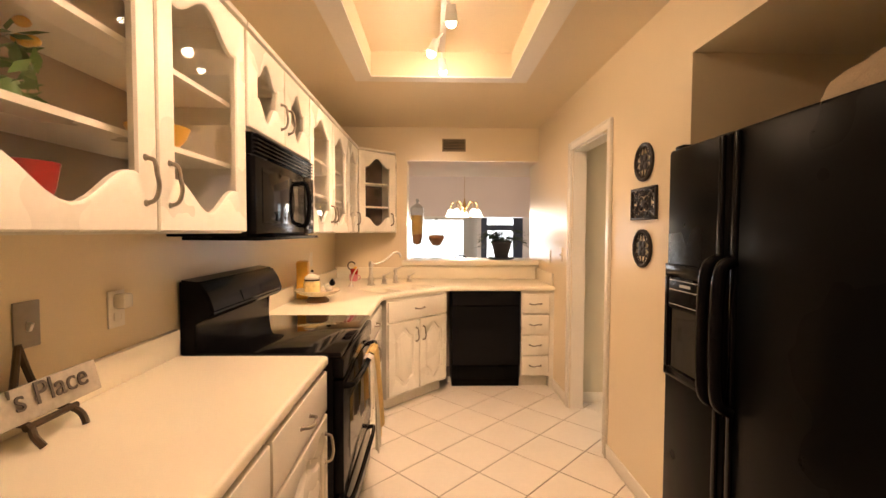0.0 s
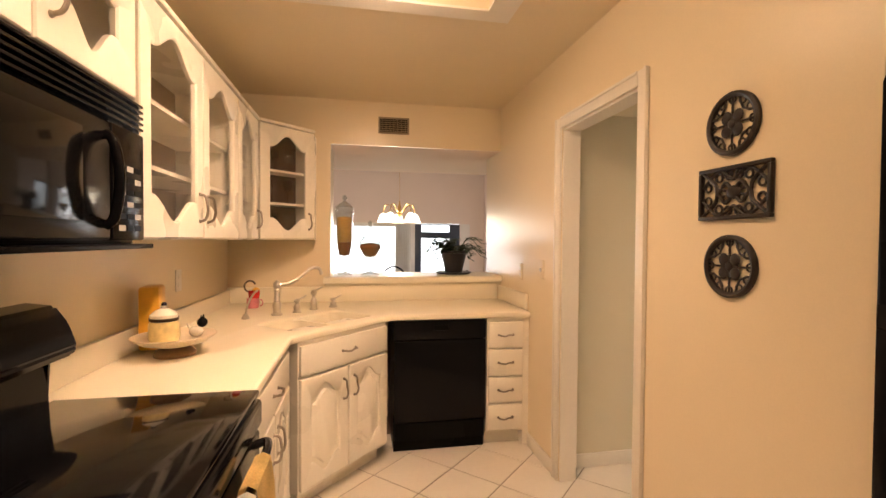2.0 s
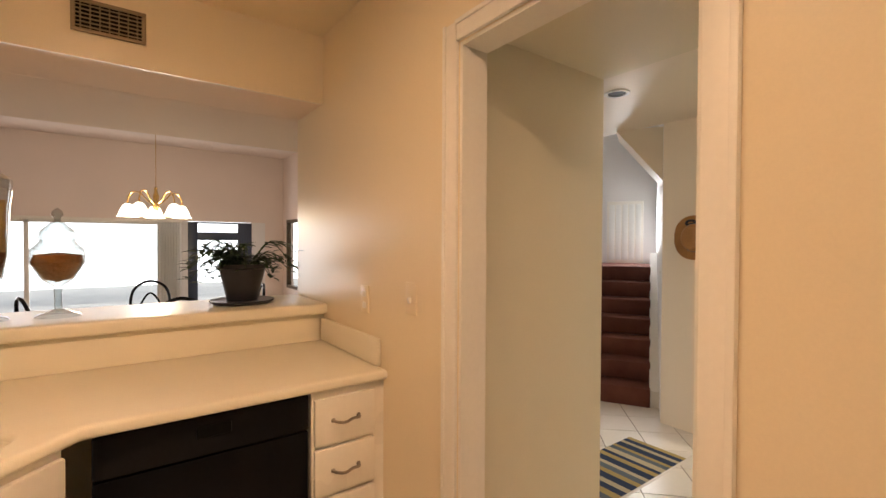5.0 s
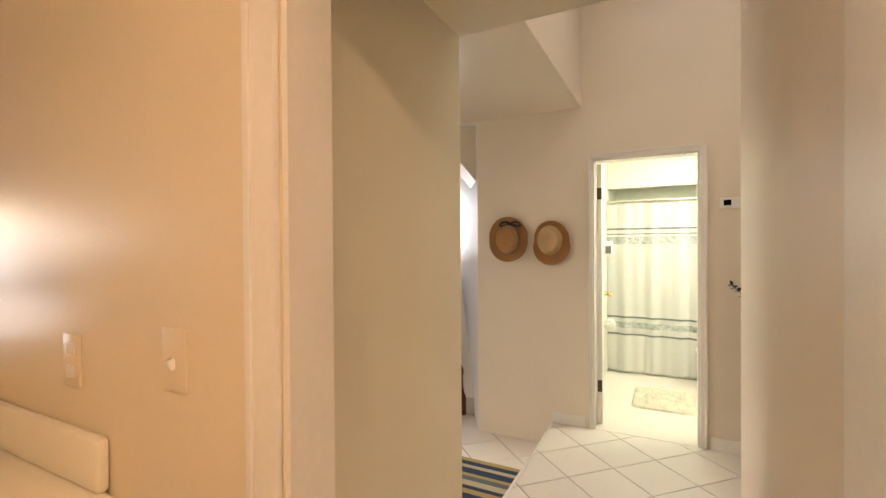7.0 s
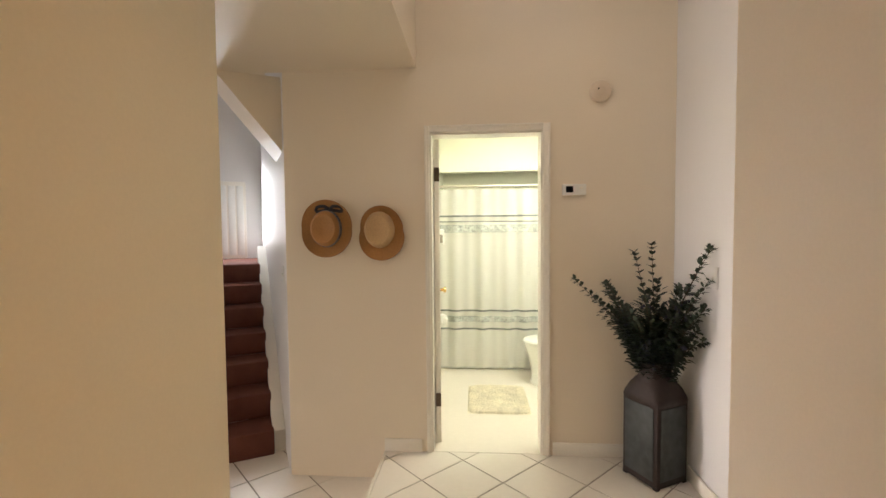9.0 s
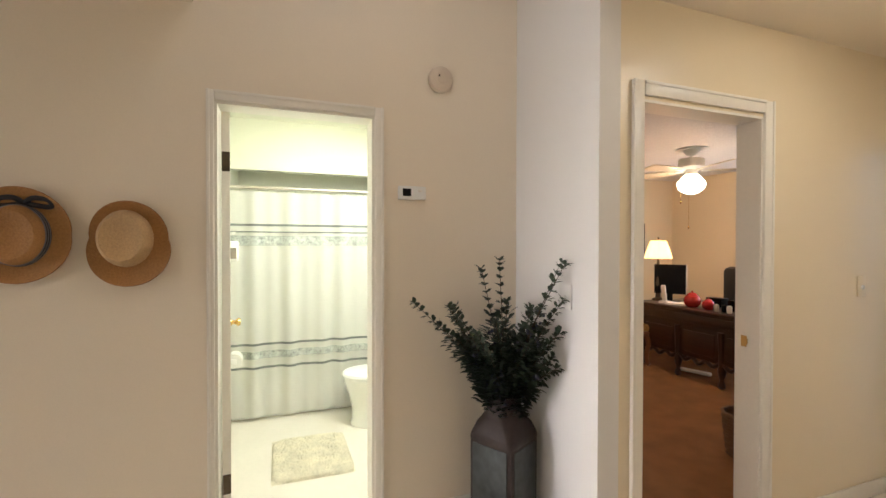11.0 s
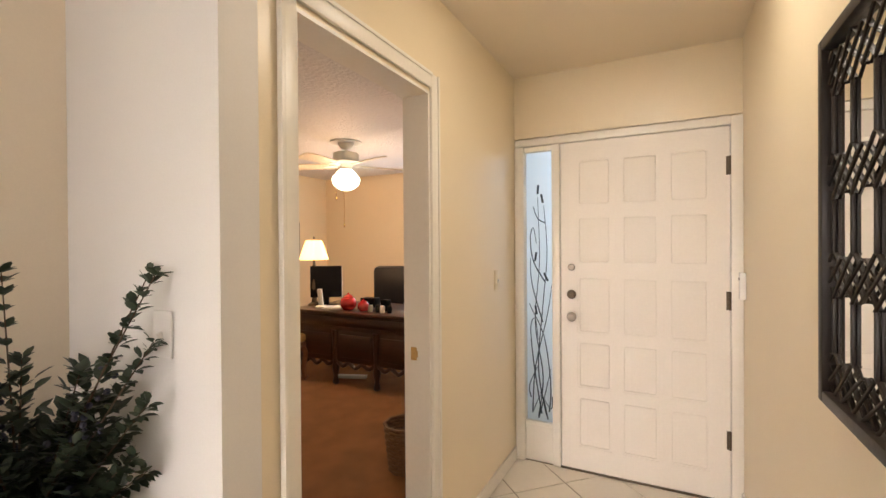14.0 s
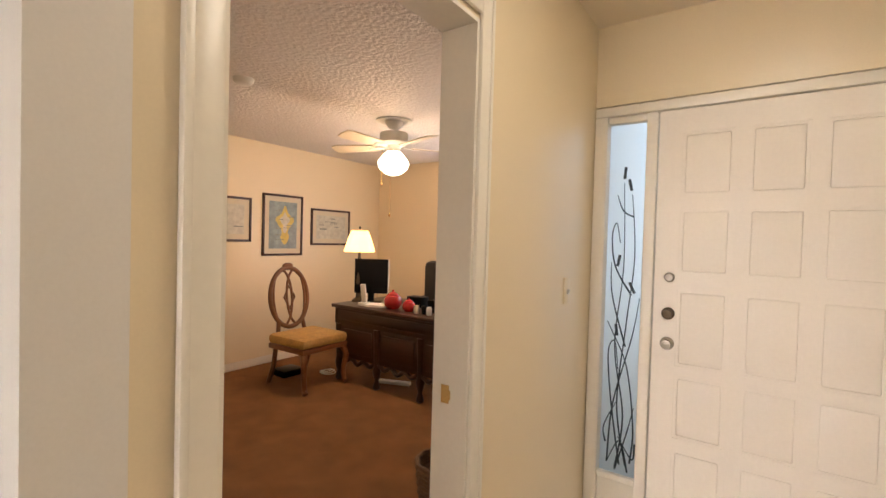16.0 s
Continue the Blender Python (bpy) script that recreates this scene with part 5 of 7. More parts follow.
part("wall_panel", blocks((0.2, 2.9, 0.02, 0.12, 0, 3.2)), M_WHITEWALL, wall2)

# straw hats
M_STRAW = paint("tan woven straw", (0.38, 0.19, 0.065), 0.75, vary=0.25, grain=130, patch=5, bump=0.8, height=0.004)
M_STRAW2 = paint("pale woven straw", (0.50, 0.33, 0.16), 0.75, vary=0.2, grain=130, patch=5, bump=0.8, height=0.004)
M_RIBBON = paint("black ribbon", (0.02, 0.02, 0.025), 0.6, vary=0.2, bump=0.1)
M_RIBBON2 = paint("grey ribbon stripe", (0.20, 0.20, 0.22), 0.6, vary=0.1, bump=0.0)


def hat(at, brim, mat, crown_mat, ribbon, label):
    h = thing("straw_hat", label, "hat", at, 0, "hats on the wall")
    to_wall = pose(0, 0, 0, 0, -90, 0)
    bm = bmesh.new()
    seg = 40
    rows = []
    for r, z in ((0.0, 0.0), (0.45, 0.0), (0.62, 0.004), (0.85, 0.012), (1.0, 0.028), (0.985, 0.034), (0.85, 0.02), (0.55, 0.012)):
        rows.append([bm.verts.new((brim(2 * math.pi * i / seg) * r * math.cos(2 * math.pi * i / seg) + 0.0, brim(2 * math.pi * i / seg) * r * math.sin(2 * math.pi * i / seg), z + 0.012 * math.cos(4 * math.pi * i / seg) * (r ** 3))) for i in range(seg)])
    for a, b in zip(rows, rows[1:]):
        for i in range(seg):
            bm.faces.new((a[i], a[(i + 1) % seg], b[(i + 1) % seg], b[i]))
    bmesh.ops.translate(bm, vec=(0, 0, 0.012), verts=bm.verts)
    part("brim", moved(bm, to_wall), mat, h)
    bm = bmesh.new()
    vs = turned(bm, [(0.098, 0.012), (0.094, 0.05), (0.086, 0.085), (0.074, 0.10), (0.055, 0.098), (0.03, 0.088), (0.001, 0.085)], 32)
    for v in vs:
        v.co.x *= 1.22
    part("crown", moved(bm, to_wall), crown_mat, h)
    if ribbon:
        for k in range(6):
            bm = bmesh.new()
            r0 = 0.0985 - 0.0009 * k
            vs = turned(bm, [(r0, 0), (r0 + 0.0016, 0), (r0 + 0.0012, 0.0065), (r0 - 0.0006, 0.0065)], 32, (0, 0, 0.018 + 0.0066 * k))
            for v in vs:
                v.co.x *= 1.22
            part("ribbon_band", moved(bm, to_wall), M_RIBBON if k % 2 == 0 else M_RIBBON2, h)
        for s in (-1, 1):
            bm = bmesh.new()
            pts = curve_pts([(0.0, 0, 0), (0.02, s * 0.03, 0.012), (0.015, s * 0.075, 0.005), (-0.012, s * 0.08, 0.0), (0.0, 0, 0)], 6)
            tube(bm, pts, 0.010, 8)
            part("bow_loop", moved(bm, to_wall @ pose(0.122, -0.02, 0.032)), M_RIBBON, h)
    return h


hat((HX1 - 0.002, 3.965, 1.462), lambda a: 0.165 + 0.02 * abs(math.cos(a)), M_STRAW, M_STRAW, True, "wide tan straw hat with a black striped ribbon")
hat((HX1 - 0.002, 3.62, 1.452), lambda a: 0.135 + 0.035 * abs(math.cos(a)) + (0.03 * math.cos(a + 2.6) if math.cos(a + 2.6) > 0 else 0.02 * math.cos(a + 2.6)), M_STRAW, M_STRAW2, False, "pale straw hat with a curled teardrop brim")

# small wall fittings
smoke = thing("smoke_detector", "round white smoke detector on the hall wall", "detector", (HX1 - 0.001, 2.245, 2.285), 0)
bm = bmesh.new()
turned(bm, [(0.001, 0), (0.066, 0), (0.068, 0.012), (0.062, 0.026), (0.04, 0.034), (0.001, 0.034)], 32)
M_AGED = paint("aged cream plastic", (0.66, 0.56, 0.44), 0.5, vary=0.04, bump=0.0)
part("body", moved(bm, pose(0, 0, 0, 0, -90, 0)), M_AGED, smoke)
bm = bmesh.new()
turned(bm, [(0.03, 0.0), (0.03, 0.003), (0.024, 0.003), (0.024, 0.0)], 24, (0, 0, 0.034))
part("grille_ring", moved(bm, pose(0, 0, 0, 0, -90, 0)), M_AGED, smoke)
bm = bmesh.new()
cyl(bm, (-0.036, 0.018, 0.012), (-0.0305, 0.018, 0.012), 0.007, 0.007, 10)
part("test_button", bm, M_BRONZE, smoke)
th_ = thing("thermostat", "white thermostat with a dark display on the hall wall", "thermostat", (HX1 - 0.001, 2.40, 1.69), -90)
part("body", blocks((-0.072, 0.072, -0.024, 0, -0.034, 0.034), bevel=0.005), M_WHITE, th_)
part("display", blocks((-0.052, -0.008, -0.026, -0.023, -0.018, 0.020)), M_BLACK, th_)
part("dial", blocks((0.03, 0.05, -0.028, -0.023, 0.004, 0.016), bevel=0.002), M_TRIM, th_)
wall_plate("switch_plate", (3.60, 1.792, 1.19), 180, "white switch plate on the white return wall", M_WHITEWALL)
wall_plate("switch_plate", (OX - 0.001, -0.01, 1.20), -90, "cream switch plate beside the front door", M_CREAM)
wall_plate("switch_plate", (4.07 + 0.20 * math.cos(radians(ST)), 4.25 + 0.20 * math.sin(radians(ST)) + 0.002, 1.15), 180 + ST, "white switch plate on the stair wall", M_WHITE)
can_ = thing("downlight", "recessed downlight in the sunken hall ceiling", "lamp", (3.016, 4.04, 2.469))
bm = bmesh.new()
turned(bm, [(0.085, 0), (0.085, -0.006), (0.066, -0.008), (0.062, 0.0), (0.085, 0.0)], 32)
part("trim_ring", bm, M_WHITE, can_)
bm = bmesh.new()
turned(bm, [(0.062, -0.003), (0.001, -0.002)], 24)
part("baffle", bm, M_BLACKTEX, can_)

# metal can with greenery
M_ZINC = paint("weathered zinc", (0.055, 0.06, 0.058), 0.55, 0.5, vary=0.5, grain=22, patch=7, bump=0.4, height=0.004)
M_RUST = paint("rust brown metal", (0.034, 0.022, 0.019), 0.6, 0.35, vary=0.35, grain=40, patch=6, bump=0.3, height=0.003)
CAN = (3.853, 1.98, 0.0)
milk = thing("metal_can", "weathered square zinc can with rusty brown shoulders", "vase", CAN, 28)
milk.scale = (1.0, 1.0, 1.07)


def square_rings(bm, rows, cap0=True, cap1=False):
    seg = 40
    rings = []
    for hw, rr, z in rows:
        ring = []
        for i in range(seg):
            a = 2 * math.pi * i / seg
            c, s = math.cos(a), math.sin(a)
            k = (abs(c) ** rr + abs(s) ** rr) ** (-1 / rr)
            ring.append(bm.verts.new((hw * k * c, hw * k * s, z)))
        rings.append(ring)
    for a, b in zip(rings, rings[1:]):
        for i in range(seg):
            bm.faces.new((a[i], a[(i + 1) % seg], b[(i + 1) % seg], b[i]))
    if cap0:
        bm.faces.new(list(reversed(rings[0])))
    if cap1:
        bm.faces.new(rings[-1])


bm = bmesh.new()
square_rings(bm, [(0.122, 14, 0.012), (0.124, 14, 0.02), (0.124, 14, 0.435)])
part("body", bm, M_RUST, milk)
for k in range(4):
    bm = bmesh.new()
    box(bm, -0.10, 0.10, -0.1275, -0.1235, 0.045, 0.425, 0.003)
    part("zinc_panel", moved(bm, pose(0, 0, 0, 0, 0, 90 * k)), M_ZINC, milk)
bm = bmesh.new()
square_rings(bm, [(0.124, 14, 0.435), (0.127, 12, 0.445), (0.124, 9, 0.47), (0.112, 5, 0.51), (0.096, 3, 0.54), (0.087, 2, 0.56), (0.084, 2, 0.60), (0.092, 2, 0.637), (0.094, 2, 0.645), (0.086, 2, 0.645), (0.078, 2, 0.60)], False)
part("shoulder", bm, M_RUST, milk)
for k in range(4):
    bm = bmesh.new()
    box(bm, 0.09, 0.12, 0.09, 0.12, 0.0, 0.014, 0.003)
    part("foot", moved(bm, pose(0, 0, 0, 0, 0, 90 * k)), M_RUST, milk)

M_OLIVE = paint("dark blue-green leaf", (0.030, 0.048, 0.026), 0.5, vary=0.5, grain=40, bump=0.1)
M_BERRY = paint("dusty blue berry", (0.06, 0.065, 0.10), 0.6, vary=0.3, grain=60, bump=0.1)
M_TWIG = paint("brown twig", (0.08, 0.05, 0.03), 0.8, vary=0.2)
green = thing("leafy_branches", "tall dark green artificial sprays standing in the metal can", "plant", (CAN[0], CAN[1], 0.5))
rnd = random.Random(21)
TIPS = [(3.625, 1.845, 1.35), (3.58, 1.86, 1.34), (3.59, 1.86, 1.18), (3.58, 1.88, 1.04), (3.60, 1.90, 0.92), (3.86, 2.04, 1.35), (3.90, 2.12, 1.31), (3.99, 2.44, 1.14), (3.76, 1.90, 1.02), (3.63, 1.855, 0.86), (3.93, 2.28, 1.12), (3.72, 2.13, 1.07), (3.70, 1.96, 1.12), (3.96, 2.20, 0.95),
        (3.70, 2.17, 0.93), (3.64, 2.00, 0.98), (3.95, 2.33, 1.04), (3.82, 2.02, 1.15), (3.90, 2.26, 0.98), (3.80, 2.30, 1.14), (3.67, 1.90, 0.95), (3.98, 2.24, 1.10), (3.86, 2.28, 1.08), (3.72, 2.22, 1.02)]
for i, tip in enumerate(TIPS):
    tip = Vector(tip) - Vector((0.015, 0.028, 0)) - Vector((CAN[0], CAN[1], 0.5))
    base = Vector((rnd.uniform(-.03, .03), rnd.uniform(-.03, .03), 0.02))
    mid = base * 0.45 + tip * 0.55 + Vector((-tip.x * 0.04, -tip.y * 0.04, 0.05))
    line = curve_pts([base, (mid + base) / 2 + Vector((0, 0, 0.03)), mid, tip], 9)
    bm = bmesh.new()
    tube(bm, line, 0.004, 6, taper=lambda t: 1.1 - 0.8 * t)
    spray = part("branch", bm, M_TWIG, green)
    bm = bmesh.new()
    for k in range(5, len(line)):
        q = line[k]
        d = (line[k] - line[k - 1]).normalized()
        thin = k > len(line) - 8
        for s in range(9 if not thin else 6):
            a = rnd.uniform(0, 6.28)
            n1 = d.orthogonal().normalized()
            n2 = d.cross(n1)
            out = (n1 * math.cos(a) + n2 * math.sin(a)) * (0.8 if not thin else 0.7) + d * rnd.uniform(0.3, 0.8)
            size = rnd.uniform(0.034, 0.058) * (0.75 if thin else 1.0)
            start = q + (n1 * math.cos(a) + n2 * math.sin(a)) * (rnd.uniform(0, 0.055) if not thin else 0.004)
            end = start + out * size
            lim = Vector((HX1 - 0.01 - CAN[0], 1.80 - CAN[1], 0))
            if end.x < lim.x and end.y > lim.y:
                leaf(bm, start, end, size * 0.6, 0.004)
    part("foliage", bm, M_OLIVE, spray)
    if i % 2 == 0:
        bm = bmesh.new()
        for k in range(6, len(line) - 7):
            for s in range(3):
                ball(bm, line[k] + Vector((rnd.uniform(-.03, .03), rnd.uniform(-.03, .03), rnd.uniform(-.02, .02))), rnd.uniform(0.006, 0.010), 1, 1, 1, 6)
        tagged(part("berry_cluster", bm, M_BERRY, spray), kind="stuff")

M_LOCK = paint("aged nickel", (0.30, 0.27, 0.23), 0.42, 0.9, vary=0.15, bump=0.0)
# front door with its sidelight
door = thing("front_door", "closed off-white front door with fifteen recessed square panels", "door", (2.19, FY - 0.045, 0.012))
COLS = [(0.095, 0.295), (0.345, 0.545), (0.60, 0.80)]
ROWS5 = [(0.14, 0.455), (0.51, 0.80), (0.845, 1.20), (1.27, 1.57), (1.63, 1.92)]
bm = bmesh.new()
for x0, x1 in ((0, 0.095), (0.295, 0.345), (0.545, 0.60), (0.80, 0.90)):
    box(bm, x0, x1, 0.0, 0.045, 0.0, 2.028)
zs = [0.0] + [z for r in ROWS5 for z in r] + [2.028]
for x0, x1 in COLS:
    for z0, z1 in zip(zs[0::2], zs[1::2]):
        box(bm, x0, x1, 0.0, 0.045, z0, z1)
bmesh.ops.remove_doubles(bm, verts=bm.verts, dist=0.0005)
part("leaf", bm, M_DOORPAINT, door)
for x0, x1 in COLS:
    for z0, z1 in ROWS5:
        bm = bmesh.new()
        box(bm, x0, x1, 0.002, 0.0415, z0, z1)
        box(bm, x0 + 0.014, x1 - 0.014, 0.041, 0.0448, z0 + 0.014, z1 - 0.014, 0.006)
        part("panel", bm, M_DOORPAINT, door)
for z, m_, r in ((1.254, M_LOCK, 0.022), (1.085, M_BRONZE, 0.028), (0.945, M_LOCK, 0.03)):
    bm = bmesh.new()
    turned(bm, [(0.001, 0), (r, 0), (r, 0.008), (r * 0.8, 0.012), (r * 0.45, 0.014), (r * 0.45, 0.02), (r * 0.75, 0.03), (r * 0.7, 0.04), (0.001, 0.043)] if r > 0.025 else [(0.001, 0), (r, 0), (r, 0.008), (r * 0.7, 0.014), (0.001, 0.014)], 24)
    part("lock" if r < 0.03 else "knob", moved(bm, pose(0.835, 0.045, z, -90, 0, 0)), m_, door)
for z in (0.33, 1.085, 1.815):
    bm = bmesh.new()
    cyl(bm, (0.0, 0.052, z - 0.05), (0.0, 0.052, z + 0.05), 0.007, 0.007, 10)
    box(bm, -0.002, 0.018, 0.045, 0.048, z - 0.05, z + 0.05)
    part("hinge", bm, M_BRONZE, door)
frm = thing("front_door_frame", "white front door frame with a leaded sidelight", "door frame", (0, 0, 0), kind="structure")
part("hinge_jamb", blocks((2.131, 2.186, FY - 0.13, FY + 0.016, 0, 2.09), bevel=0.004), M_TRIM, frm)
part("head_jamb", blocks((2.186, 3.385, FY - 0.13, FY + 0.016, 2.044, 2.09), bevel=0.004), M_TRIM, frm)
part("mullion", blocks((3.096, 3.145, FY - 0.13, FY + 0.010, 0, 2.043), bevel=0.004), M_TRIM, frm)
part("outer_jamb", blocks((3.325, 3.386, FY - 0.13, FY + 0.016, 0, 2.043), bevel=0.004), M_TRIM, frm)
part("sill_panel", blocks((3.145, 3.325, FY - 0.10, FY - 0.01, 0, 0.235), bevel=0.004), M_TRIM, frm)
part("sill_bead", blocks((3.145, 3.325, FY - 0.03, FY + 0.004, 0.235, 0.262), bevel=0.004), M_TRIM, frm)
part("top_bead", blocks((3.145, 3.325, FY - 0.05, FY - 0.005, 2.01, 2.043), bevel=0.004), M_TRIM, frm)
part("threshold", blocks((2.186, 3.096, FY - 0.12, FY + 0.01, 0.0, 0.011), bevel=0.003), M_BRONZE, frm)
m_, n_, l_, b_ = shader("frosted sidelight glass")
b_.inputs["Base Color"].default_value = (0.93, 0.97, 1.0, 1)
b_.inputs["Transmission Weight"].default_value, b_.inputs["Roughness"].default_value = 1.0, 0.55
M_FROST = m_
pane = part("sidelight_pane", blocks((3.145, 3.325, FY - 0.06, FY - 0.05, 0.235, 2.043)), M_FROST, frm)
pane.visible_shadow = False
M_LEAD = paint("dark grey leading", (0.05, 0.06, 0.07), 0.5, 0.4, vary=0.2, bump=0.0)
rnd = random.Random(8)
yg = FY - 0.048
REEDS = [((3.20, 0.30), (3.25, 0.60), (3.22, 1.0), (3.19, 1.35), (3.21, 1.66)), ((3.25, 0.28), (3.22, 0.55), (3.27, 0.9), (3.24, 1.3), (3.25, 1.72)), ((3.29, 0.30), (3.27, 0.6), (3.19, 0.95), (3.16, 1.15)),
         ((3.18, 0.32), (3.17, 0.5), (3.21, 0.8), (3.29, 0.98), (3.31, 1.02)), ((3.23, 0.30), (3.28, 0.62), (3.30, 0.86), (3.27, 0.92), (3.25, 0.78)), ((3.20, 1.16), (3.28, 1.30), (3.30, 1.45), (3.28, 1.52), (3.26, 1.42)),
         ((3.30, 0.40), (3.31, 0.48), (3.25, 0.62)), ((3.16, 0.42), (3.17, 0.34), (3.24, 0.44)), ((3.20, 1.55), (3.25, 1.58), (3.28, 1.66)), ((3.22, 0.9), (3.29, 1.15), (3.30, 1.32)), ((3.19, 0.27), (3.23, 0.42), (3.29, 0.30)), ((3.25, 0.27), (3.20, 0.46), (3.17, 0.60))]
for pts in REEDS:
    bm = bmesh.new()
    tube(bm, [(p.x, yg, p.y) for p in curve_pts([(x, z, 0) for x, z in pts], 7)], 0.0042, 6, taper=lambda t: 1.15 - 0.7 * t)
    part("lead_reed", bm, M_LEAD, frm)
for x, z, a in ((3.215, 1.68, 12), (3.25, 1.74, -4), (3.185, 1.17, 25), (3.27, 1.30, -10), (3.26, 0.95, 8)):
    bm = bmesh.new()
    box(bm, -0.007, 0.007, -0.003, 0.003, 0, 0.06, 0.003)
    part("lead_cattail", moved(bm, pose(x, yg, z, 0, a, 0)), M_LEAD, frm)
bell = thing("door_sensor", "small white alarm sensor on the wall beside the front door", "sensor", (2.131, FY + 0.085, 1.185))
part("body", blocks((0, 0.028, -0.018, 0.02, -0.07, 0.07), bevel=0.004), M_WHITE, bell)
part("button", blocks((0.028, 0.032, -0.008, 0.01, 0.03, 0.045), bevel=0.001), M_STEELPLATE, bell)

# lattice mirror on the entry wall
M_MIRROR = paint("mirror silver", (0.85, 0.86, 0.85), 0.02, 1.0, vary=0.0, bump=0.0)
mir = thing("lattice_mirror", "wall mirror under a dark lattice frame", "mirror", (2.131, 1.10, 1.03), 90)
MW, MH = 0.66, 0.85
part("mirror_glass", blocks((0.02, MW - 0.02, -0.012, -0.002, 0.02, MH - 0.02)), M_MIRROR, mir)
for nm, b in (("frame_side", (0, 0.028, -0.034, 0, 0, MH)), ("frame_side", (MW - 0.028, MW, -0.034, 0, 0, MH)), ("frame_rail", (0.028, MW - 0.028, -0.034, 0, 0, 0.028)), ("frame_rail", (0.028, MW - 0.028, -0.034, 0, MH - 0.028, MH))):
    part(nm, blocks(b, bevel=0.004), M_IRON, mir)
PITCH, HALF = 0.117, 0.052
NODES = (0.07, 0.30, 0.525, 0.76)
for i in range(6):
    x = 0.05 + i * PITCH
    ends = [0.028] + [z + q * HALF for z in NODES for q in (-1, 1)] + [MH - 0.028]
    for z0, z1 in zip(ends[0::2], ends[1::2]):
        if z1 - z0 > 0.02 and x < MW - 0.02:
            part("lattice_bar", blocks((x - 0.0045, x + 0.0045, -0.020, -0.0125, z0, z1), bevel=0.002), M_IRON, mir)
for z in NODES:
    for i in range(-1, 6):
        for s in (-1, 1):
            for skew in (0.0, 0.5):
                xa, xb = (i + skew) * PITCH + 0.05, (i + skew + 1) * PITCH + 0.05
                za, zb = z - s * HALF, z + s * HALF
                if skew:
                    za, zb = z - s * HALF * 0.8, z + s * HALF * 0.8
                lo = max(0.0, (0.026 - xa) / (xb - xa))
                hi = min(1.0, (MW - 0.026 - xa) / (xb - xa))
                if hi - lo > 0.12:
                    bm = bmesh.new()
                    y = -0.0165 - 0.002 * s
                    tube(bm, [(xa + (xb - xa) * f, y, za + (zb - za) * f) for f in (lo, hi)], 0.0038, 6)
                    part("lattice_bar", bm, M_IRON, mir)

# ---- bathroom ----
leaf_ = thing("bathroom_door", "white bathroom door standing open against the side wall", "door", (HX1 + 0.10, 3.283, 0.012), 6)
part("leaf", blocks((0.0, 0.69, -0.037, 0.0, 0.0, 2.03), bevel=0.003), M_TRIM, leaf_)
bm = bmesh.new()
turned(bm, [(0.001, 0), (0.026, 0), (0.024, 0.01), (0.012, 0.02), (0.012, 0.035), (0.026, 0.05), (0.02, 0.062), (0.001, 0.065)], 20)
part("knob", moved(bm, pose(0.63, -0.037, 0.95, 90, 0, 0)), M_BRASS, leaf_)
for z in (0.295, 1.80):
    part("hinge", blocks((-0.006, -0.001, -0.036, -0.002, z - 0.045, z + 0.045)), M_BRONZE, leaf_)

curt = thing("shower_curtain", "white shower curtain with grey striped bands on a rod", "curtain", (5.74, 0, 0))
M_CURT = paint("white curtain cloth", (0.83, 0.82, 0.78), 0.8, vary=0.05, grain=200, bump=0.2, spec=0.1)
n_, l_ = M_CURT.node_tree.nodes, M_CURT.node_tree.links
thru, both = n_.new("ShaderNodeBsdfTranslucent"), n_.new("ShaderNodeMixShader")
thru.inputs["Color"].default_value = (0.85, 0.84, 0.78, 1)
both.inputs["Fac"].default_value = 0.4
l_.new(n_["Principled BSDF"].outputs[0], both.inputs[1])
l_.new(thru.outputs[0], both.inputs[2])
l_.new(both.outputs[0], n_["Material Output"].inputs["Surface"])
M_BAND = paint("grey curtain band", (0.20, 0.22, 0.21), 0.8, vary=0.1, grain=160, bump=0.2, spec=0.1)
M_LACE = paint("pale grey patterned band", (0.42, 0.44, 0.41), 0.8, vary=0.6, grain=60, patch=22, bump=0.2, spec=0.1)


def wavy(name, z0, z1, mat, off):
    bm = bmesh.new()
    cols = []
    for i in range(121):
        y = 1.86 + (3.394 - 1.86) * i / 120
        d = 0.017 * math.sin(y * 27 + 0.9 * math.sin(y * 5)) + 0.010 * math.sin(y * 46 + 1.3)
        cols.append([bm.verts.new((d * (1.1 - 0.25 * z) - off, y, z)) for z in (z0, (z0 + z1) / 2, z1)])
    for a, b in zip(cols, cols[1:]):
        for k in range(2):
            bm.faces.new((a[k], a[k + 1], b[k + 1], b[k]))
    return part(name, bm, mat, curt, "" if name == "cloth" else "grey woven band", smooth=180)


wavy("cloth", 0.04, 1.85, M_CURT, 0.0)
for z0, z1, mt in ((1.572, 1.590, M_BAND), (1.52, 1.530, M_BAND), (1.415, 1.495, M_LACE), (0.612, 0.630, M_BAND), (0.505, 0.565, M_LACE), (0.425, 0.443, M_BAND)):
    wavy("band", z0, z1, mt, 0.005)
bm = bmesh.new()
cyl(bm, (0, 1.845, 1.88), (0, 3.399, 1.88), 0.012)
part("rod", bm, M_CHROME, curt)
for i in range(11):
    bm = bmesh.new()
    tube(bm, [(0.018 * math.cos(a), 1.92 + i * 0.14, 1.87 + 0.022 * math.sin(a)) for a in [radians(30 * k) for k in range(12)]], 0.002, 5, True)
    part("ring", bm, M_CHROME, curt)
tub = thing("bathtub", "white bathtub behind the shower curtain", "bathtub", (5.80, 1.85, 0))
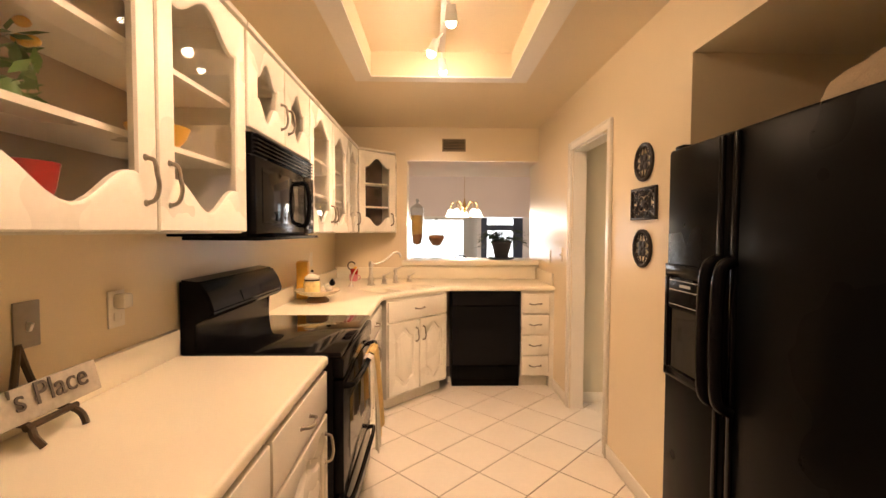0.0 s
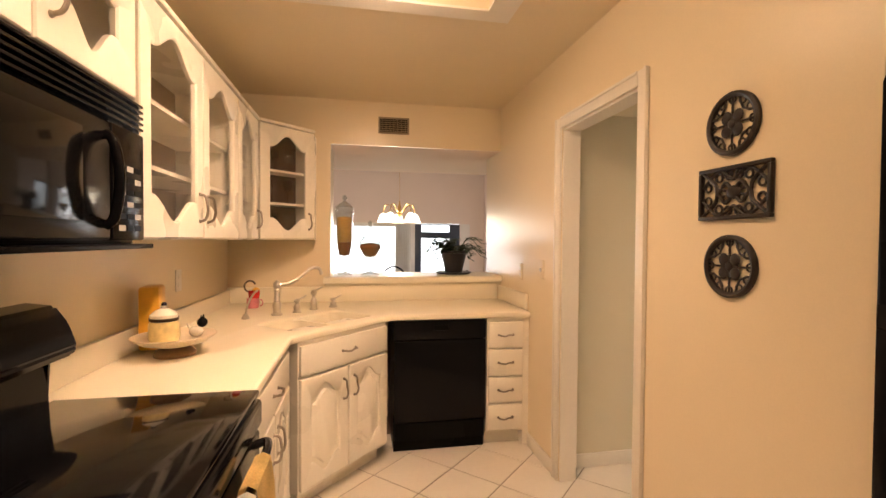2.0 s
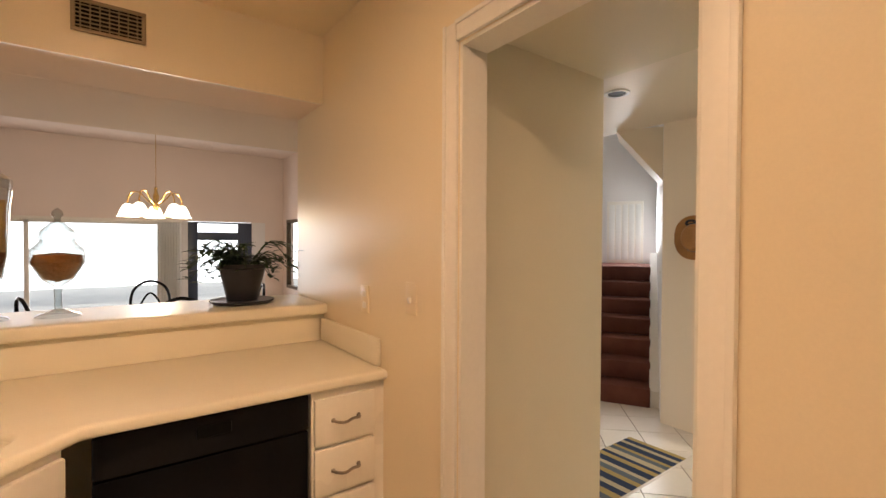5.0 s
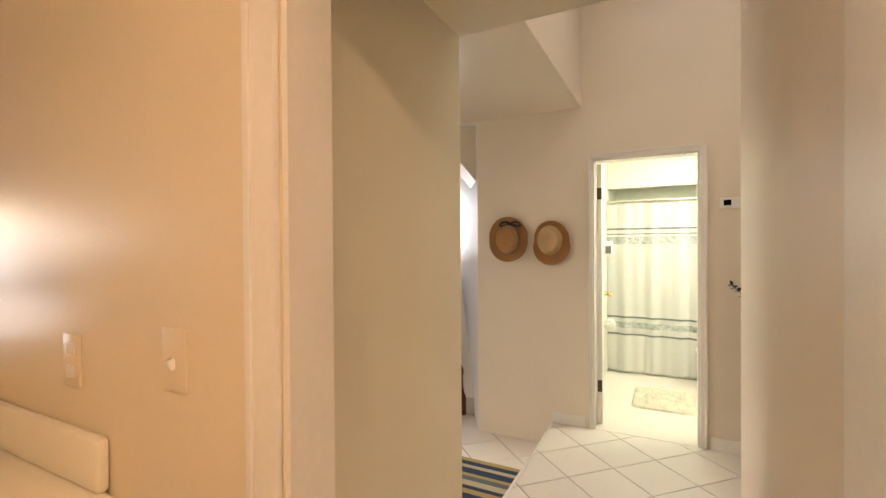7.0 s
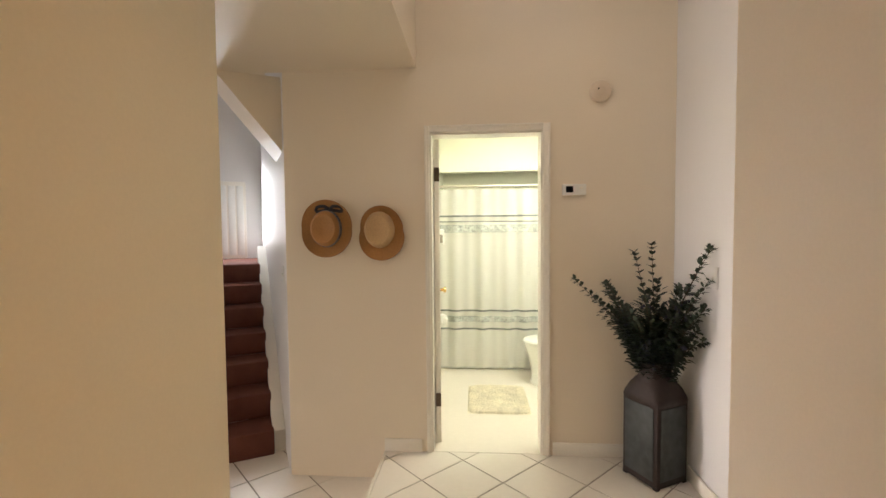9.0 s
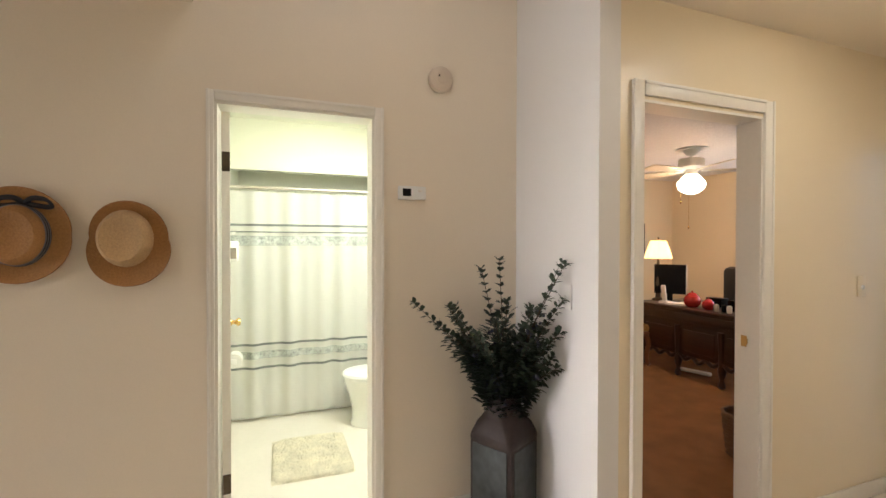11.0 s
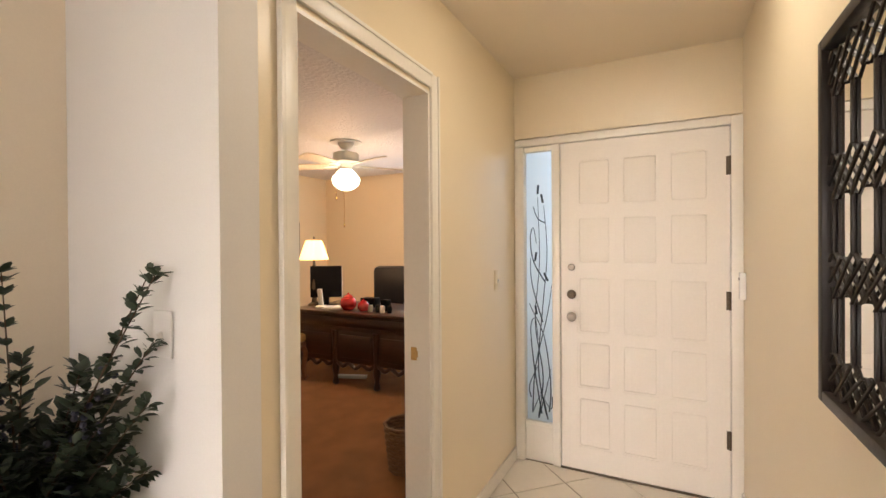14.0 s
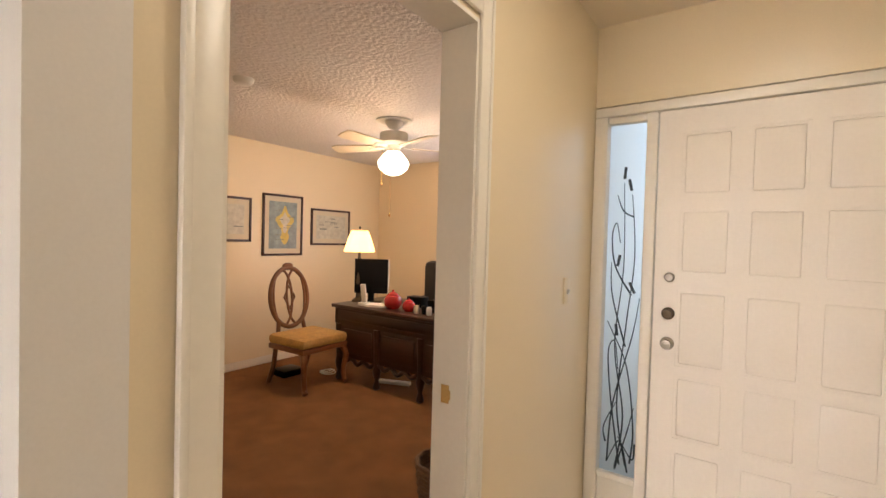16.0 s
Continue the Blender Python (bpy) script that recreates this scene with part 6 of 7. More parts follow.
part("apron", blocks((0.0, 0.06, 0, 1.54, 0.0, 0.42), bevel=0.012), M_PORCELAIN, tub)
part("rim", blocks((0.06, 0.93, 0, 0.1, 0.36, 0.42), (0.06, 0.93, 1.44, 1.54, 0.36, 0.42), (0.85, 0.93, 0.1, 1.44, 0.36, 0.42), bevel=0.01), M_PORCELAIN, tub)
part("bed", blocks((0.06, 0.93, 0.0, 1.54, 0.0, 0.08)), M_PORCELAIN, tub)

wc = thing("toilet", "white porcelain toilet against the bathroom wall", "toilet", (5.42, 1.85, 0))
bm = bmesh.new()
vs = turned(bm, [(0.001, 0), (0.145, 0), (0.148, 0.02), (0.138, 0.05), (0.14, 0.15), (0.158, 0.25), (0.185, 0.34), (0.19, 0.38), (0.001, 0.38)], 28, (0, 0.46, 0))
for v in vs:
    v.co.y = 0.46 + (v.co.y - 0.46) * 1.3
part("bowl", bm, M_PORCELAIN, wc)
bm = bmesh.new()
vs = turned(bm, [(0.001, 0.385), (0.195, 0.385), (0.198, 0.40), (0.19, 0.415), (0.001, 0.425)], 28, (0, 0.47, 0))
for v in vs:
    v.co.y = 0.47 + (v.co.y - 0.47) * 1.25
part("lid", bm, M_PORCELAIN, wc)
part("tank", blocks((-0.22, 0.22, 0.01, 0.19, 0.36, 0.72), bevel=0.02), M_PORCELAIN, wc)
part("tank_lid", blocks((-0.23, 0.23, 0.0, 0.2, 0.722, 0.755), bevel=0.012), M_PORCELAIN, wc)
bm = bmesh.new()
bmesh.ops.create_grid(bm, x_segments=60, y_segments=50, size=0.5)
for v in bm.verts:
    x, y = v.co.x, v.co.y
    e = (abs(2 * x) ** 6 + abs(2 * y) ** 6)
    v.co = Vector((4.98 + x * 0.62, 2.83 + y * 0.5, 0.004 + (0.024 + 0.012 * noise.noise(Vector((x * 40, y * 40, 0)))) * max(0, 1 - e) ** 0.3))
tagged(part("bath_mat", bm, paint("cream shag pile", (0.72, 0.66, 0.52), 0.95, vary=0.25, grain=220, patch=14, bump=0.9, height=0.01, spec=0.1)), "cream shaggy bath mat on the bathroom floor", "mat")
roll = thing("toilet_paper_holder", "white paper roll on a wall holder beside the tub", "paper holder", (5.50, 3.398, 0.57))
part("bracket", blocks((-0.075, -0.068, -0.075, 0, -0.02, 0.02), (0.068, 0.075, -0.075, 0, -0.02, 0.02), bevel=0.002), M_WHITE, roll)
bm = bmesh.new()
cyl(bm, (-0.055, -0.06, 0), (0.055, -0.06, 0), 0.052, None, 28)
part("paper_roll", bm, M_WHITE, roll)
bm = bmesh.new()
cyl(bm, (-0.07, -0.06, 0), (0.07, -0.06, 0), 0.014, None, 14)
part("spindle", bm, M_BRONZE, roll)
hold = thing("soap_holder", "white wall-mounted holder with a grey front", "holder", (5.52, 3.398, 1.30))
part("body", blocks((-0.05, 0.05, -0.085, 0, 0.0, 0.15), bevel=0.012), M_WHITE, hold)
part("front_panel", blocks((-0.055, -0.049, -0.075, -0.02, 0.02, 0.10), bevel=0.003), M_STEELPLATE, hold)
bv = thing("ceiling_vent", "square white vent in the bathroom ceiling", "vent", (5.05, 2.85, CEIL - 0.012))
part("frame", blocks((-0.12, 0.12, -0.12, 0.12, 0, 0.011), bevel=0.003), M_WHITE, bv)
for i in range(6):
    part("slat", blocks((-0.10, 0.10, -0.095 + i * 0.035, -0.075 + i * 0.035, -0.004, 0.001)), M_TRIM, bv)

# ---- office ----
fan = thing("ceiling_fan", "white five-blade ceiling fan with a lit glass bowl", "ceiling fan", (5.23, -0.90, 0))
OC = 2.40
bm = bmesh.new()
turned(bm, [(0.075, OC - 0.002), (0.075, OC - 0.02), (0.05, OC - 0.06), (0.02, OC - 0.075), (0.001, OC - 0.075)], 28)
part("canopy", bm, M_WHITE, fan)
bm = bmesh.new()
turned(bm, [(0.15, OC - 0.001), (0.16, OC - 0.012), (0.10, OC - 0.016), (0.076, OC - 0.004)], 32)
part("medallion", bm, M_WHITE, fan)
bm = bmesh.new()
cyl(bm, (0, 0, 2.30), (0, 0, OC - 0.07), 0.013)
part("rod", bm, M_WHITE, fan)
bm = bmesh.new()
turned(bm, [(0.001, 2.31), (0.05, 2.308), (0.115, 2.295), (0.12, 2.285), (0.12, 2.215), (0.10, 2.195), (0.07, 2.19), (0.055, 2.15), (0.065, 2.135), (0.001, 2.135)], 32)
part("motor", bm, M_WHITE, fan)
M_BLADE = paint("cream fan blade", (0.70, 0.62, 0.46), 0.45, vary=0.06, grain=40)
for k in range(5):
    m = pose(0, 0, 2.175, 0, 0, 18 + 72 * k) @ pose(0, 0, 0, 13, 0, 0)
    bm = bmesh.new()
    f = bm.faces.new([bm.verts.new((x, y, 0)) for x, y in ((0.16, -0.05), (0.30, -0.062), (0.52, -0.07), (0.565, -0.055), (0.575, 0.0), (0.565, 0.055), (0.52, 0.07), (0.30, 0.062), (0.16, 0.05))])
    r = bmesh.ops.extrude_face_region(bm, geom=[f])
    bmesh.ops.translate(bm, vec=(0, 0, 0.008), verts=[v for v in r["geom"] if isinstance(v, bmesh.types.BMVert)])
    blade = part("blade", moved(bm, m), M_BLADE, fan)
    bm = bmesh.new()
    box(bm, 0.09, 0.22, -0.018, 0.018, -0.006, 0.0, 0.002)
    part("blade_arm", moved(bm, m), M_WHITE, blade)
M_BOWLGLOW = glow("lit opal glass", (1.0, 0.86, 0.60), 9.0)
bm = bmesh.new()
turned(bm, [(0.062, 2.134), (0.085, 2.115), (0.125, 2.065), (0.132, 2.04), (0.118, 1.995), (0.07, 1.955), (0.03, 1.942), (0.001, 1.94)], 32)
bowl_ = part("glass_bowl", bm, M_BOWLGLOW, fan, "glowing ribbed glass bowl")
bowl_.visible_shadow = False
for x, l_ in ((-0.05, 0.42), (0.045, 0.16)):
    bm = bmesh.new()
    cyl(bm, (x, 0.09, 2.15), (x, 0.09, 2.02 - l_), 0.0025, 0.0025, 6)
    ball(bm, (x, 0.09, 2.02 - l_), 0.009, 1, 1, 1.6, 8)
    part("pull_chain", bm, M_BRASS, fan)

desk = thing("desk", "dark mahogany carved writing desk with turned feet", "desk", (0, 0, 0))
DX0, DX1, DY0, DY1 = 4.45, 6.08, -1.80, -1.05
part("top", blocks((DX0 - 0.03, DX1 + 0.03, DY0 - 0.03, DY1 + 0.03, 0.715, 0.75), bevel=0.01), M_DARKWOOD, desk)
part("apron", blocks((DX0, DX1, DY0, DY1, 0.56, 0.715)), M_DARKWOOD, desk)
part("drawer_line", blocks((DX0 + 0.05, DX1 - 0.05, DY1, DY1 + 0.006, 0.60, 0.69), bevel=0.004), M_DARKWOOD, desk)
for i in range(3):
    x0 = DX0 + 0.07 + i * 0.505
    part("front_panel", blocks((x0, x0 + 0.48, DY1 - 0.03, DY1 - 0.005, 0.24, 0.56), bevel=0.004), M_DARKWOOD, desk)
    part("raised_panel", blocks((x0 + 0.05, x0 + 0.43, DY1 - 0.008, DY1 + 0.004, 0.29, 0.52), bevel=0.008), M_DARKWOOD, desk)
for i in range(4):
    bm = bmesh.new()
    x = DX0 + 0.05 + i * (DX1 - DX0 - 0.1) / 3
    turned(bm, [(0.02, 0.005), (0.035, 0.02), (0.03, 0.05), (0.018, 0.09), (0.034, 0.14), (0.04, 0.18), (0.03, 0.23), (0.034, 0.40), (0.04, 0.52), (0.04, 0.56)], 14, (x, DY1 - 0.02, 0), True)
    part("leg", bm, M_DARKWOOD, desk)
    bm = bmesh.new()
    turned(bm, [(0.02, 0.005), (0.035, 0.02), (0.03, 0.05), (0.018, 0.09), (0.034, 0.14), (0.04, 0.30), (0.04, 0.56)], 14, (x, DY0 + 0.05, 0), True)
    part("leg", bm, M_DARKWOOD, desk)
bm = bmesh.new()
for i in range(3):
    x0 = DX0 + 0.07 + i * 0.505
    tube(bm, curve_pts([(x0, DY1 - 0.015, 0.25), (x0 + 0.08, DY1 - 0.015, 0.20), (x0 + 0.16, DY1 - 0.015, 0.235), (x0 + 0.24, DY1 - 0.015, 0.19), (x0 + 0.32, DY1 - 0.015, 0.235), (x0 + 0.40, DY1 - 0.015, 0.20), (x0 + 0.48, DY1 - 0.015, 0.25)], 5), 0.02, 8)
part("carved_skirt", bm, M_DARKWOOD, desk)

M_SHADE = glow("lit fabric shade", (1.0, 0.72, 0.38), 1.6)
tl = thing("table_lamp", "table lamp with a lit scalloped cream shade on the desk", "lamp", (6.02, -1.30, 0.751))
bm = bmesh.new()
turned(bm, [(0.001, 0), (0.07, 0), (0.065, 0.02), (0.03, 0.04), (0.025, 0.10), (0.045, 0.20), (0.04, 0.30), (0.018, 0.42), (0.012, 0.50), (0.008, 0.54), (0.001, 0.74)], 20)
part("base", bm, M_BRONZE, tl)
bm = bmesh.new()
seg = 40
rows = []
for r, z in ((0.155, 0.51), (0.135, 0.58), (0.11, 0.66), (0.085, 0.725)):
    rows.append([bm.verts.new((r * (1 + 0.03 * math.cos(8 * 2 * math.pi * i / seg)) * math.cos(2 * math.pi * i / seg), r * (1 + 0.03 * math.cos(8 * 2 * math.pi * i / seg)) * math.sin(2 * math.pi * i / seg), z)) for i in range(seg)])
for a, b in zip(rows, rows[1:]):
    for i in range(seg):
        bm.faces.new((a[i], a[(i + 1) % seg], b[(i + 1) % seg], b[i]))
bmesh.ops.solidify(bm, geom=list(bm.faces), thickness=0.003)
sh = part("shade", bm, M_SHADE, tl, "lit cream fabric shade")
sh.visible_shadow = False
bm = bmesh.new()
ball(bm, (0, 0, 0.755), 0.012, 1, 1, 1.4, 10)
part("finial", bm, M_BRONZE, tl)

mon = thing("computer_monitor", "black flat monitor on the desk", "monitor", (5.90, -1.36, 0.751), 35)
part("screen", blocks((-0.17, 0.17, -0.02, 0.02, 0.09, 0.44), bevel=0.006), M_BLACK, mon)
part("side_trim", blocks((-0.178, -0.171, -0.018, 0.018, 0.09, 0.44), bevel=0.002), M_WHITE, mon)
part("stem", blocks((-0.03, 0.03, -0.015, 0.015, 0.01, 0.09)), M_BLACKTEX, mon)
part("foot", blocks((-0.11, 0.11, -0.07, 0.07, 0.0, 0.012), bevel=0.004), M_BLACKTEX, mon)
ph = thing("desk_phone", "white upright cordless phone in its cradle", "phone", (5.79, -1.16, 0.751), 20)
part("cradle", blocks((-0.05, 0.05, -0.04, 0.05, 0, 0.03), bevel=0.008), M_WHITE, ph)
part("handset", moved(blocks((-0.026, 0.026, -0.014, 0.014, 0.0, 0.19), bevel=0.009), pose(0, 0.0, 0.025, -14, 0, 0)), M_WHITE, ph)
tagged(part("paper_pile", moved(blocks((-0.12, 0.12, -0.09, 0.09, 0, 0.018)), pose(5.64, -1.22, 0.751, 0, 0, 25)), M_WHITE), "small pile of white papers on the desk", "papers")


def apple(at, r, label):
    a = thing("red_jar", label, "jar", at, group="red lidded jars")
    bm = bmesh.new()
    turned(bm, [(0.001, 0), (r * 0.6, 0), (r * 0.95, r * 0.4), (r, r * 0.9), (r * 0.8, r * 1.4), (r * 0.6, r * 1.5), (0.001, r * 1.5)], 28)
    part("body", bm, M_RED, a)
    bm = bmesh.new()
    turned(bm, [(r * 0.64, r * 1.5), (r * 0.62, r * 1.6), (r * 0.3, r * 1.82), (r * 0.1, r * 1.86), (r * 0.14, r * 2.02), (0.001, r * 2.1)], 24)
    part("lid", bm, M_RED, a)


apple((5.46, -1.20, 0.751), 0.085, "large glossy red lidded jar on the desk")
apple((5.25, -1.18, 0.751), 0.06, "small glossy red lidded jar on the desk")
tagged(part("black_box", blocks((5.28, 5.46, -1.52, -1.40, 0.751, 0.85), bevel=0.006), M_BLACKTEX), "small black desk box behind the jars", "box")
tagged(part("black_speaker", blocks((5.02, 5.10, -1.34, -1.26, 0.751, 0.86), bevel=0.008), M_BLACKTEX), "small black speaker on the desk", "speaker")
for k in range(4):
    bm = bmesh.new()
    turned(bm, [(0.001, 0), (0.022, 0), (0.026, 0.05), (0.02, 0.07), (0.001, 0.075)], 14)
    ob = part("desk_bottle", bm, (M_CHROME, M_BLACK, M_WHITE, M_BLACK)[k])
    ob.location = (5.13 - 0.07 * k, -1.14 - 0.02 * (k % 2), 0.751)
    tagged(ob, "small bottle among desk clutter", "bottle", "desk clutter")

oc = thing("office_chair", "black leather swivel chair behind the desk", "chair", (5.62, -2.17, 0), 10)
M_LEATHER = paint("black leather", (0.012, 0.012, 0.014), 0.38, vary=0.2, grain=90, bump=0.3, height=0.002)
bm = bmesh.new()
box(bm, -0.30, 0.30, -0.30, -0.15, 0.55, 1.15, 0.074)
part("backrest", bm, M_LEATHER, oc)
bm = bmesh.new()
box(bm, -0.26, 0.26, -0.22, 0.26, 0.42, 0.53, 0.045)
part("seat", bm, M_LEATHER, oc)
bm = bmesh.new()
cyl(bm, (0, 0, 0.09), (0, 0, 0.42), 0.03)
part("column", bm, M_BLACKTEX, oc)
for k in range(5):
    a = 2 * math.pi * k / 5
    bm = bmesh.new()
    tube(bm, [(0, 0, 0.11), (0.28 * math.cos(a), 0.28 * math.sin(a), 0.07)], 0.022, 8)
    leg = part("base_arm", bm, M_BLACKTEX, oc)
    bm = bmesh.new()
    ball(bm, (0.28 * math.cos(a), 0.28 * math.sin(a), 0.032), 0.03, 1, 1, 1, 10)
    part("caster", bm, M_BLACKTEX, leg)
for s in (-1, 1):
    bm = bmesh.new()
    tube(bm, curve_pts([(s * 0.27, -0.18, 0.72), (s * 0.31, -0.05, 0.70), (s * 0.31, 0.15, 0.70), (s * 0.28, 0.18, 0.5)], 5), 0.022, 8)
    part("armrest", bm, M_LEATHER, oc)

# carved side chair
ch = thing("side_chair", "carved walnut chair with pierced oval back and gold seat", "chair", (6.14, -0.775, 0.005), -88)
M_SEAT = paint("gold damask", (0.48, 0.30, 0.10), 0.8, vary=0.25, grain=60, patch=12, bump=0.3)
bm = bmesh.new()
box(bm, -0.27, 0.27, -0.26, 0.24, 0.40, 0.49, 0.035)
for v in bm.verts:
    if v.co.z > 0.45:
        v.co.z += 0.03 * max(0, 1 - (v.co.x / 0.27) ** 2) * max(0, 1 - (v.co.y / 0.26) ** 2)
part("seat", bm, M_SEAT, ch)
part("seat_rail", blocks((-0.265, 0.265, -0.255, 0.235, 0.355, 0.405), bevel=0.012), M_MIDWOOD, ch)
for s in (-1, 1):
    bm = bmesh.new()
    tube(bm, curve_pts([(s * 0.225, -0.215, 0.37), (s * 0.25, -0.25, 0.28), (s * 0.235, -0.235, 0.14), (s * 0.235, -0.245, 0.05), (s * 0.245, -0.27, 0.02)], 6), 0.027, 10, taper=lambda t: 1.2 - 0.55 * t if t < 0.85 else 0.95)
    part("front_leg", bm, M_MIDWOOD, ch)
    bm = bmesh.new()
    tube(bm, curve_pts([(s * 0.20, 0.21, 0.38), (s * 0.20, 0.235, 0.2), (s * 0.21, 0.30, 0.0)], 6), 0.022, 8)
    part("rear_leg", bm, M_MIDWOOD, ch)
    bm = bmesh.new()
    tube(bm, [(s * 0.17, 0.22, 0.38), (s * 0.15, 0.245, 0.50), (s * 0.14, 0.255, 0.57)], 0.02, 8)
    part("back_post", bm, M_MIDWOOD, ch)


def back_point(u, v):
    """A point of the chair back: u across, v up from its centre."""
    return (u, 0.285 + v * 0.12, 0.80 + v)


bm = bmesh.new()
tube(bm, [back_point(0.215 * math.cos(a), 0.285 * math.sin(a)) for a in [radians(9 * i) for i in range(40)]], 0.022, 10, True)
part("back_hoop", bm, M_MIDWOOD, ch)
for s in (-1, 1):
    bm = bmesh.new()
    tube(bm, [back_point(s * (0.075 - 0.0) + 0.105 * math.cos(a), 0.265 * math.sin(a)) for a in [radians(10 * i) for i in range(36)]], 0.012, 8, True)
    part("back_ring", bm, M_MIDWOOD, ch)
bm = bmesh.new()
dia = [back_point(u, v) for u, v in ((0, 0.11), (0.06, 0.0), (0, -0.11), (-0.06, 0.0))]
tube(bm, dia, 0.011, 8, True)
part("back_diamond", bm, M_MIDWOOD, ch)
bm = bmesh.new()
ball(bm, back_point(0, 0.305), 0.05, 1.3, 0.4, 0.6, 12)
part("crest", bm, M_MIDWOOD, ch)

# pictures on the office wall
M_MAT = paint("cream picture mount", (0.62, 0.56, 0.44), 0.8, vary=0.03, bump=0.0)
M_PALE = paint("pale print paper", (0.55, 0.54, 0.47), 0.8, vary=0.2, grain=24, patch=6, bump=0.0)
M_INK = paint("grey green ink wash", (0.24, 0.27, 0.25), 0.8, vary=0.4, grain=30, patch=9, bump=0.0)
M_BLUE = paint("blue grey wash", (0.26, 0.33, 0.36), 0.8, vary=0.3, grain=20, patch=8, bump=0.0)
M_LEMON = paint("lemon wash", (0.62, 0.50, 0.16), 0.8, vary=0.2, grain=20, patch=8, bump=0.0)


def picture(y0, y1, z0, z1, label, kind_):
    w, h = y1 - y0, z1 - z0
    p = thing("framed_picture", label, "picture", (7.049, (y0 + y1) / 2, (z0 + z1) / 2), -90, "office pictures")
    a, b, t = w / 2, h / 2, 0.024
    for nm, q in (("frame_side", (-a, -a + t, -0.022, 0, -b, b)), ("frame_side", (a - t, a, -0.022, 0, -b, b)), ("frame_rail", (-a + t, a - t, -0.022, 0, -b, -b + t)), ("frame_rail", (-a + t, a - t, -0.022, 0, b - t, b))):
        part(nm, blocks(q, bevel=0.003), M_DARKWOOD, p)
    part("mount", blocks((-a + t, a - t, -0.012, -0.004, -b + t, b - t)), M_MAT, p)
    k = 0.055
    part("print", blocks((-a + t + k, a - t - k, -0.0135, -0.0118, -b + t + k, b - t - k)), M_BLUE if kind_ == "chart" else M_PALE, p)
    rnd = random.Random(int(w * 1000))
    if kind_ == "chart":
        for sc, mt, off in ((1.0, M_LEMON, 0.0), (0.55, M_PALE, 0.03)):
            bm = bmesh.new()
            n = 26
            vs = [bm.verts.new((0.02 + sc * (0.085 + 0.03 * math.sin(3 * q * 6.28 / n) + 0.02 * math.sin(5 * q * 6.28 / n)) * math.cos(q * 6.28 / n), -0.0142 - 0.0007 * (sc < 1), off + sc * (0.19 + 0.03 * math.cos(4 * q * 6.28 / n)) * math.sin(q * 6.28 / n))) for q in range(n)]
            bm.faces.new(vs)
            part("land_shape", bm, mt, p)
    for i in range(9):
        bm = bmesh.new()
        x, z = rnd.uniform(-a + 0.12, a - 0.18), rnd.uniform(-b + 0.11, b - 0.11)
        box(bm, x, x + rnd.uniform(0.04, 0.12), -0.0156, -0.0145, z, z + rnd.uniform(0.004, 0.012))
        part("ink_line", bm, M_INK, p)
    return p


picture(-0.72, -0.10, 1.33, 1.79, "dark-framed pale engraving on the office wall", "plan")
picture(-1.364, -0.85, 1.18, 1.86, "dark-framed coloured coastal chart on the office wall", "chart")
picture(-2.10, -1.487, 1.30, 1.74, "dark-framed pale line drawing on the office wall", "plan")

# cabinet and basket beside the office door
cb = thing("side_cabinet", "dark mahogany cabinet beside the office door", "cabinet", (0, 0, 0))
part("body", blocks((3.75, 4.04, -0.66, -0.10, 0.06, 0.74), bevel=0.006), M_DARKWOOD, cb)
part("top", blocks((3.73, 4.06, -0.68, -0.08, 0.74, 0.77), bevel=0.008), M_DARKWOOD, cb)
for x in (3.77, 4.0):
    for y in (-0.62, -0.14):
        bm = bmesh.new()
        cyl(bm, (x, y, 0.004), (x, y, 0.06), 0.016, 0.022, 12)
        part("foot", bm, M_DARKWOOD, cb)
M_WICKER = paint("brown wicker", (0.16, 0.09, 0.045), 0.7, vary=0.4, grain=80, bump=0.6)
bk = thing("wicker_basket", "round brown wicker basket on the office carpet", "basket", (3.96, 0.09, 0.005))
for i in range(14):
    bm = bmesh.new()
    z = 0.012 + i * 0.021
    r = 0.10 + 0.03 * (i / 13)
    tube(bm, [((r + 0.004 * math.sin(a * 10 + i * math.pi)) * math.cos(a), (r + 0.004 * math.sin(a * 10 + i * math.pi)) * math.sin(a), z) for a in [2 * math.pi * k / 40 for k in range(40)]], 0.0115, 6, True)
    part("weave", bm, M_WICKER, bk)
bm = bmesh.new()
turned(bm, [(0.001, 0.004), (0.098, 0.004), (0.098, 0.012), (0.001, 0.012)], 24)
part("bottom", bm, M_WICKER, bk)
tagged(part("power_strip", moved(blocks((-0.16, 0.16, -0.03, 0.03, 0.005, 0.035), bevel=0.005), pose(5.5, -1.3, 0, 0, 0, 20)), M_WHITE), "white power strip on the carpet under the desk", "power strip")
bm = bmesh.new()
tube(bm, [(6.25 + 0.10 * math.cos(a) * (1 - 0.02 * k), -1.12 + 0.07 * math.sin(a), 0.012 + 0.0006 * k) for k, a in enumerate([radians(24 * i) for i in range(40)])], 0.005, 6)
tagged(part("power_cable", bm, M_WHITE), "coil of white cable on the carpet", "cable")
tagged(part("black_shoe_box", blocks((6.42, 6.62, -0.95, -0.72, 0.005, 0.07), bevel=0.01), M_BLACKTEX), "low black case on the carpet under the chair", "case")

# office window and blinds
wo = thing("window_office", "office window with white slatted blinds", "window", (0, 0, 0), kind="structure")
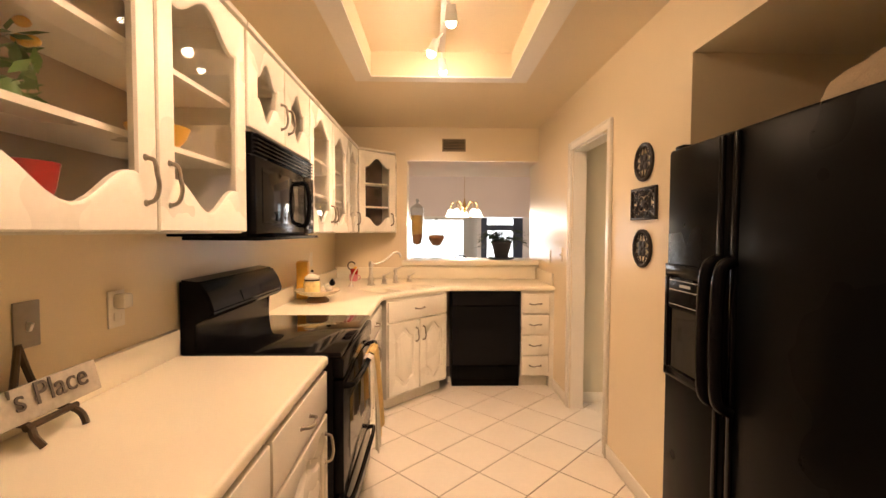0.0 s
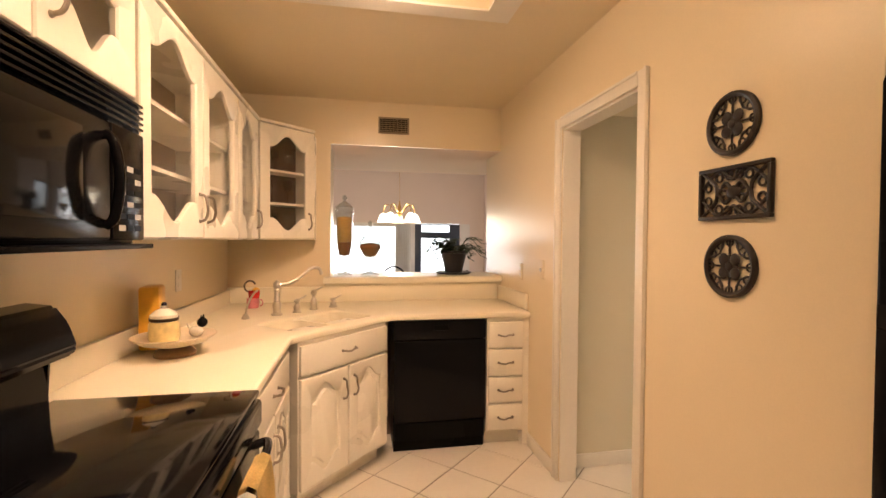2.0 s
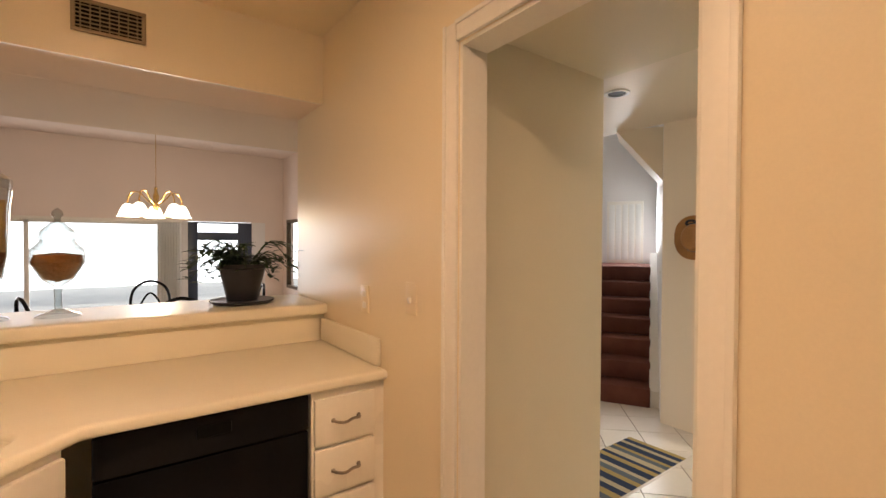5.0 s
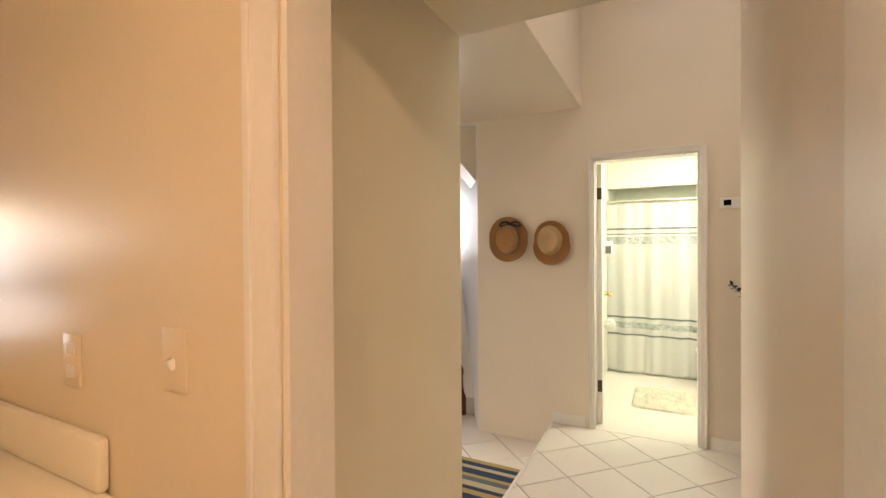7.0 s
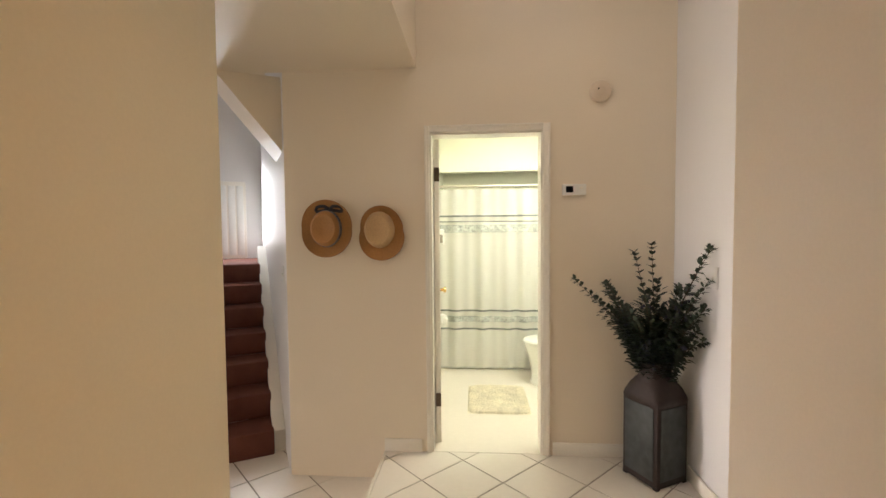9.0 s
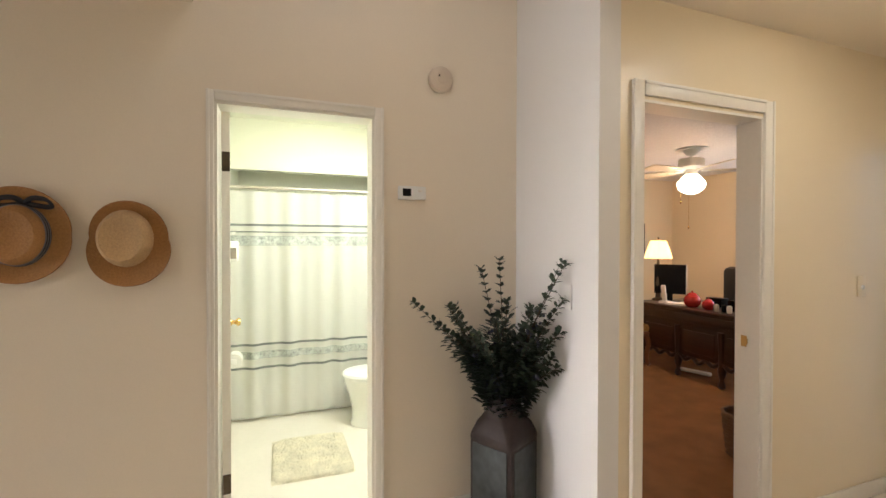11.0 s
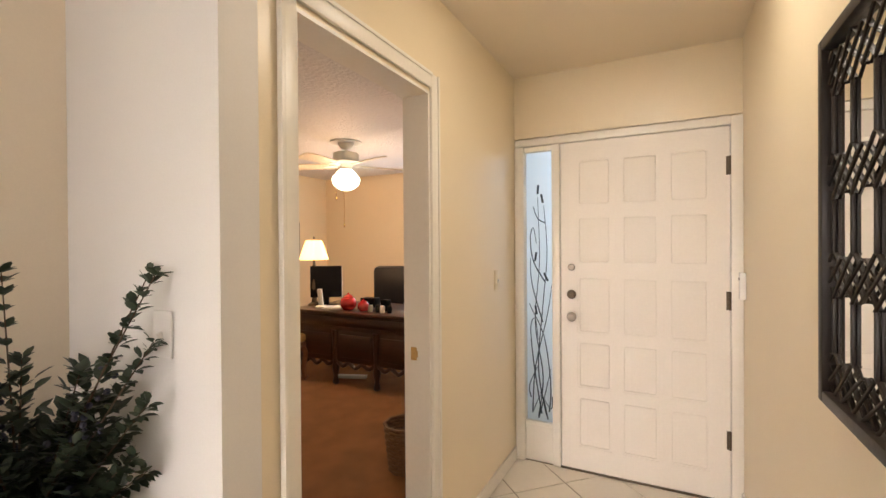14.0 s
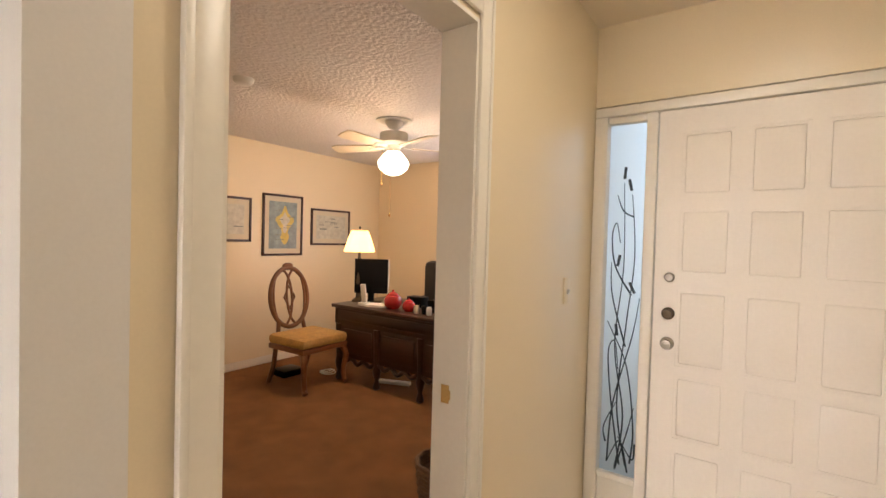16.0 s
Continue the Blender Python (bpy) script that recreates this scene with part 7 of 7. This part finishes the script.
for nm, b in (("window_frame", (4.2, 4.25, -2.76, -2.64, 0.9, 2.0)), ("window_frame", (5.60, 5.65, -2.76, -2.64, 0.9, 2.0)), ("window_frame", (4.25, 5.60, -2.76, -2.64, 0.9, 0.95)), ("window_frame", (4.25, 5.60, -2.76, -2.64, 1.95, 2.0))):
    part(nm, blocks(b, bevel=0.003), M_TRIM, wo)
gp = part("pane", blocks((4.25, 5.60, -2.73, -2.724, 0.95, 1.95)), M_GLASS, wo)
gp.visible_shadow = False
for i in range(24):
    part("slat", moved(blocks((4.26, 5.59, -0.018, 0.018, -0.001, 0.001)), pose(0, -2.68, 0.97 + i * 0.041, 35, 0, 0)), M_WHITE, wo)
fs = thing("smoke_detector", "round white smoke detector on the office ceiling", "detector", (5.4, 0.35, OC - 0.036))
bm = bmesh.new()
turned(bm, [(0.001, 0), (0.045, 0), (0.06, 0.012), (0.065, 0.035), (0.001, 0.035)], 24)
part("body", bm, M_WHITE, fs)
stk = thing("strike_plate", "brass strike plate on the office door jamb", "strike plate", (OX + 0.075, 0.8125, 0.94))
part("plate", blocks((-0.014, 0.014, 0, 0.002, -0.028, 0.028)), M_BRASS, stk)
part("lip", blocks((-0.02, -0.012, 0.001, 0.005, -0.014, 0.014)), M_BRASS, stk)

# ---- dining room ----
chd = thing("chandelier", "brass chandelier with five lit glass tulip shades", "chandelier", (0.50, 7.80, 0))
DC = 3.10
bm = bmesh.new()
turned(bm, [(0.06, DC - 0.002), (0.055, DC - 0.02), (0.02, DC - 0.04), (0.001, DC - 0.04)], 20)
part("canopy", bm, M_BRASS, chd)
bm = bmesh.new()
cyl(bm, (0, 0, 1.98), (0, 0, DC - 0.03), 0.003, 0.003, 8)
part("chain", bm, M_BRASS, chd)
bm = bmesh.new()
turned(bm, [(0.001, 1.72), (0.02, 1.73), (0.035, 1.78), (0.02, 1.83), (0.03, 1.88), (0.014, 1.94), (0.018, 1.97), (0.001, 1.99)], 20)
part("column", bm, M_BRASS, chd)
M_TULIP = glow("lit opal tulip glass", (1.0, 0.90, 0.72), 5.0)
for k in range(5):
    a = 2 * math.pi * k / 5 + 0.3
    c, s = math.cos(a), math.sin(a)
    bm = bmesh.new()
    tube(bm, [(r * c, r * s, z) for r, z in [(p.x, p.y) for p in curve_pts([(0.02, 1.80, 0), (0.08, 1.84, 0), (0.15, 1.92, 0), (0.22, 1.92, 0), (0.255, 1.84, 0), (0.255, 1.80, 0)], 5)]], 0.007, 8)
    arm = part("arm", bm, M_BRASS, chd)
    bm = bmesh.new()
    turned(bm, [(0.02, 1.80), (0.045, 1.78), (0.07, 1.73), (0.085, 1.68), (0.10, 1.665), (0.08, 1.685), (0.001, 1.70)], 20, (0.255 * c, 0.255 * s, 0))
    tu = part("tulip_shade", bm, M_TULIP, arm, "glowing opal glass shade")
    tu.visible_shadow = False

# glass doors to the terrace
M_NAVY = paint("dark blue-grey door paint", (0.035, 0.05, 0.085), 0.35, vary=0.1)
sl = thing("sliding_door", "wide white-framed sliding glass door to the terrace", "door", (0, 0, 0))
for x0, x1 in ((-2.6, -2.54), (-1.0, -0.94), (0.74, 0.80)):
    part("stile", blocks((x0, x1, 11.52, 11.58, LOW, 1.77), bevel=0.004), M_TRIM, sl)
part("head_rail", blocks((-2.54, 0.74, 11.52, 11.58, 1.70, 1.77), bevel=0.004), M_TRIM, sl)
part("sill_rail", blocks((-2.54, 0.74, 11.52, 11.58, LOW, LOW + 0.06), bevel=0.004), M_TRIM, sl)
for x0, x1 in ((-2.54, -1.0), (-0.94, 0.74)):
    g = part("glass_pane", blocks((x0, x1, 11.547, 11.553, LOW + 0.06, 1.70)), M_GLASS, sl)
    g.visible_shadow = False
vb = thing("vertical_blinds", "stack of white vertical blinds beside the glass door", "blinds", (0, 0, 0))
part("head_rail", blocks((-2.6, 1.1, 11.40, 11.46, 1.74, 1.79), bevel=0.004), M_TRIM, vb)
for i in range(9):
    part("slat", moved(blocks((-0.04, 0.04, -0.001, 0.001, LOW + 0.03, 1.74)), pose(0.74 + i * 0.042, 11.43, 0, 0, 0, 62)), M_WHITE, vb)
td = thing("terrace_door", "dark blue-grey glazed terrace door with a transom", "door", (0, 0, 0))
for nm, b in (("stile", (1.20, 1.36, 11.51, 11.57, LOW, 1.77)), ("stile", (2.05, 2.30, 11.51, 11.57, LOW, 1.77)), ("rail", (1.36, 2.05, 11.51, 11.57, 1.43, 1.58)), ("rail", (1.36, 2.05, 11.51, 11.57, LOW, 0.1)), ("rail", (1.36, 2.05, 11.51, 11.57, 1.74, 1.77))):
    part(nm, blocks(b, bevel=0.004), M_NAVY, td)
for z0, z1 in ((0.1, 1.43), (1.58, 1.74)):
    g = part("glass_pane", blocks((1.36, 2.05, 11.537, 11.543, z0, z1)), M_GLASS, td)
    g.visible_shadow = False
slab("trim_terrace", [(0.80, 1.20, 11.5, 11.6, LOW, 1.78), (2.30, 2.55, 11.5, 11.6, LOW, 1.78)], M_WHITEWALL, "white wall between the glass doors", category="wall")
wd = thing("window_dining", "dining room side window in a dark frame", "window", (0, 0, 0), kind="structure")
for nm, b in (("window_frame", (2.88, 2.96, 9.46, 9.52, 0.5, 1.84)), ("window_frame", (2.88, 2.96, 11.14, 11.2, 0.5, 1.84)), ("window_frame", (2.88, 2.96, 9.52, 11.14, 1.78, 1.84)), ("window_frame", (2.88, 2.96, 9.52, 11.14, 0.5, 0.56))):
    part(nm, blocks(b, bevel=0.004), M_BRONZE, wd)
g = part("pane", blocks((2.915, 2.921, 9.52, 11.14, 0.56, 1.78)), M_GLASS, wd)
g.visible_shadow = False
dt = thing("dining_table", "round dark wooden dining table under the chandelier", "table", (0.50, 7.80, LOW))
bm = bmesh.new()
turned(bm, [(0.001, 0.71), (0.55, 0.71), (0.57, 0.725), (0.55, 0.745), (0.001, 0.745)], 40)
part("tabletop", bm, M_DARKWOOD, dt)
bm = bmesh.new()
turned(bm, [(0.30, 0.0), (0.28, 0.04), (0.07, 0.09), (0.05, 0.3), (0.07, 0.55), (0.05, 0.71)], 20, closed=True)
part("pedestal", bm, M_DARKWOOD, dt)
bw = thing("dining_chair", "black bentwood dining chair at the round table", "chair", (0.62, 6.98, LOW), 180, "dining chairs")
bm = bmesh.new()
turned(bm, [(0.001, 0.43), (0.20, 0.43), (0.21, 0.45), (0.001, 0.455)], 24)
part("seat", bm, M_BLACK, bw)
bm = bmesh.new()
tube(bm, curve_pts([(-0.19, 0.16, 0.44), (-0.21, 0.2, 0.75), (-0.17, 0.23, 1.0), (0, 0.25, 1.10), (0.17, 0.23, 1.0), (0.21, 0.2, 0.75), (0.19, 0.16, 0.44)], 6), 0.016, 8)
part("backrest", bm, M_BLACK, bw)
bm = bmesh.new()
tube(bm, curve_pts([(-0.10, 0.17, 0.45), (-0.12, 0.21, 0.75), (0, 0.235, 0.95), (0.12, 0.21, 0.75), (0.10, 0.17, 0.45)], 6), 0.012, 8)
part("back_loop", bm, M_BLACK, bw)
for sx in (-1, 1):
    for sy in (-1, 1):
        bm = bmesh.new()
        cyl(bm, (sx * 0.19, sy * 0.19, 0.0), (sx * 0.15, sy * 0.15, 0.44), 0.013, 0.017, 10)
        part("leg", bm, M_BLACK, bw)
for x, y, a in ((-0.28, 7.55, 110), (1.30, 7.70, 265), (0.50, 8.65, 0)):
    copy_thing(bw, pose(x, y, LOW, 0, 0, a))

# outdoors
M_PATIO = paint("pale terrace concrete", (0.50, 0.48, 0.44), 0.85, vary=0.12, grain=30, patch=1.5, bump=0.2)
bm = bmesh.new()
box(bm, -400, 400, -400, 400, LOW - 0.32, LOW - 0.2)
tagged(part("ground", bm, M_PATIO), "pale concrete ground outside", "ground", kind="structure")

M_HAZE = glow("bright hazy daylight", (0.95, 0.98, 1.0), 3.2)
M_PORCH = glow("pale blue daylight", (0.72, 0.86, 1.0), 1.5)
for nm, b, mt, lab in (("backdrop_terrace", (-14, 16, 24, 24.1, -1, 9), M_HAZE, "bright hazy distance beyond the terrace"), ("backdrop_side", (18, 18.1, 2, 24, -1, 9), M_HAZE, "bright hazy distance beyond the side window"),
                       ("backdrop_front", (-2, 10, -9.1, -9, -1, 7), M_PORCH, "pale sky beyond the front door")):
    tagged(part(nm, blocks(b), mt), lab, "backdrop", kind="structure")

# ---- floor tiles, laid on the diagonal ----
SIDE = 0.332
ROOT = Vector((0.216, 3.33))
C45 = math.sqrt(0.5)
tile_bm = bmesh.new()
box(tile_bm, -SIDE / 2 + 0.0035, SIDE / 2 - 0.0035, -SIDE / 2 + 0.0035, SIDE / 2 - 0.0035, -0.006, 0.0, 0.0015)
bmesh.ops.recalc_face_normals(tile_bm, faces=tile_bm.faces)
TILE = bpy.data.meshes.new("floor_tile")
tile_bm.to_mesh(TILE)
tile_bm.free()
TILE.materials.append(M_TILE)


def clip(poly, x0, x1, y0, y1):
    """A plan polygon cut to a rectangle."""
    for ax, lim, keep in ((0, x0, 1), (0, x1, -1), (1, y0, 1), (1, y1, -1)):
        out = []
        for i, p in enumerate(poly):
            q = poly[(i + 1) % len(poly)]
            ip, iq = (p[ax] - lim) * keep >= 0, (q[ax] - lim) * keep >= 0
            if ip:
                out.append(p)
            if ip != iq:
                t = (lim - p[ax]) / (q[ax] - p[ax])
                out.append((p[0] + t * (q[0] - p[0]), p[1] + t * (q[1] - p[1])))
        poly = out
        if len(poly) < 3:
            return []
    return poly


def lay(x0, x1, y0, y1, z, owner, shift=0.0):
    d = SIDE * C45 * 2
    for i in range(-40, 60):
        for j in range(-40, 60):
            cx = ROOT.x + shift * d / 2 + (i + j) * d / 2
            cy = ROOT.y + (i - j) * d / 2 + d / 2
            if not (x0 - d / 2 < cx < x1 + d / 2 and y0 - d / 2 < cy < y1 + d / 2):
                continue
            h = d / 2 - 0.005
            whole = [(cx - h, cy), (cx, cy - h), (cx + h, cy), (cx, cy + h)]
            cut = clip(whole, x0, x1, y0, y1)
            if len(cut) < 3:
                continue
            if len(cut) == 4 and abs(cut[0][0] - whole[0][0]) < 1e-9 and cx - h >= x0 and cx + h <= x1 and cy - h >= y0 and cy + h <= y1:
                ob = new("tile", TILE)
                ob.parent = owner
                ob.matrix_basis = pose(cx, cy, z, 0, 0, 45)
            else:
                bm = bmesh.new()
                try:
                    f = bm.faces.new([bm.verts.new((x - cx, y - cy, -0.006)) for x, y in cut])
                except ValueError:
                    bm.free()
                    continue
                r = bmesh.ops.extrude_face_region(bm, geom=[f])
                bmesh.ops.translate(bm, vec=(0, 0, 0.006), verts=[v for v in r["geom"] if isinstance(v, bmesh.types.BMVert)])
                ob = part("tile", bm, M_TILE, owner, smooth=0)
                ob.matrix_basis = pose(cx, cy, z)


high, low = bpy.data.objects["floor"], bpy.data.objects["floor_low"]
lay(-0.62, KX1, -0.9, 4.10, 0.0, high)
lay(KX1, PX, 2.606, 3.44, 0.0, high)
lay(PX, HX1, 1.80, 3.594, 0.0, high, 1)
lay(2.13, OX, FY, 1.80, 0.0, high, 1)
lay(PX, 4.9, 3.62, 5.4, LOW + 0.004, low, 1)
